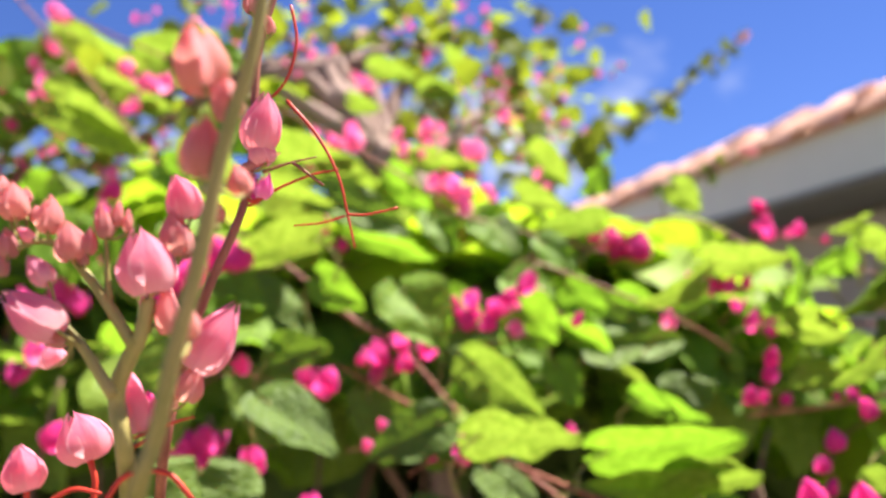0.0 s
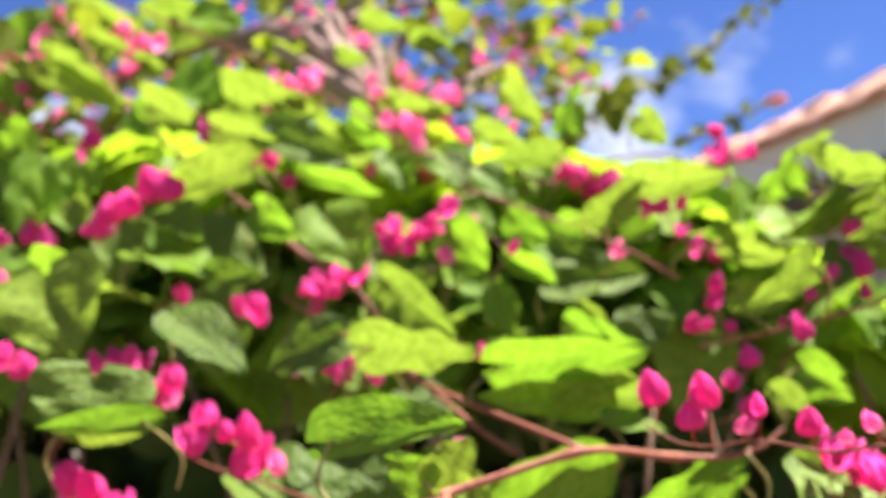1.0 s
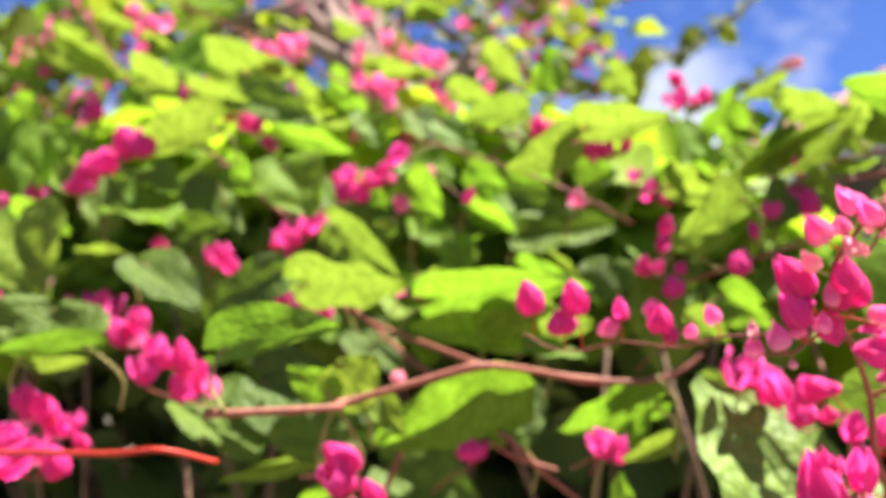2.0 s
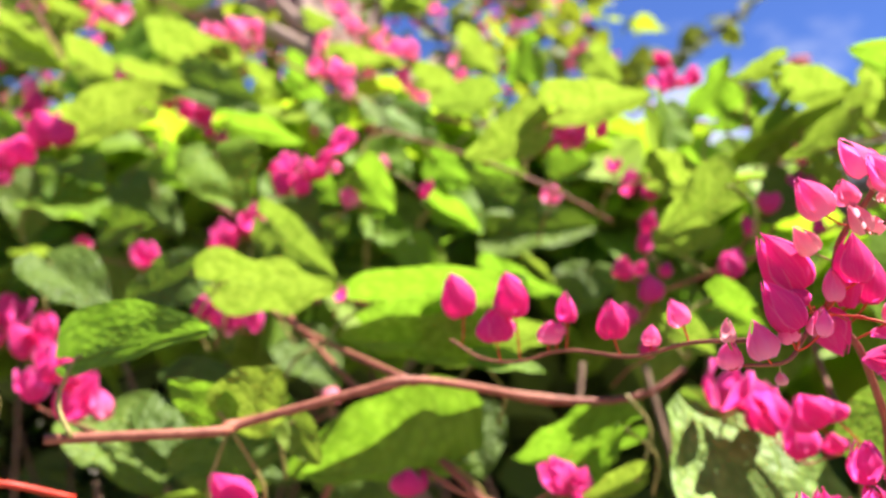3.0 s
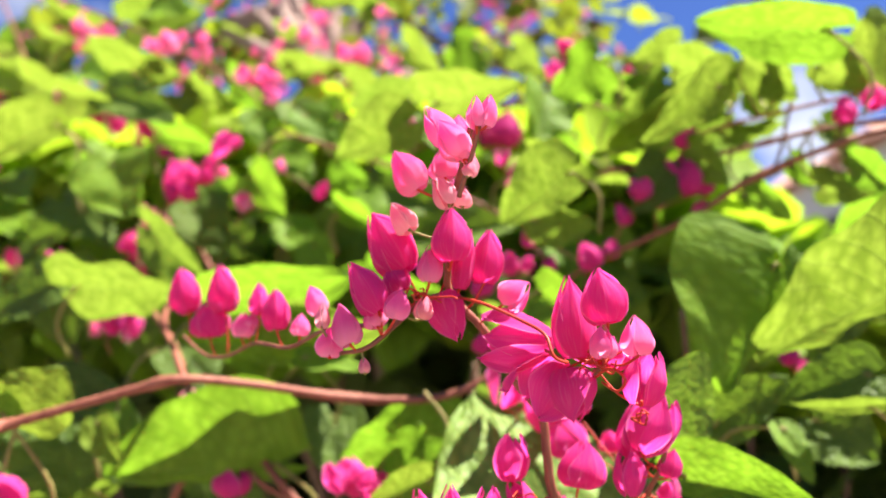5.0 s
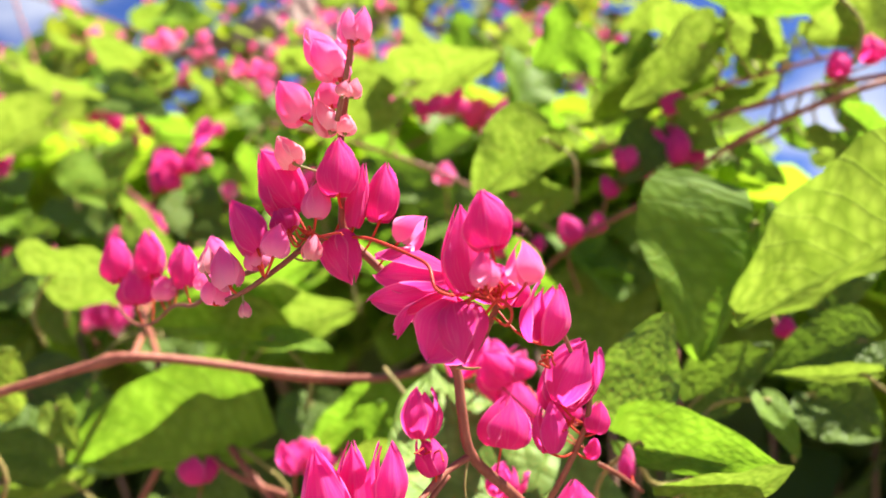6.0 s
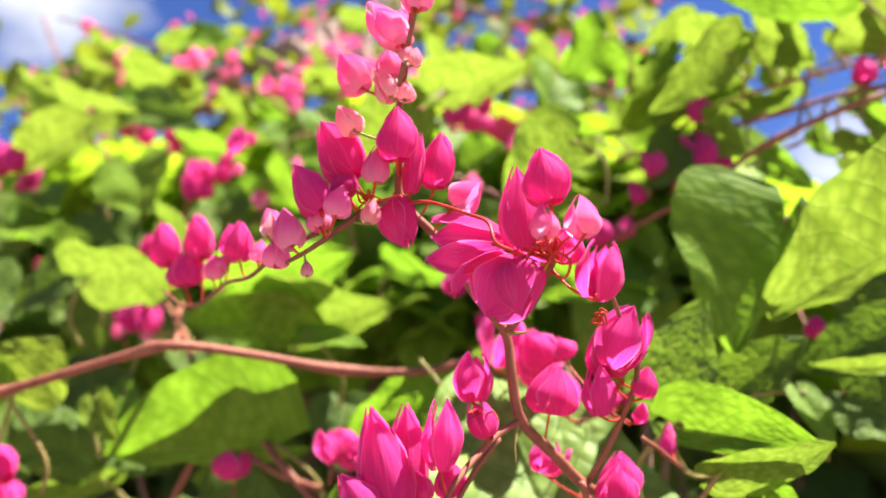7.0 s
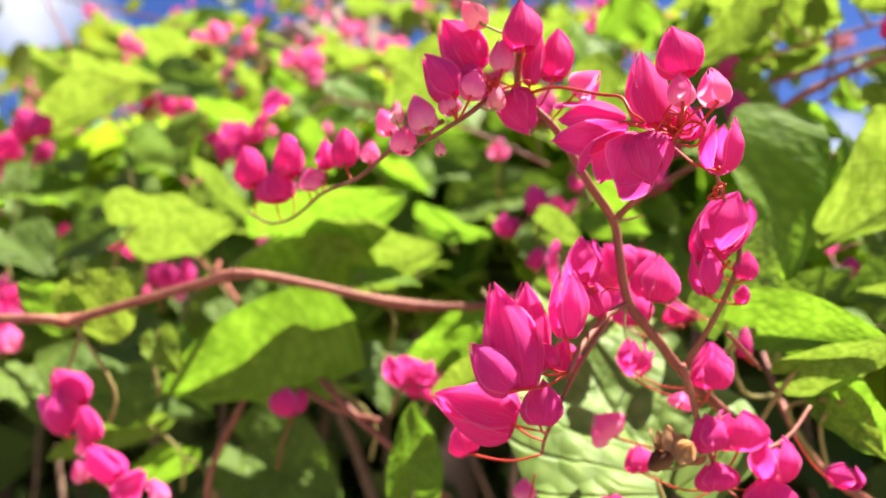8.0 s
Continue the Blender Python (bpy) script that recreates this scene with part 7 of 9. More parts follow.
spray = raceme("small spray of magenta coral vine blossoms among leaves", (-0.1322, 0.7440, 1.5060), (-0.1143, 0.7240, 1.5126), (-0.1034, 0.7240, 1.5029), (-0.0952, 0.7240, 1.4916), (-0.0790, 0.7240, 1.4747), r0=0.0007, r1=0.0005, mat=STEM)
flower(spray, (-0.1091, 0.7251, 1.5147), (-0.1188, 0.7251, 1.5312), 0.0121, "tulip", PINK, 0.5)
flower(spray, (-0.0953, 0.7158, 1.5014), (-0.1037, 0.7158, 1.5200), 0.0145, "bud", PINK, 2.9)
flower(spray, (-0.1128, 0.7303, 1.5004), (-0.1083, 0.7303, 1.5091), 0.0075, "bud", ROSE, 5.3)
flower(spray, (-0.0997, 0.7250, 1.4940), (-0.0927, 0.7250, 1.5107), 0.0156, "tulip", PINK, 1.4)
flower(spray, (-0.0917, 0.7248, 1.5014), (-0.0913, 0.7248, 1.5136), 0.0101, "bud", PINK, 3.8)
flower(spray, (-0.0784, 0.7198, 1.4739), (-0.0770, 0.7198, 1.4883), 0.0104, "heart", PINK, 6.2)
spray = raceme("small spray of magenta coral vine blossoms among leaves", (-0.0301, 0.8040, 1.5659), (-0.0146, 0.7840, 1.5725), (-0.0121, 0.7840, 1.5523), (-0.0210, 0.7840, 1.5322), (-0.0160, 0.7840, 1.4968), r0=0.0007, r1=0.0005, mat=STEM)
flower(spray, (-0.0179, 0.7830, 1.4968), (-0.0140, 0.7830, 1.5125), 0.0123, "bud", ROSE, 2.3)
flower(spray, (-0.0243, 0.7894, 1.4937), (-0.0201, 0.7894, 1.5029), 0.0078, "tulip", ROSE, 4.7)
flower(spray, (-0.0179, 0.7787, 1.5312), (-0.0201, 0.7787, 1.5462), 0.0122, "tulip", ROSE, 0.8)
flower(spray, (-0.0181, 0.7900, 1.5440), (-0.0201, 0.7900, 1.5537), 0.0078, "tulip", ROSE, 3.2)
flower(spray, (-0.0230, 0.7819, 1.5550), (-0.0076, 0.7819, 1.5698), 0.0131, "tulip", ROSE, 5.6)
flower(spray, (-0.0215, 0.7876, 1.5647), (-0.0167, 0.7876, 1.5739), 0.0078, "heart", ROSE, 1.7)
flower(spray, (-0.0102, 0.7761, 1.5711), (-0.0132, 0.7761, 1.5851), 0.0110, "bud", ROSE, 4.1)
spray = raceme("small spray of magenta coral vine blossoms among leaves", (-0.0329, 0.6640, 1.3702), (-0.0185, 0.6440, 1.3783), (-0.0356, 0.6440, 1.3701), (-0.0357, 0.6440, 1.3556), r0=0.0007, r1=0.0005, mat=STEM)
flower(spray, (-0.0374, 0.6399, 1.3555), (-0.0323, 0.6399, 1.3707), 0.0103, "open", PINK, 0.2)
flower(spray, (-0.0359, 0.6492, 1.3646), (-0.0351, 0.6492, 1.3725), 0.0067, "tulip", PINK, 2.6)
flower(spray, (-0.0269, 0.6382, 1.3695), (-0.0385, 0.6382, 1.3872), 0.0127, "open", PINK, 5.0)
flower(spray, (-0.0454, 0.6445, 1.3709), (-0.0478, 0.6445, 1.3802), 0.0076, "heart", PINK, 1.2)
flower(spray, (-0.0121, 0.6382, 1.3778), (-0.0198, 0.6382, 1.3952), 0.0115, "open", PINK, 3.6)
flower(spray, (-0.0285, 0.6484, 1.3820), (-0.0293, 0.6484, 1.3911), 0.0076, "bud", PINK, 5.9)
spray = raceme("small spray of magenta coral vine blossoms among leaves", (-0.1027, 0.6440, 1.3477), (-0.0861, 0.6240, 1.3562), (-0.0746, 0.6240, 1.3482), r0=0.0007, r1=0.0005, mat=STEM)
flower(spray, (-0.0828, 0.6151, 1.3553), (-0.0823, 0.6151, 1.3714), 0.0131, "open", PINK, 2.1)
flower(spray, (-0.0691, 0.6222, 1.3482), (-0.0773, 0.6222, 1.3644), 0.0112, "open", PINK, 4.5)
spray = raceme("small spray of magenta coral vine blossoms among leaves", (-0.0122, 0.5840, 1.2967), (0.0011, 0.5640, 1.3055), (0.0208, 0.5640, 1.3035), r0=0.0007, r1=0.0005, mat=STEM)
flower(spray, (0.0043, 0.5681, 1.3059), (-0.0029, 0.5681, 1.3219), 0.0113, "open", PINK, 0.6)
flower(spray, (0.0252, 0.5585, 1.3036), (0.0204, 0.5585, 1.3199), 0.0113, "open", PINK, 3.0)
spray = raceme("small spray of magenta coral vine blossoms among leaves", (0.0629, 0.5840, 1.3116), (0.0735, 0.5640, 1.3197), (0.0901, 0.5540, 1.3165), r0=0.0007, r1=0.0005, mat=STEM)
flower(spray, (0.0897, 0.5530, 1.3170), (0.0910, 0.5530, 1.3282), 0.0087, "heart", PINK, 5.4)
flower(spray, (0.0709, 0.5638, 1.3204), (0.0757, 0.5638, 1.3290), 0.0071, "open", PINK, 1.5)
spray = raceme("small spray of magenta coral vine blossoms among leaves", (0.2277, 0.6540, 1.3940), (0.2337, 0.6340, 1.4006), (0.2423, 0.6240, 1.3847), (0.2540, 0.6240, 1.3807), (0.2524, 0.6240, 1.3599), (0.2503, 0.6240, 1.3483), (0.2600, 0.6240, 1.3313), (0.2345, 0.6240, 1.3316), r0=0.0007, r1=0.0005, mat=STEM)
flower(spray, (0.2320, 0.6257, 1.4002), (0.2340, 0.6257, 1.4101), 0.0086, "open", PINK, 3.9)
flower(spray, (0.2384, 0.6234, 1.3851), (0.2460, 0.6234, 1.4010), 0.0126, "tulip", PINK, 0.0)
flower(spray, (0.2535, 0.6211, 1.3812), (0.2548, 0.6211, 1.3961), 0.0124, "tulip", PINK, 2.4)
flower(spray, (0.2501, 0.6214, 1.3601), (0.2545, 0.6214, 1.3746), 0.0105, "bud", PINK, 4.8)
flower(spray, (0.2455, 0.6198, 1.3481), (0.2536, 0.6198, 1.3620), 0.0101, "tulip", PINK, 0.9)
flower(spray, (0.2578, 0.6204, 1.3323), (0.2614, 0.6204, 1.3414), 0.0084, "bud", PINK, 3.3)
flower(spray, (0.2324, 0.6220, 1.3330), (0.2367, 0.6220, 1.3466), 0.0123, "heart", PINK, 5.7)
flower(spray, (0.2428, 0.6250, 1.3346), (0.2473, 0.6250, 1.3438), 0.0081, "heart", PINK, 1.8)
spray = raceme("small spray of magenta coral vine blossoms among leaves", (0.3203, 0.6240, 1.3515), (0.3226, 0.6040, 1.3585), (0.3407, 0.6040, 1.3641), r0=0.0007, r1=0.0005, mat=STEM)
flower(spray, (0.3219, 0.6003, 1.3586), (0.3226, 0.6003, 1.3704), 0.0097, "heart", PINK, 4.2)
flower(spray, (0.3393, 0.5979, 1.3634), (0.3405, 0.5979, 1.3831), 0.0145, "heart", PINK, 0.4)
spray = raceme("small spray of magenta coral vine blossoms among leaves", (0.2833, 0.6040, 1.3035), (0.2836, 0.5840, 1.3137), (0.2862, 0.5640, 1.3213), r0=0.0007, r1=0.0005, mat=STEM)
flower(spray, (0.2911, 0.5659, 1.3229), (0.2851, 0.5659, 1.3365), 0.0115, "heart", PINK, 2.8)
spray = raceme("small spray of magenta coral vine blossoms among leaves", (0.2387, 0.5440, 1.2983), (0.2422, 0.5240, 1.3057), (0.2309, 0.5190, 1.2935), r0=0.0007, r1=0.0005, mat=STEM)
flower(spray, (0.2298, 0.5174, 1.2949), (0.2322, 0.5174, 1.3055), 0.0104, "tulip", PINK, 5.2)
flower(spray, (0.2442, 0.5235, 1.3070), (0.2419, 0.5235, 1.3205), 0.0112, "heart", PINK, 1.3)
spray = raceme("small spray of magenta coral vine blossoms among leaves", (0.2658, 0.4940, 1.2447), (0.2671, 0.4740, 1.2533), (0.2761, 0.4740, 1.2538), (0.2817, 0.4690, 1.2459), (0.2913, 0.4640, 1.2348), (0.3035, 0.4640, 1.2374), r0=0.0007, r1=0.0005, mat=STEM)
flower(spray, (0.2630, 0.4676, 1.2559), (0.2698, 0.4676, 1.2729), 0.0170, "open", PINK, 3.7)
flower(spray, (0.2775, 0.4770, 1.2525), (0.2857, 0.4770, 1.2652), 0.0122, "tulip", ROSE, 6.1)
flower(spray, (0.2758, 0.4714, 1.2555), (0.2766, 0.4714, 1.2693), 0.0140, "heart", PINK, 2.2)
flower(spray, (0.2800, 0.4798, 1.2472), (0.2778, 0.4798, 1.2568), 0.0090, "tulip", PINK, 4.6)
flower(spray, (0.2846, 0.4611, 1.2465), (0.2766, 0.4611, 1.2636), 0.0151, "tulip", PINK, 0.7)
flower(spray, (0.2795, 0.4730, 1.2527), (0.2817, 0.4730, 1.2633), 0.0101, "bud", ROSE, 3.1)
flower(spray, (0.2907, 0.4531, 1.2375), (0.2876, 0.4531, 1.2531), 0.0137, "heart", PINK, 5.5)
flower(spray, (0.3041, 0.4630, 1.2383), (0.3034, 0.4630, 1.2462), 0.0082, "heart", PINK, 1.6)
flower(spray, (0.3093, 0.4690, 1.2396), (0.3102, 0.4690, 1.2440), 0.0044, "tulip", PINK, 4.0)
spray = raceme("small spray of magenta coral vine blossoms among leaves", (0.1901, 0.5040, 1.2107), (0.1947, 0.4840, 1.2209), (0.2051, 0.4840, 1.2180), r0=0.0007, r1=0.0005, mat=STEM)
flower(spray, (0.1994, 0.4817, 1.2217), (0.1923, 0.4817, 1.2367), 0.0134, "tulip", PINK, 0.1)
flower(spray, (0.2065, 0.4798, 1.2188), (0.2040, 0.4798, 1.2314), 0.0110, "open", PINK, 2.5)
spray = raceme("small spray of magenta coral vine blossoms among leaves", (0.2640, 0.6840, 1.4772), (0.2695, 0.6640, 1.4822), (0.2746, 0.6640, 1.4655), r0=0.0007, r1=0.0005, mat=STEM)
flower(spray, (0.2707, 0.6582, 1.4653), (0.2771, 0.6582, 1.4811), 0.0123, "heart", PINK, 4.9)
flower(spray, (0.2743, 0.6601, 1.4819), (0.2660, 0.6601, 1.4923), 0.0093, "heart", PINK, 1.0)
spray = raceme("small spray of magenta coral vine blossoms among leaves", (0.1495, 0.7740, 1.4705), (0.1597, 0.7540, 1.4781), (0.1723, 0.7540, 1.4757), r0=0.0007, r1=0.0005, mat=STEM)
flower(spray, (0.1624, 0.7568, 1.4790), (0.1589, 0.7568, 1.5001), 0.0160, "heart", PINK, 3.4)
flower(spray, (0.1773, 0.7470, 1.4744), (0.1696, 0.7470, 1.4908), 0.0120, "heart", PINK, 5.8)
spray = raceme("small spray of magenta coral vine blossoms among leaves", (0.1792, 0.7040, 1.3725), (0.1839, 0.6840, 1.3834), (0.1917, 0.6640, 1.3911), r0=0.0007, r1=0.0005, mat=STEM)
flower(spray, (0.1900, 0.6605, 1.3921), (0.1936, 0.6605, 1.4074), 0.0126, "bud", ROSE, 2.0)
spray = raceme("small spray of magenta coral vine blossoms among leaves", (-0.2991, 0.6440, 1.3694), (-0.2760, 0.6240, 1.3778), (-0.2877, 0.6240, 1.3641), r0=0.0007, r1=0.0005, mat=STEM)
flower(spray, (-0.2710, 0.6200, 1.3770), (-0.2756, 0.6200, 1.3990), 0.0157, "tulip", ROSE, 4.4)
flower(spray, (-0.2886, 0.6190, 1.3653), (-0.2819, 0.6190, 1.3805), 0.0154, "open", PINK, 0.5)
spray = raceme("small spray of magenta coral vine blossoms among leaves", (-0.2643, 0.6040, 1.3125), (-0.2420, 0.5840, 1.3216), (-0.2279, 0.5840, 1.3142), r0=0.0007, r1=0.0005, mat=STEM)
flower(spray, (-0.2421, 0.5732, 1.3231), (-0.2301, 0.5732, 1.3399), 0.0176, "heart", PINK, 2.9)
flower(spray, (-0.2236, 0.5808, 1.3153), (-0.2282, 0.5808, 1.3349), 0.0160, "heart", PINK, 5.3)
spray = raceme("small spray of magenta coral vine blossoms among leaves", (-0.2019, 0.5740, 1.2558), (-0.1850, 0.5540, 1.2681), (-0.1652, 0.5340, 1.2777), r0=0.0007, r1=0.0005, mat=STEM)
flower(spray, (-0.1600, 0.5272, 1.2792), (-0.1620, 0.5272, 1.2899), 0.0100, "bud", ROSE, 1.4)
spray = raceme("small spray of magenta coral vine blossoms among leaves", (-0.3791, 0.8240, 1.6454), (-0.3605, 0.8040, 1.6525), (-0.3683, 0.8040, 1.6372), (-0.3569, 0.8040, 1.6189), r0=0.0007, r1=0.0005, mat=STEM)
flower(spray, (-0.3615, 0.7993, 1.6371), (-0.3681, 0.7993, 1.6520), 0.0135, "open", ROSE, 3.8)
flower(spray, (-0.3664, 0.8088, 1.6504), (-0.3680, 0.8088, 1.6586), 0.0073, "bud", ROSE, 6.2)
flower(spray, (-0.3612, 0.7957, 1.6507), (-0.3559, 0.7957, 1.6682), 0.0137, "open", ROSE, 2.3)
flower(spray, (-0.3557, 0.8044, 1.6445), (-0.3577, 0.8044, 1.6551), 0.0094, "heart", ROSE, 4.7)
flower(spray, (-0.3568, 0.8029, 1.6209), (-0.3568, 0.8029, 1.6358), 0.0149, "heart", ROSE, 0.8)
flower(spray, (-0.3692, 0.8082, 1.6274), (-0.3663, 0.8082, 1.6381), 0.0097, "tulip", ROSE, 3.2)
spray = raceme("small spray of magenta coral vine blossoms among leaves", (-0.4214, 0.9240, 1.7669), (-0.4015, 0.9040, 1.7744), (-0.3697, 0.9040, 1.7468), (-0.3579, 0.8840, 1.7073), (-0.3052, 0.8640, 1.6887), (-0.2636, 0.8640, 1.6704), (-0.2813, 0.8640, 1.6706), (-0.2990, 0.8640, 1.6653), r0=0.0007, r1=0.0005, mat=STEM)
flower(spray, (-0.3709, 0.9036, 1.7467), (-0.3696, 0.9036, 1.7687), 0.0174, "bud", ROSE, 5.6)
flower(spray, (-0.3833, 0.9074, 1.7429), (-0.3833, 0.9074, 1.7550), 0.0107, "tulip", ROSE, 1.7)
flower(spray, (-0.3613, 0.8872, 1.7120), (-0.3589, 0.8872, 1.7313), 0.0182, "bud", ROSE, 4.1)
flower(spray, (-0.3724, 0.8830, 1.7063), (-0.3709, 0.8830, 1.7202), 0.0124, "bud", ROSE, 0.2)
flower(spray, (-0.3914, 0.8985, 1.7722), (-0.4022, 0.8985, 1.7940), 0.0186, "tulip", ROSE, 2.6)
flower(spray, (-0.3896, 0.9118, 1.7770), (-0.3910, 0.9118, 1.7899), 0.0115, "bud", ROSE, 5.0)
flower(spray, (-0.2991, 0.8604, 1.6889), (-0.3059, 0.8604, 1.7100), 0.0178, "tulip", ROSE, 1.2)
flower(spray, (-0.2993, 0.8644, 1.6758), (-0.2973, 0.8644, 1.6898), 0.0121, "bud", ROSE, 3.6)
flower(spray, (-0.2811, 0.8545, 1.6687), (-0.2777, 0.8545, 1.6919), 0.0191, "heart", ROSE, 6.0)
flower(spray, (-0.2689, 0.8718, 1.6817), (-0.2694, 0.8718, 1.6958), 0.0121, "heart", ROSE, 2.1)
flower(spray, (-0.2631, 0.8622, 1.6698), (-0.2632, 0.8622, 1.6905), 0.0157, "open", ROSE, 4.5)
flower(spray, (-0.2942, 0.8588, 1.6660), (-0.2985, 0.8588, 1.6833), 0.0148, "bud", ROSE, 0.6)
spray = raceme("small spray of magenta coral vine blossoms among leaves", (-0.1517, 1.0040, 1.7204), (-0.1362, 0.9840, 1.7308), (-0.1019, 0.9840, 1.7287), (-0.0957, 0.9840, 1.7009), (-0.0816, 0.9840, 1.7153), (-0.0612, 0.9840, 1.7095), r0=0.0007, r1=0.0005, mat=STEM)
flower(spray, (-0.0710, 0.9879, 1.7182), (-0.0847, 0.9879, 1.7430), 0.0167, "bud", ROSE, 5.4)
flower(spray, (-0.0498, 0.9807, 1.7090), (-0.0639, 0.9807, 1.7320), 0.0152, "tulip", ROSE, 3.9)
flower(spray, (-0.0958, 0.9879, 1.7168), (-0.0980, 0.9879, 1.7303), 0.0110, "tulip", ROSE, 2.4)
spray = raceme("small spray of magenta coral vine blossoms among leaves", (0.0492, 0.8440, 1.5655), (0.0587, 0.8240, 1.5749), (0.0576, 0.8240, 1.5511), (0.0588, 0.8140, 1.5349), (0.0668, 0.8140, 1.5257), (0.0669, 0.8040, 1.4918), (0.0287, 0.8040, 1.4932), r0=0.0007, r1=0.0005, mat=STEM)
flower(spray, (0.0660, 0.8175, 1.5751), (0.0568, 0.8175, 1.5962), 0.0152, "tulip", ROSE, 0.9)
flower(spray, (0.0479, 0.8299, 1.5888), (0.0500, 0.8299, 1.5988), 0.0082, "heart", ROSE, 3.3)
flower(spray, (0.0488, 0.8157, 1.5508), (0.0604, 0.8157, 1.5690), 0.0147, "bud", ROSE, 5.7)
flower(spray, (0.0709, 0.8134, 1.5273), (0.0651, 0.8134, 1.5498), 0.0184, "tulip", ROSE, 1.8)
flower(spray, (0.0536, 0.8148, 1.5359), (0.0614, 0.8148, 1.5506), 0.0113, "heart", ROSE, 4.2)
flower(spray, (0.0708, 0.8029, 1.4915), (0.0653, 0.8029, 1.5139), 0.0154, "tulip", ROSE, 0.4)
flower(spray, (0.0682, 0.8039, 1.5048), (0.0690, 0.8039, 1.5145), 0.0079, "heart", ROSE, 2.8)
flower(spray, (0.0414, 0.7995, 1.4929), (0.0206, 0.7995, 1.5142), 0.0169, "tulip", ROSE, 5.2)
spray = raceme("small spray of magenta coral vine blossoms among leaves", (0.1703, 0.8140, 1.4648), (0.1765, 0.7940, 1.4756), (0.1921, 0.7940, 1.4653), (0.2055, 0.7840, 1.4631), r0=0.0007, r1=0.0005, mat=STEM)
flower(spray, (0.1696, 0.7846, 1.4757), (0.1793, 0.7846, 1.4989), 0.0185, "open", PINK, 1.3)
flower(spray, (0.1791, 0.7901, 1.4891), (0.1831, 0.7901, 1.5017), 0.0107, "heart", PINK, 3.7)
flower(spray, (0.1830, 0.7879, 1.4655), (0.1977, 0.7879, 1.4920), 0.0204, "tulip", PINK, 6.1)
flower(spray, (0.2070, 0.7928, 1.4690), (0.2083, 0.7928, 1.4814), 0.0105, "bud", ROSE, 2.2)
flower(spray, (0.2000, 0.7739, 1.4640), (0.2071, 0.7739, 1.4931), 0.0260, "heart", PINK, 4.6)
flower(spray, (0.1893, 0.7860, 1.4706), (0.1878, 0.7860, 1.4915), 0.0176, "bud", ROSE, 0.7)
spray = raceme("small spray of magenta coral vine blossoms among leaves", (-0.0098, 0.9240, 1.6446), (0.0021, 0.9040, 1.6543), (0.0070, 0.9040, 1.6199), r0=0.0007, r1=0.0005, mat=STEM)
flower(spray, (0.0210, 0.8992, 1.6201), (0.0031, 0.8992, 1.6359), 0.0128, "tulip", ROSE, 3.1)
spray = raceme("small spray of magenta coral vine blossoms among leaves", (-0.4337, 0.9740, 1.7722), (-0.4134, 0.9540, 1.7809), (-0.4029, 0.9540, 1.7551), (-0.3793, 0.9540, 1.7222), (-0.3618, 0.9440, 1.6873), (-0.3501, 0.9540, 1.7381), r0=0.0007, r1=0.0005, mat=STEM)
flower(spray, (-0.4090, 0.9497, 1.7813), (-0.4128, 0.9497, 1.7951), 0.0132, "bud", ROSE, 1.6)
flower(spray, (-0.4199, 0.9556, 1.7921), (-0.4177, 0.9556, 1.8009), 0.0080, "bud", ROSE, 4.0)
flower(spray, (-0.3947, 0.9451, 1.7531), (-0.4010, 0.9451, 1.7688), 0.0134, "bud", ROSE, 0.1)
flower(spray, (-0.3824, 0.9506, 1.7232), (-0.3769, 0.9506, 1.7393), 0.0128, "bud", ROSE, 2.5)
flower(spray, (-0.3782, 0.9524, 1.7340), (-0.3811, 0.9524, 1.7441), 0.0088, "heart", ROSE, 4.9)
flower(spray, (-0.3694, 0.9411, 1.6882), (-0.3582, 0.9411, 1.7046), 0.0153, "heart", ROSE, 1.0)
flower(spray, (-0.3541, 0.9431, 1.6773), (-0.3526, 0.9431, 1.6881), 0.0094, "heart", ROSE, 3.4)
flower(spray, (-0.3469, 0.9506, 1.7376), (-0.3497, 0.9506, 1.7519), 0.0121, "bud", ROSE, 5.8)
flower(spray, (-0.3474, 0.9590, 1.7329), (-0.3443, 0.9590, 1.7402), 0.0065, "heart", ROSE, 2.0)
spray = raceme("small spray of magenta coral vine blossoms among leaves", (-0.4345, 0.9240, 1.7295), (-0.4047, 0.9040, 1.7345), (-0.3843, 0.9040, 1.7205), (-0.4188, 0.9040, 1.7161), r0=0.0007, r1=0.0005, mat=STEM)
flower(spray, (-0.3914, 0.9018, 1.7340), (-0.4084, 0.9018, 1.7536), 0.0137, "tulip", ROSE, 4.4)
flower(spray, (-0.3789, 0.8959, 1.7173), (-0.3788, 0.8959, 1.7343), 0.0132, "tulip", ROSE, 0.5)
flower(spray, (-0.3714, 0.9031, 1.7225), (-0.3748, 0.9031, 1.7310), 0.0071, "tulip", ROSE, 2.9)
flower(spray, (-0.4175, 0.9062, 1.7172), (-0.4231, 0.9062, 1.7338), 0.0135, "tulip", ROSE, 5.3)
spray = raceme("small spray of magenta coral vine blossoms among leaves", (-0.0806, 0.7640, 1.5772), (-0.0606, 0.7440, 1.5798), (-0.0656, 0.7440, 1.5650), (-0.0709, 0.7340, 1.5498), (-0.0776, 0.7340, 1.5425), r0=0.0007, r1=0.0005, mat=STEM)
flower(spray, (-0.0543, 0.7377, 1.5767), (-0.0588, 0.7377, 1.5925), 0.0113, "tulip", ROSE, 1.4)
flower(spray, (-0.0605, 0.7514, 1.5751), (-0.0590, 0.7514, 1.5836), 0.0071, "bud", ROSE, 3.8)
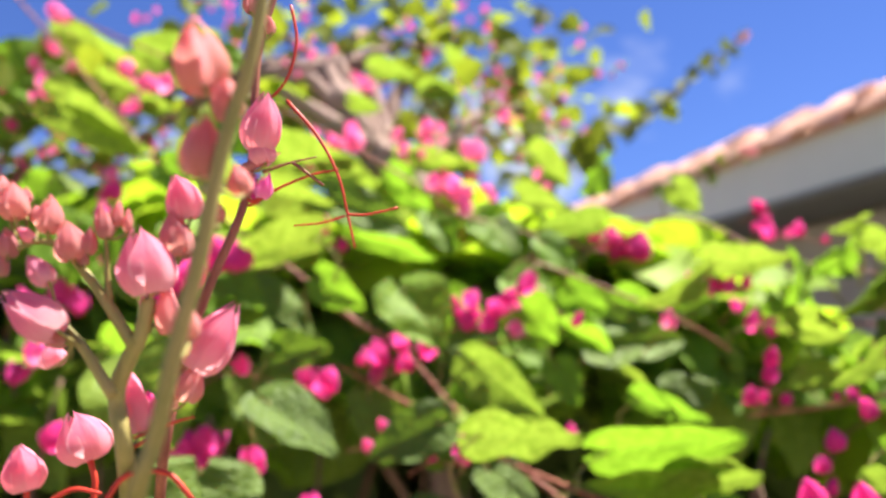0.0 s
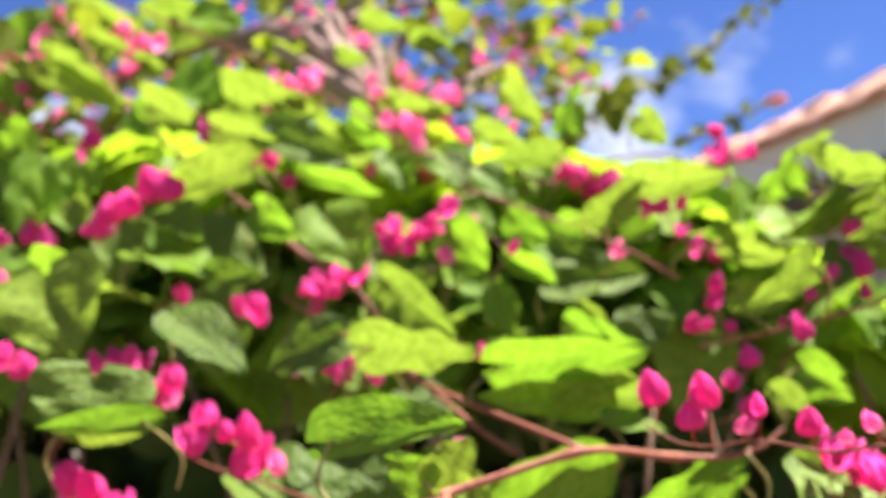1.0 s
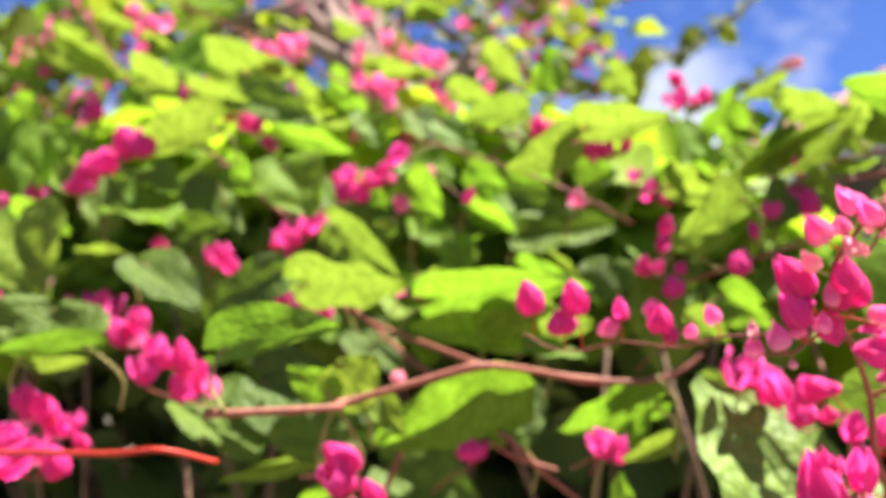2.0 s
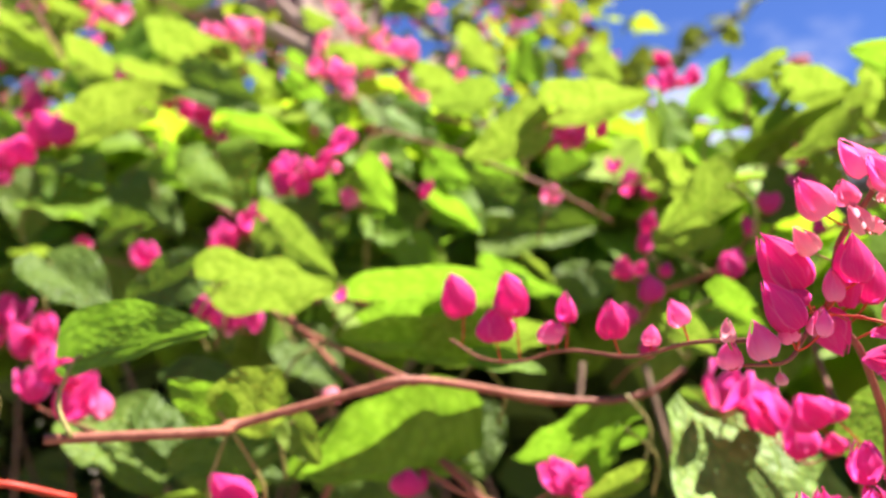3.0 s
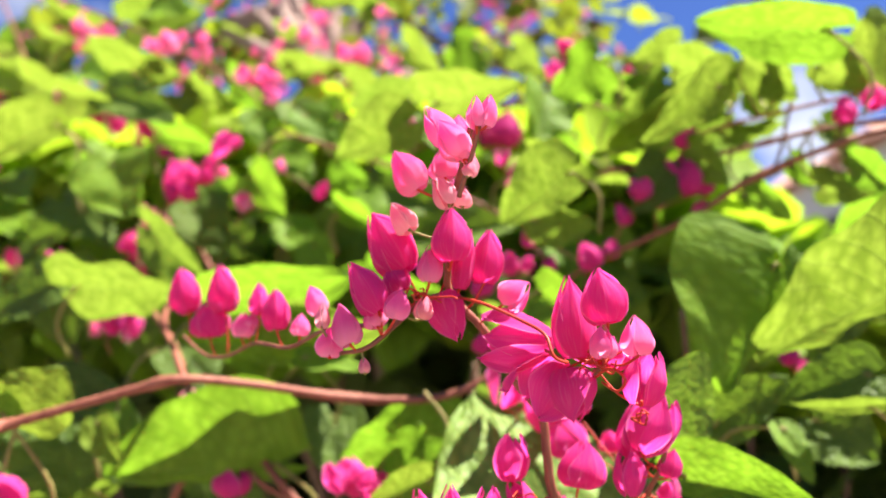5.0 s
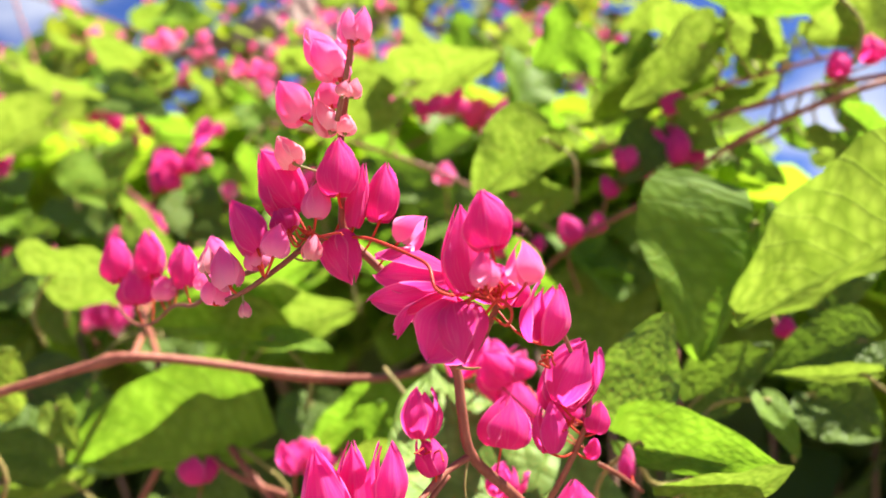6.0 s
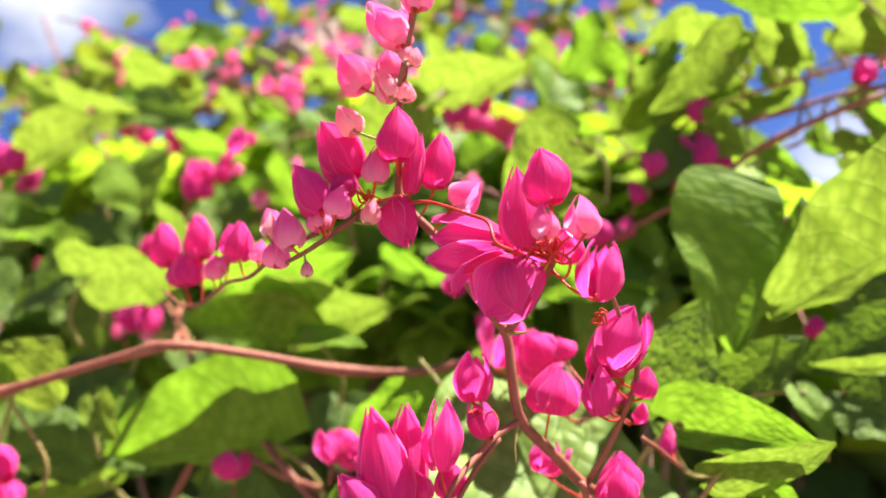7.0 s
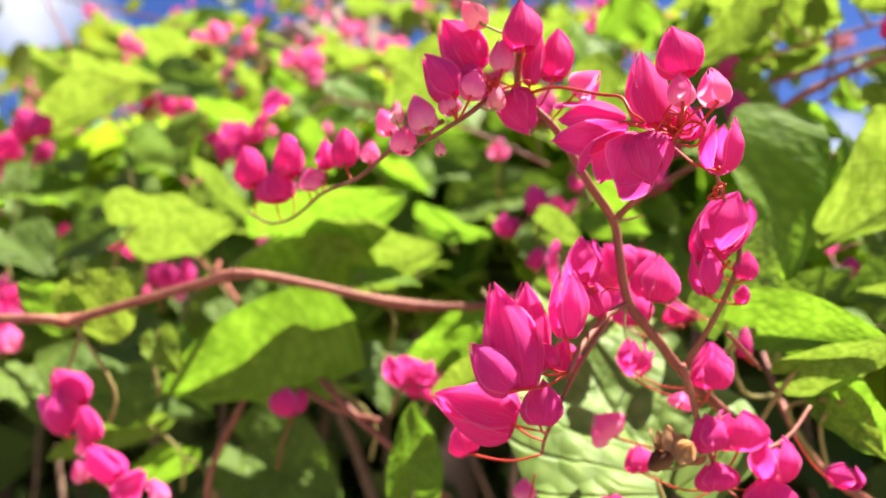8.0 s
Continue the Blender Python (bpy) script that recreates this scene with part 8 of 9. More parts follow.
flower(spray, (-0.0684, 0.7437, 1.5670), (-0.0650, 0.7437, 1.5791), 0.0094, "heart", ROSE, 6.2)
flower(spray, (-0.0724, 0.7439, 1.5743), (-0.0751, 0.7439, 1.5808), 0.0051, "heart", ROSE, 2.3)
flower(spray, (-0.0653, 0.7286, 1.5475), (-0.0693, 0.7286, 1.5597), 0.0083, "tulip", ROSE, 4.7)
flower(spray, (-0.0798, 0.7361, 1.5439), (-0.0787, 0.7361, 1.5541), 0.0071, "bud", ROSE, 0.8)
spray = raceme("small spray of magenta coral vine blossoms among leaves", (-0.0334, 0.8240, 1.5891), (-0.0150, 0.8040, 1.5930), (0.0105, 0.8040, 1.5990), (0.0229, 0.8040, 1.5858), (0.0385, 0.8040, 1.5923), r0=0.0007, r1=0.0005, mat=STEM)
flower(spray, (-0.0220, 0.8029, 1.5941), (-0.0123, 0.8029, 1.6080), 0.0102, "bud", ROSE, 3.2)
flower(spray, (0.0142, 0.7987, 1.5965), (0.0118, 0.7987, 1.6155), 0.0120, "tulip", ROSE, 1.7)
flower(spray, (0.0123, 0.8069, 1.5861), (0.0134, 0.8069, 1.5953), 0.0075, "tulip", ROSE, 0.2)
flower(spray, (0.0270, 0.8097, 1.5920), (0.0273, 0.8097, 1.6001), 0.0066, "tulip", ROSE, 5.0)
spray = raceme("small spray of magenta coral vine blossoms among leaves", (-0.1602, 0.9840, 1.7359), (-0.1431, 0.9640, 1.7448), (-0.1262, 0.9640, 1.7270), (-0.1155, 0.9640, 1.7567), (-0.0952, 0.9640, 1.7392), (-0.0749, 0.9640, 1.7293), r0=0.0007, r1=0.0005, mat=STEM)
flower(spray, (-0.0947, 0.9696, 1.7584), (-0.0962, 0.9696, 1.7685), 0.0082, "bud", ROSE, 3.6)
flower(spray, (-0.1199, 0.9688, 1.7736), (-0.1221, 0.9688, 1.7817), 0.0066, "bud", ROSE, 2.1)
flower(spray, (-0.0705, 0.9704, 1.7232), (-0.0708, 0.9704, 1.7339), 0.0087, "tulip", ROSE, 0.6)
flower(spray, (-0.1524, 0.9672, 1.7440), (-0.1529, 0.9672, 1.7515), 0.0062, "tulip", ROSE, 5.4)
flower(spray, (-0.1382, 0.9702, 1.7284), (-0.1382, 0.9702, 1.7374), 0.0074, "bud", ROSE, 3.9)
spray = raceme("small spray of magenta coral vine blossoms among leaves", (0.0165, 0.8240, 1.5426), (0.0279, 0.8040, 1.5511), (0.0298, 0.8040, 1.5277), (0.0317, 0.7940, 1.4952), (0.0347, 0.8040, 1.5130), (0.0508, 0.8040, 1.5712), r0=0.0007, r1=0.0005, mat=STEM)
flower(spray, (0.0224, 0.8000, 1.5524), (0.0305, 0.8000, 1.5649), 0.0119, "bud", ROSE, 0.0)
flower(spray, (0.0333, 0.8007, 1.5268), (0.0283, 0.8007, 1.5481), 0.0132, "bud", PINK, 2.4)
flower(spray, (0.0334, 0.8089, 1.5222), (0.0377, 0.8089, 1.5337), 0.0096, "tulip", PINK, 4.8)
flower(spray, (0.0470, 0.7969, 1.5127), (0.0273, 0.7969, 1.5275), 0.0104, "bud", ROSE, 0.9)
flower(spray, (0.0351, 0.7881, 1.4944), (0.0302, 0.7881, 1.5091), 0.0109, "bud", ROSE, 3.3)
flower(spray, (0.0327, 0.7994, 1.4894), (0.0342, 0.7994, 1.4986), 0.0076, "bud", ROSE, 5.7)
flower(spray, (0.0565, 0.7996, 1.5698), (0.0498, 0.7996, 1.5878), 0.0126, "open", ROSE, 1.8)

# the pale spray that stands nearest at the start
spray = raceme("pale coral-pink buds in a branching spray on olive stalks", (-0.1153, 0.3000, 1.2274), (-0.0650, 0.2000, 1.3030), (-0.0440, 0.1500, 1.3350), (-0.0390, 0.1430, 1.3450), (-0.0360, 0.1400, 1.3550), (-0.0320, 0.1380, 1.3690), (-0.0290, 0.1370, 1.3830), (-0.0250, 0.1360, 1.3960), (-0.0230, 0.1360, 1.4080), (-0.0230, 0.1370, 1.4180), r0=0.0014, r1=0.0009, mat=STEM_GREEN)
flower(spray, (-0.0319, 0.1390, 1.3922), (-0.0340, 0.1390, 1.4034), 0.0073, "bud", CORAL, 1.3)
flower(spray, (-0.0281, 0.1390, 1.3876), (-0.0303, 0.1390, 1.3951), 0.0047, "bud", CORAL, 3.7)
flower(spray, (-0.0329, 0.1400, 1.3801), (-0.0321, 0.1400, 1.3894), 0.0059, "bud", CORAL, 6.1)
flower(spray, (-0.0288, 0.1500, 1.3798), (-0.0303, 0.1500, 1.3847), 0.0034, "bud", CORAL, 2.2)
flower(spray, (-0.0327, 0.1500, 1.3756), (-0.0345, 0.1500, 1.3800), 0.0032, "bud", CORAL, 4.6)
flower(spray, (-0.0364, 0.1500, 1.3584), (-0.0371, 0.1500, 1.3638), 0.0032, "bud", CORAL, 0.7)
spray = raceme("branching spray of pale pink buds on dark stalks", (-0.1084, 0.3300, 1.2125), (-0.0739, 0.2400, 1.3003), (-0.0560, 0.1820, 1.3368), (-0.0565, 0.1770, 1.3505), (-0.0537, 0.1740, 1.3567), (-0.0509, 0.1720, 1.3611), (-0.0494, 0.1710, 1.3672), r0=0.0018, r1=0.0013, mat=STEM_GREEN)
branch(spray, (-0.0520, 0.1720, 1.3592), (-0.0573, 0.1720, 1.3674), (-0.0619, 0.1720, 1.3735), (-0.0660, 0.1720, 1.3776), r0=0.0012, r1=0.0006, mat=STEM_GREEN, name="side_stem")
branch(spray, (-0.0553, 0.1720, 1.3509), (-0.0602, 0.1720, 1.3585), (-0.0636, 0.1720, 1.3625), (-0.0654, 0.1720, 1.3641), r0=0.0011, r1=0.0006, mat=STEM_GREEN, name="side_stem")
branch(spray, (-0.0563, 0.1720, 1.3659), (-0.0570, 0.1720, 1.3723), (-0.0574, 0.1720, 1.3779), r0=0.0006, r1=0.0004, mat=STEM_GREEN, name="side_stem")
branch(spray, (-0.0521, 0.1730, 1.3600), (-0.0479, 0.1730, 1.3633), (-0.0463, 0.1730, 1.3608), r0=0.0005, r1=0.0004, mat=STEM_GREEN, name="side_stem")
branch(spray, (-0.0656, 0.1710, 1.3774), (-0.0694, 0.1710, 1.3777), (-0.0737, 0.1710, 1.3757), r0=0.0006, r1=0.0004, mat=STEM_GREEN, name="side_stem")
branch(spray, (-0.0583, 0.1780, 1.3327), (-0.0556, 0.1780, 1.3366), (-0.0522, 0.1780, 1.3376), (-0.0473, 0.1780, 1.3371), (-0.0428, 0.1780, 1.3321), r0=0.0008, r1=0.0007, mat=TENDRIL, name="tendril")
branch(spray, (-0.0710, 0.1850, 1.3323), (-0.0666, 0.1850, 1.3345), (-0.0617, 0.1850, 1.3336), r0=0.0007, r1=0.0005, mat=TENDRIL, name="tendril")
branch(spray, (-0.0535, 0.1780, 1.3419), (-0.0475, 0.1780, 1.3456), (-0.0431, 0.1780, 1.3468), r0=0.0005, r1=0.0003, mat=TENDRIL, name="tendril")
branch(spray, (-0.0657, 0.1900, 1.3392), (-0.0647, 0.1900, 1.3355), (-0.0649, 0.1900, 1.3315), r0=0.0006, r1=0.0006, mat=TENDRIL, name="side_stem")
branch(spray, (-0.0772, 0.1900, 1.3340), (-0.0772, 0.1900, 1.3309), r0=0.0006, r1=0.0006, mat=TENDRIL, name="side_stem")
flower(spray, (-0.0487, 0.1700, 1.3677), (-0.0514, 0.1700, 1.3795), 0.0091, "heart", BUD, 5.5)
flower(spray, (-0.0437, 0.1750, 1.3818), (-0.0468, 0.1750, 1.3901), 0.0063, "heart", BUD, 1.7)
flower(spray, (-0.0453, 0.1740, 1.3746), (-0.0467, 0.1740, 1.3836), 0.0056, "bud", CORAL, 4.1)
flower(spray, (-0.0462, 0.1720, 1.3610), (-0.0466, 0.1720, 1.3700), 0.0044, "bud", CORAL, 0.2)
flower(spray, (-0.0666, 0.1700, 1.3790), (-0.0665, 0.1700, 1.3859), 0.0046, "bud", CORAL, 2.6)
flower(spray, (-0.0623, 0.1700, 1.3740), (-0.0636, 0.1700, 1.3812), 0.0049, "bud", CORAL, 5.0)
flower(spray, (-0.0723, 0.1700, 1.3816), (-0.0734, 0.1700, 1.3885), 0.0047, "bud", CORAL, 1.1)
flower(spray, (-0.0756, 0.1720, 1.3858), (-0.0762, 0.1720, 1.3903), 0.0033, "bud", CORAL, 3.5)
flower(spray, (-0.0736, 0.1710, 1.3750), (-0.0744, 0.1710, 1.3805), 0.0037, "bud", CORAL, 5.9)
flower(spray, (-0.0571, 0.1710, 1.3780), (-0.0581, 0.1710, 1.3844), 0.0028, "bud", CORAL, 2.0)
flower(spray, (-0.0558, 0.1720, 1.3801), (-0.0554, 0.1720, 1.3854), 0.0020, "bud", CORAL, 4.4)
flower(spray, (-0.0537, 0.1720, 1.3791), (-0.0538, 0.1720, 1.3835), 0.0020, "bud", CORAL, 0.5)
flower(spray, (-0.0601, 0.1710, 1.3751), (-0.0597, 0.1710, 1.3802), 0.0029, "bud", CORAL, 2.9)
flower(spray, (-0.0747, 0.1710, 1.3717), (-0.0756, 0.1710, 1.3772), 0.0028, "bud", CORAL, 5.3)
flower(spray, (-0.0690, 0.1700, 1.3778), (-0.0720, 0.1700, 1.3802), 0.0020, "bud", BUD, 1.5)
flower(spray, (-0.0655, 0.1690, 1.3700), (-0.0695, 0.1690, 1.3750), 0.0041, "bud", BUD, 3.9)
flower(spray, (-0.0631, 0.1680, 1.3616), (-0.0728, 0.1680, 1.3686), 0.0075, "heart", BUD, 6.3)
flower(spray, (-0.0626, 0.1700, 1.3600), (-0.0690, 0.1700, 1.3622), 0.0029, "bud", CORAL, 2.4)
flower(spray, (-0.0690, 0.1800, 1.3564), (-0.0699, 0.1800, 1.3609), 0.0044, "bud", BUD, 4.8)
flower(spray, (-0.0539, 0.1820, 1.3443), (-0.0569, 0.1820, 1.3559), 0.0061, "heart", BUD, 0.9)
flower(spray, (-0.0509, 0.1820, 1.3459), (-0.0527, 0.1820, 1.3518), 0.0030, "bud", ROSE, 3.3)
flower(spray, (-0.0655, 0.1900, 1.3392), (-0.0696, 0.1900, 1.3482), 0.0094, "heart", BUD, 5.7)
flower(spray, (-0.0772, 0.1900, 1.3340), (-0.0792, 0.1900, 1.3425), 0.0081, "heart", BUD, 1.8)
flower(spray, (-0.0605, 0.1710, 1.3733), (-0.0614, 0.1710, 1.3763), 0.0018, "bud", CORAL, 4.2)
flower(spray, (-0.0645, 0.1710, 1.3764), (-0.0652, 0.1710, 1.3789), 0.0016, "bud", CORAL, 0.3)
flower(spray, (-0.0697, 0.1730, 1.3815), (-0.0705, 0.1730, 1.3849), 0.0023, "bud", CORAL, 2.7)
flower(spray, (-0.0727, 0.1740, 1.3854), (-0.0725, 0.1740, 1.3885), 0.0021, "bud", CORAL, 5.1)
spray = raceme("thin spray of pink buds with orange tendrils", (-0.1006, 0.3500, 1.2016), (-0.0709, 0.2500, 1.2984), (-0.0530, 0.1920, 1.3350), (-0.0490, 0.1880, 1.3530), (-0.0440, 0.1870, 1.3690), (-0.0370, 0.1870, 1.3860), (-0.0350, 0.1870, 1.3980), (-0.0340, 0.1870, 1.4180), (-0.0300, 0.1880, 1.4350), (-0.0280, 0.1900, 1.4510), r0=0.0011, r1=0.0007, mat=STEM)
branch(spray, (-0.0273, 0.1870, 1.4287), (-0.0262, 0.1870, 1.4213), (-0.0277, 0.1870, 1.4141), (-0.0304, 0.1870, 1.4099), (-0.0334, 0.1870, 1.4080), r0=0.0005, r1=0.0004, mat=TENDRIL, name="tendril")
branch(spray, (-0.0282, 0.1870, 1.4083), (-0.0224, 0.1870, 1.4011), (-0.0182, 0.1870, 1.3926), (-0.0164, 0.1870, 1.3845), (-0.0151, 0.1870, 1.3777), r0=0.00055, r1=0.0003, mat=TENDRIL, name="tendril")
branch(spray, (-0.0165, 0.1860, 1.3843), (-0.0125, 0.1860, 1.3842), (-0.0064, 0.1860, 1.3854), r0=0.0004, r1=0.0003, mat=TENDRIL, name="tendril")
branch(spray, (-0.0168, 0.1870, 1.3843), (-0.0214, 0.1870, 1.3830), (-0.0269, 0.1870, 1.3826), r0=0.0004, r1=0.0002, mat=TENDRIL, name="tendril")
branch(spray, (-0.0357, 0.1870, 1.3867), (-0.0302, 0.1870, 1.3900), (-0.0235, 0.1870, 1.3927), (-0.0180, 0.1870, 1.3937), r0=0.0005, r1=0.0003, mat=TENDRIL, name="tendril")
branch(spray, (-0.0330, 0.1870, 1.3936), (-0.0280, 0.1870, 1.3952), (-0.0224, 0.1870, 1.3964), r0=0.0005, r1=0.0002, mat=STEM, name="tendril")
branch(spray, (-0.0271, 0.1870, 1.3954), (-0.0241, 0.1870, 1.3930), (-0.0211, 0.1870, 1.3906), r0=0.0005, r1=0.0004, mat=STEM, name="tendril")
flower(spray, (-0.0336, 0.1850, 1.3973), (-0.0319, 0.1850, 1.4094), 0.0074, "heart", BUD, 3.5)
flower(spray, (-0.0323, 0.1860, 1.3948), (-0.0339, 0.1860, 1.4014), 0.0053, "bud", BUD, 5.9)
flower(spray, (-0.0329, 0.1850, 1.3877), (-0.0314, 0.1850, 1.3931), 0.0029, "bud", ROSE, 2.0)
flower(spray, (-0.0373, 0.1860, 1.3938), (-0.0292, 0.1860, 1.3972), 0.0019, "bud", CORAL, 4.4)
flower(spray, (-0.0445, 0.1820, 1.3551), (-0.0369, 0.1820, 1.3672), 0.0096, "heart", BUD, 0.5)
flower(spray, (-0.0462, 0.1830, 1.3494), (-0.0439, 0.1830, 1.3569), 0.0051, "bud", CORAL, 2.9)
flower(spray, (-0.0354, 0.1870, 1.4272), (-0.0360, 0.1870, 1.4326), 0.0029, "bud", CORAL, 5.3)
flower(spray, (-0.0313, 0.1870, 1.4226), (-0.0325, 0.1870, 1.4276), 0.0022, "bud", CORAL, 1.5)

# pink buds just below it
spray = raceme("small spray of pink buds on a red stalk", (-0.0730, 0.3000, 1.2338), (-0.0330, 0.2200, 1.2850), (-0.0230, 0.1950, 1.3050), (-0.0240, 0.1920, 1.3120), r0=0.0009, r1=0.0006, mat=STEM)
flower(spray, (-0.0255, 0.1900, 1.3148), (-0.0270, 0.1900, 1.3272), 0.0092, "heart", BUD, 5.4)
flower(spray, (-0.0306, 0.1920, 1.3114), (-0.0315, 0.1920, 1.3192), 0.0081, "heart", BUD, 1.5)
flower(spray, (-0.0225, 0.1920, 1.3104), (-0.0234, 0.1920, 1.3148), 0.0055, "bud", BUD, 3.9)

# thin stalks low in the hedge
plant = shoot("pinkish brown bare stalk", (0.1124, 0.5200, 1.2542), (0.1320, 0.5100, 1.2416), (0.1502, 0.5000, 1.2276), (0.1639, 0.5000, 1.2142), (0.1826, 0.5000, 1.1984), (0.2005, 0.5100, 1.1771), r0=0.0018, r1=0.0016, mat=STEM)
plant = shoot("pale brown bare stalk", (0.0840, 0.5400, 1.2476), (0.0808, 0.5300, 1.2268), (0.0732, 0.5250, 1.2076), (0.0675, 0.5250, 1.1916), (0.0638, 0.5300, 1.1649), r0=0.0018, r1=0.0016, mat=STEM)
plant = shoot("red stalk low on the hedge", (-0.1616, 0.4000, 1.2322), (-0.1048, 0.3850, 1.2368), (-0.0587, 0.3800, 1.2374), (-0.0176, 0.3800, 1.2364), (0.0064, 0.3800, 1.2375), (0.0228, 0.4000, 1.2301), r0=0.0014, r1=0.0012, mat=TENDRIL)
plant = shoot("bare vine stem among dark leaves", (0.1733, 0.5000, 1.2137), (0.1518, 0.5000, 1.2206), (0.1380, 0.5000, 1.2286), (0.1280, 0.5100, 1.2340), r0=0.0014, r1=0.0012, mat=STEM)
plant = shoot("brown stalk beneath a leaf", (0.1099, 0.4900, 1.2652), (0.0864, 0.5200, 1.2788), (0.0482, 0.5550, 1.3091), (0.0311, 0.5800, 1.3226), r0=0.0016, r1=0.0014, mat=STEM)


# ---- the tree behind the hedge ----
TRUNK = [(0.0074, 0.9800, 1.5250), (-0.0298, 0.9700, 1.6061), (-0.0613, 0.9600, 1.6492), (-0.0901, 0.9600, 1.6986), (-0.1046, 0.9800, 1.7455)]
SPRIG = [(0.1992, 1.3000, 1.6901), (0.3133, 1.3800, 1.7648), (0.3907, 1.4000, 1.8092), (0.4662, 1.4200, 1.8575), (0.5349, 1.4400, 1.9165), (0.6092, 1.4500, 1.9732)]
SPRIG_LOW = [(0.3669, 1.2000, 1.6358), (0.4153, 1.2000, 1.6530), (0.4558, 1.2000, 1.6708), (0.4863, 1.2000, 1.6826)]
CLUMPS = [(-0.4332, 1.0000, 1.6627), (-0.4798, 1.0000, 1.6431), (-0.3651, 1.0000, 1.6463), (-0.3119, 1.1000, 1.7426), (-0.1422, 1.1500, 1.7792), (-0.0277, 1.2000, 1.8737), (0.1033, 1.2500, 1.8539), (0.1786, 1.2500, 1.7846), (-0.2396, 1.2000, 1.8621), (0.1476, 1.3000, 1.7481), (-0.0920, 1.1000, 1.6879), (0.0362, 1.2000, 1.7653)]
FORKS = [(-0.0992, 0.9500, 1.6919), (-0.0771, 0.9700, 1.7123), (-0.0490, 0.9900, 1.7114), (-0.1169, 0.9300, 1.6721), (-0.0238, 1.0000, 1.7068)]


def round_leaf(seed=4):
    return leaf_shape(1.0, 0.95, 8, 0.10, seed, 6, 3, 0.8)


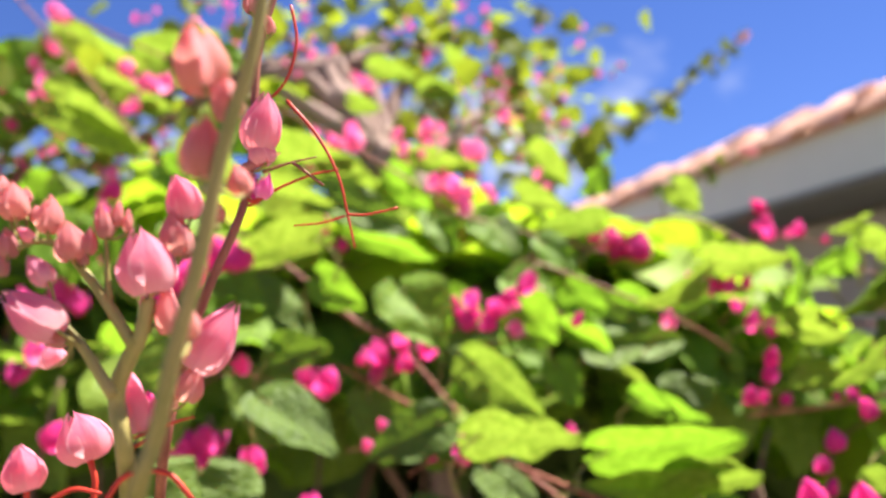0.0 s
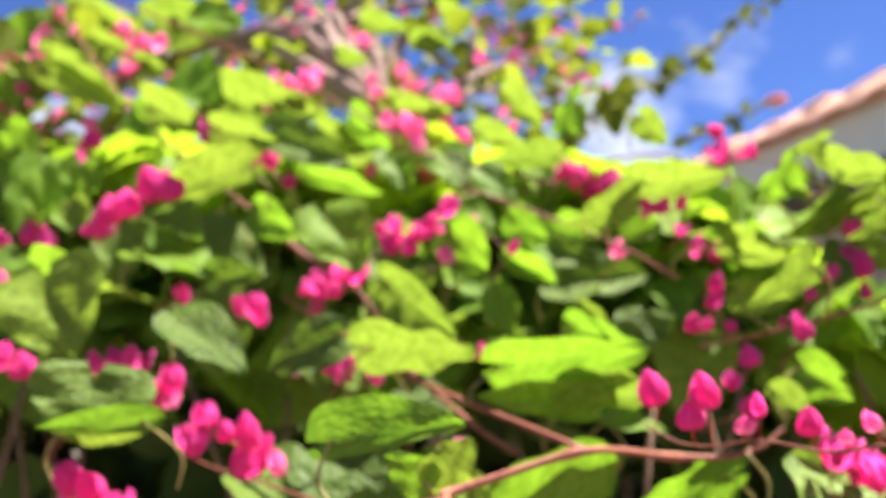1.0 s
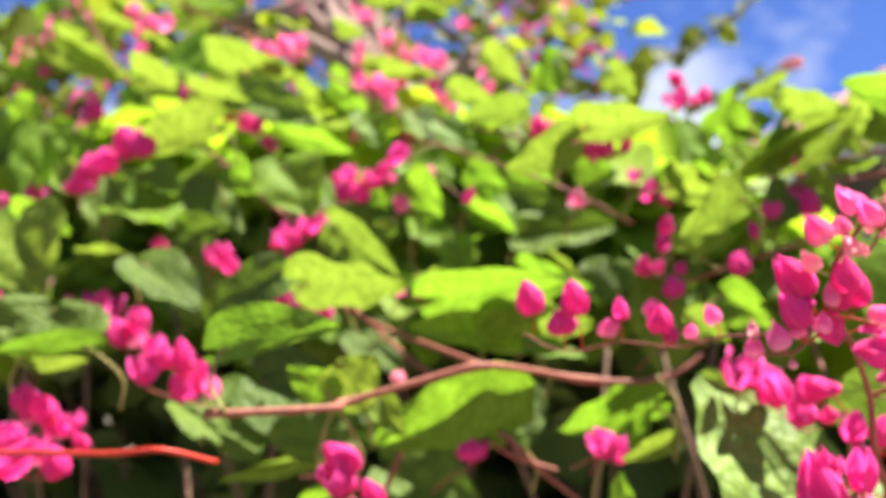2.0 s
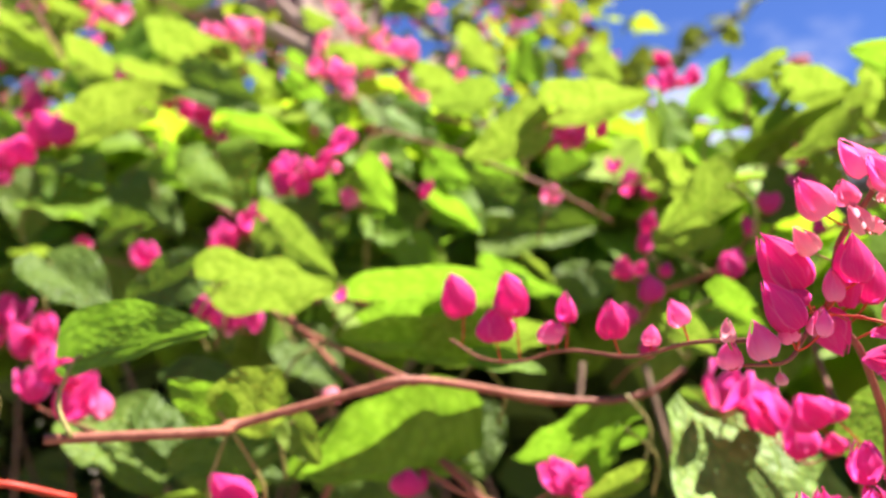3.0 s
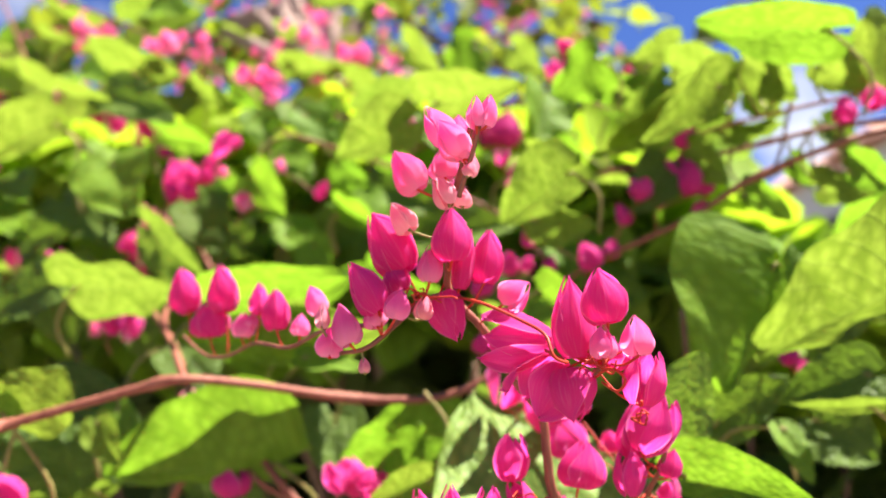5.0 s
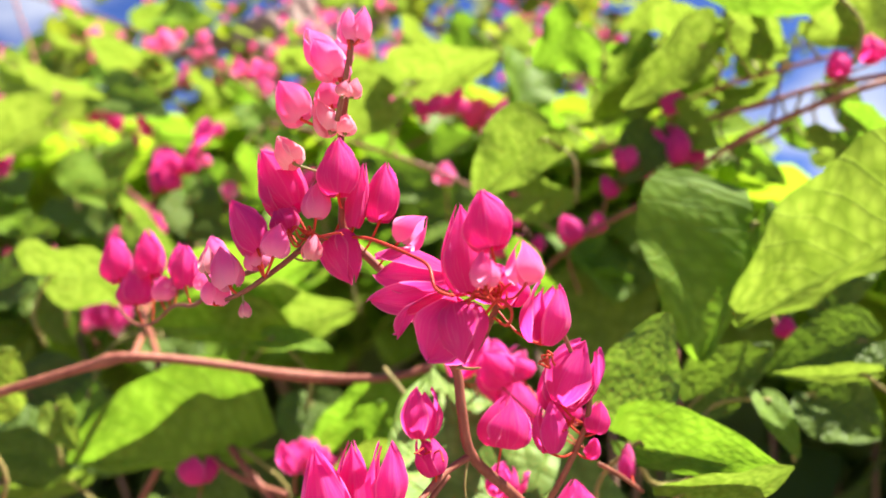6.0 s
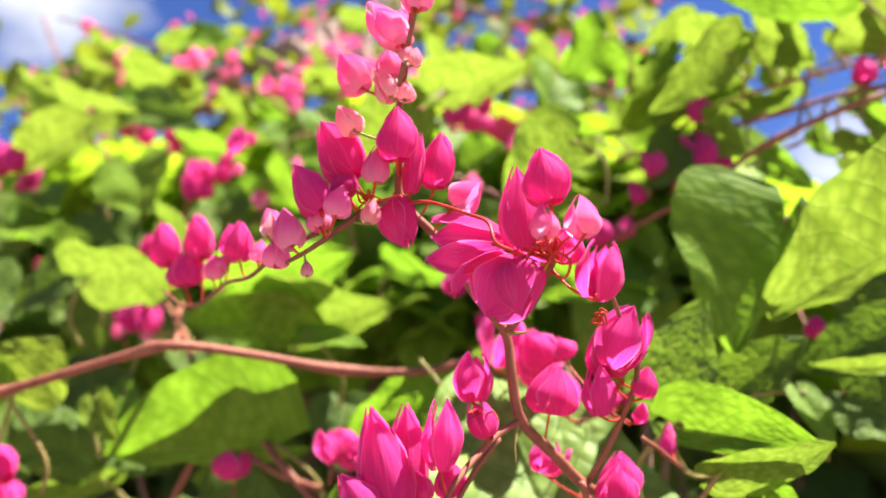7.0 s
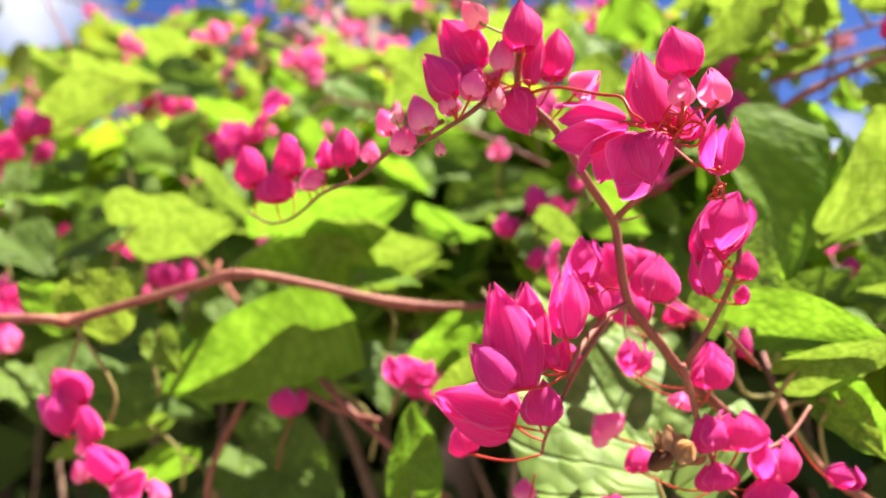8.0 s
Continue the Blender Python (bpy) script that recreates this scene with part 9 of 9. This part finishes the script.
def tree():
    """A thin tree overgrown by the vine."""
    root = tagged(new("tree"), "slender brown-barked tree overgrown by the vine", "tree")
    foot = Vector((TRUNK[0][0] + 0.05, TRUNK[0][1] + 0.05, 0))
    line = spline([foot, foot.lerp(Vector(TRUNK[0]), 0.5) + Vector((0.02, 0, 0)), *TRUNK], 6)
    v, f = tube(line, 0.026, 0.014, 12, (0.55, 0.8))
    for p in v:
        p += Vector((1, 0.4, 0)) * 0.006 * noise.noise((p.x * 30, p.y * 30, p.z * 12))
    mesh_object("trunk", v, f, BARK, parent=root)
    fork = line[int(len(line) * 0.62)]
    for tip in FORKS:
        tip = Vector(tip)
        lv, lf = tube(spline([fork - (tip - fork) * 0.15, fork.lerp(tip, 0.45) + Vector((0.012, 0, -0.01)), tip, tip + (tip - fork) * 0.5], 5), 0.017, 0.007, 8)
        mesh_object("limb", lv, lf, BARK, parent=root)
    rnd = random.Random(21)
    leaves, blooms = [], []
    for c in CLUMPS:
        c = Vector(c)
        near = nearest(line, c)
        limb = spline([near, near.lerp(c, 0.5) + Vector((0, 0, 0.03)), c, c + (c - near) * 0.25], 4)
        lv, lf = tube(limb, 0.008, 0.002, 7)
        mesh_object("limb", lv, lf, BARK, parent=root)
        for _ in range(62):
            p = c + Vector([max(-1.7, min(1.7, rnd.gauss(0, 1))) * k for k in (0.085, 0.10, 0.06)])
            leaves.append(leaf_pose(p, (0, -0.3, 0.7), rnd.uniform(0.020, 0.038), rnd, 0.8))
        for _ in range(15):
            p = c + Vector([max(-1.4, min(1.4, rnd.gauss(0, 1))) * k for k in (0.08, 0.08, 0.05)])
            blooms.append(p)
    crown = scatter("crown", LEAF_TREE, round_leaf(), leaves, "", "")
    crown.parent = root
    del crown["kind"]
    # small pink vine blossoms among the branches
    tv, tf, tuv = tepal_shape(1.3, 0.5, 1.5, 0.05, 0.0, 5, 3, 0.15, 0.7)
    ov, of, ouv = tepal_shape(1.3, 0.5, 1.5, 0.05, math.pi, 5, 3, 0.15, 0.7)
    bv, bf = joined((list(tv), tf), (list(ov), of))
    places = [Matrix.Translation(p + Vector((rnd.gauss(0, 0.012), rnd.gauss(0, 0.012), rnd.gauss(0, 0.016)))) @ Euler((rnd.gauss(0, 0.5), rnd.gauss(0, 0.5), rnd.uniform(0, 6))).to_matrix().to_4x4() @ Matrix.Scale(rnd.uniform(0.007, 0.011), 4) for p in blooms for _ in range(3)]
    scatter("tree_blossoms", PINK_FAR, (bv, bf, list(tuv) + list(ouv)), places, "far pink vine blossoms among the tree branches", "flower")
    return root


def sprig(label, points, count, size, seed, tipped):
    root = tagged(new("branch"), label, "branch", "branches against the sky")
    line = spline(points, 8)
    v, f = tube(line, 0.0045, 0.0015, 7)
    mesh_object("stem", v, f, TWIG, parent=root)
    rnd = random.Random(seed)
    data = []
    for k in range(3):
        lv, lf, uv = leaf_shape(1.0, 0.9, 12, 0.12, seed + k, 8, 4, 0.8)
        ob = mesh_object("leaf", lv, lf, LEAF_OLIVE, uv)
        data.append(ob.data)
        bpy.data.objects.remove(ob)
    for i in range(count):
        s = (i + 0.5) / count
        p = line[min(len(line) - 1, int(s * len(line)))]
        ob = new("leaf", data[i % 3])
        ob.parent = root
        out = Vector((rnd.gauss(0, 1), rnd.gauss(0, 0.8), 0.9 if i % 2 else -0.9))
        z = size * rnd.uniform(0.7, 1.1) * (1 - 0.45 * s)
        ob.matrix_basis = Matrix.Translation(p + out.normalized() * 0.006) @ basis(out, (rnd.gauss(0, 0.5), -0.7, 0.6)) @ Matrix.Scale(z, 4)
    if tipped:
        tip, back = line[-1], (line[-1] - line[-3]).normalized()
        for k in range(3):
            v, f, uv = leaf_shape(0.03, 0.016, 20, 0.1, 60 + k)
            ob = mesh_object("young_leaf", v, f, CORAL, uv, parent=root)
            ob.matrix_basis = Matrix.Translation(tip) @ basis(back + Vector((0.4 * k - 0.4, 0, 0.3 * (k - 1))), (0, -1, 0.4))
    return root


tree()
sprig("thin branch with small olive leaves and reddish tip against the sky", SPRIG, 30, 0.046, 31, True)
sprig("low thin reddish twig with tiny leaves above the hedge", SPRIG_LOW, 9, 0.026, 35, True)
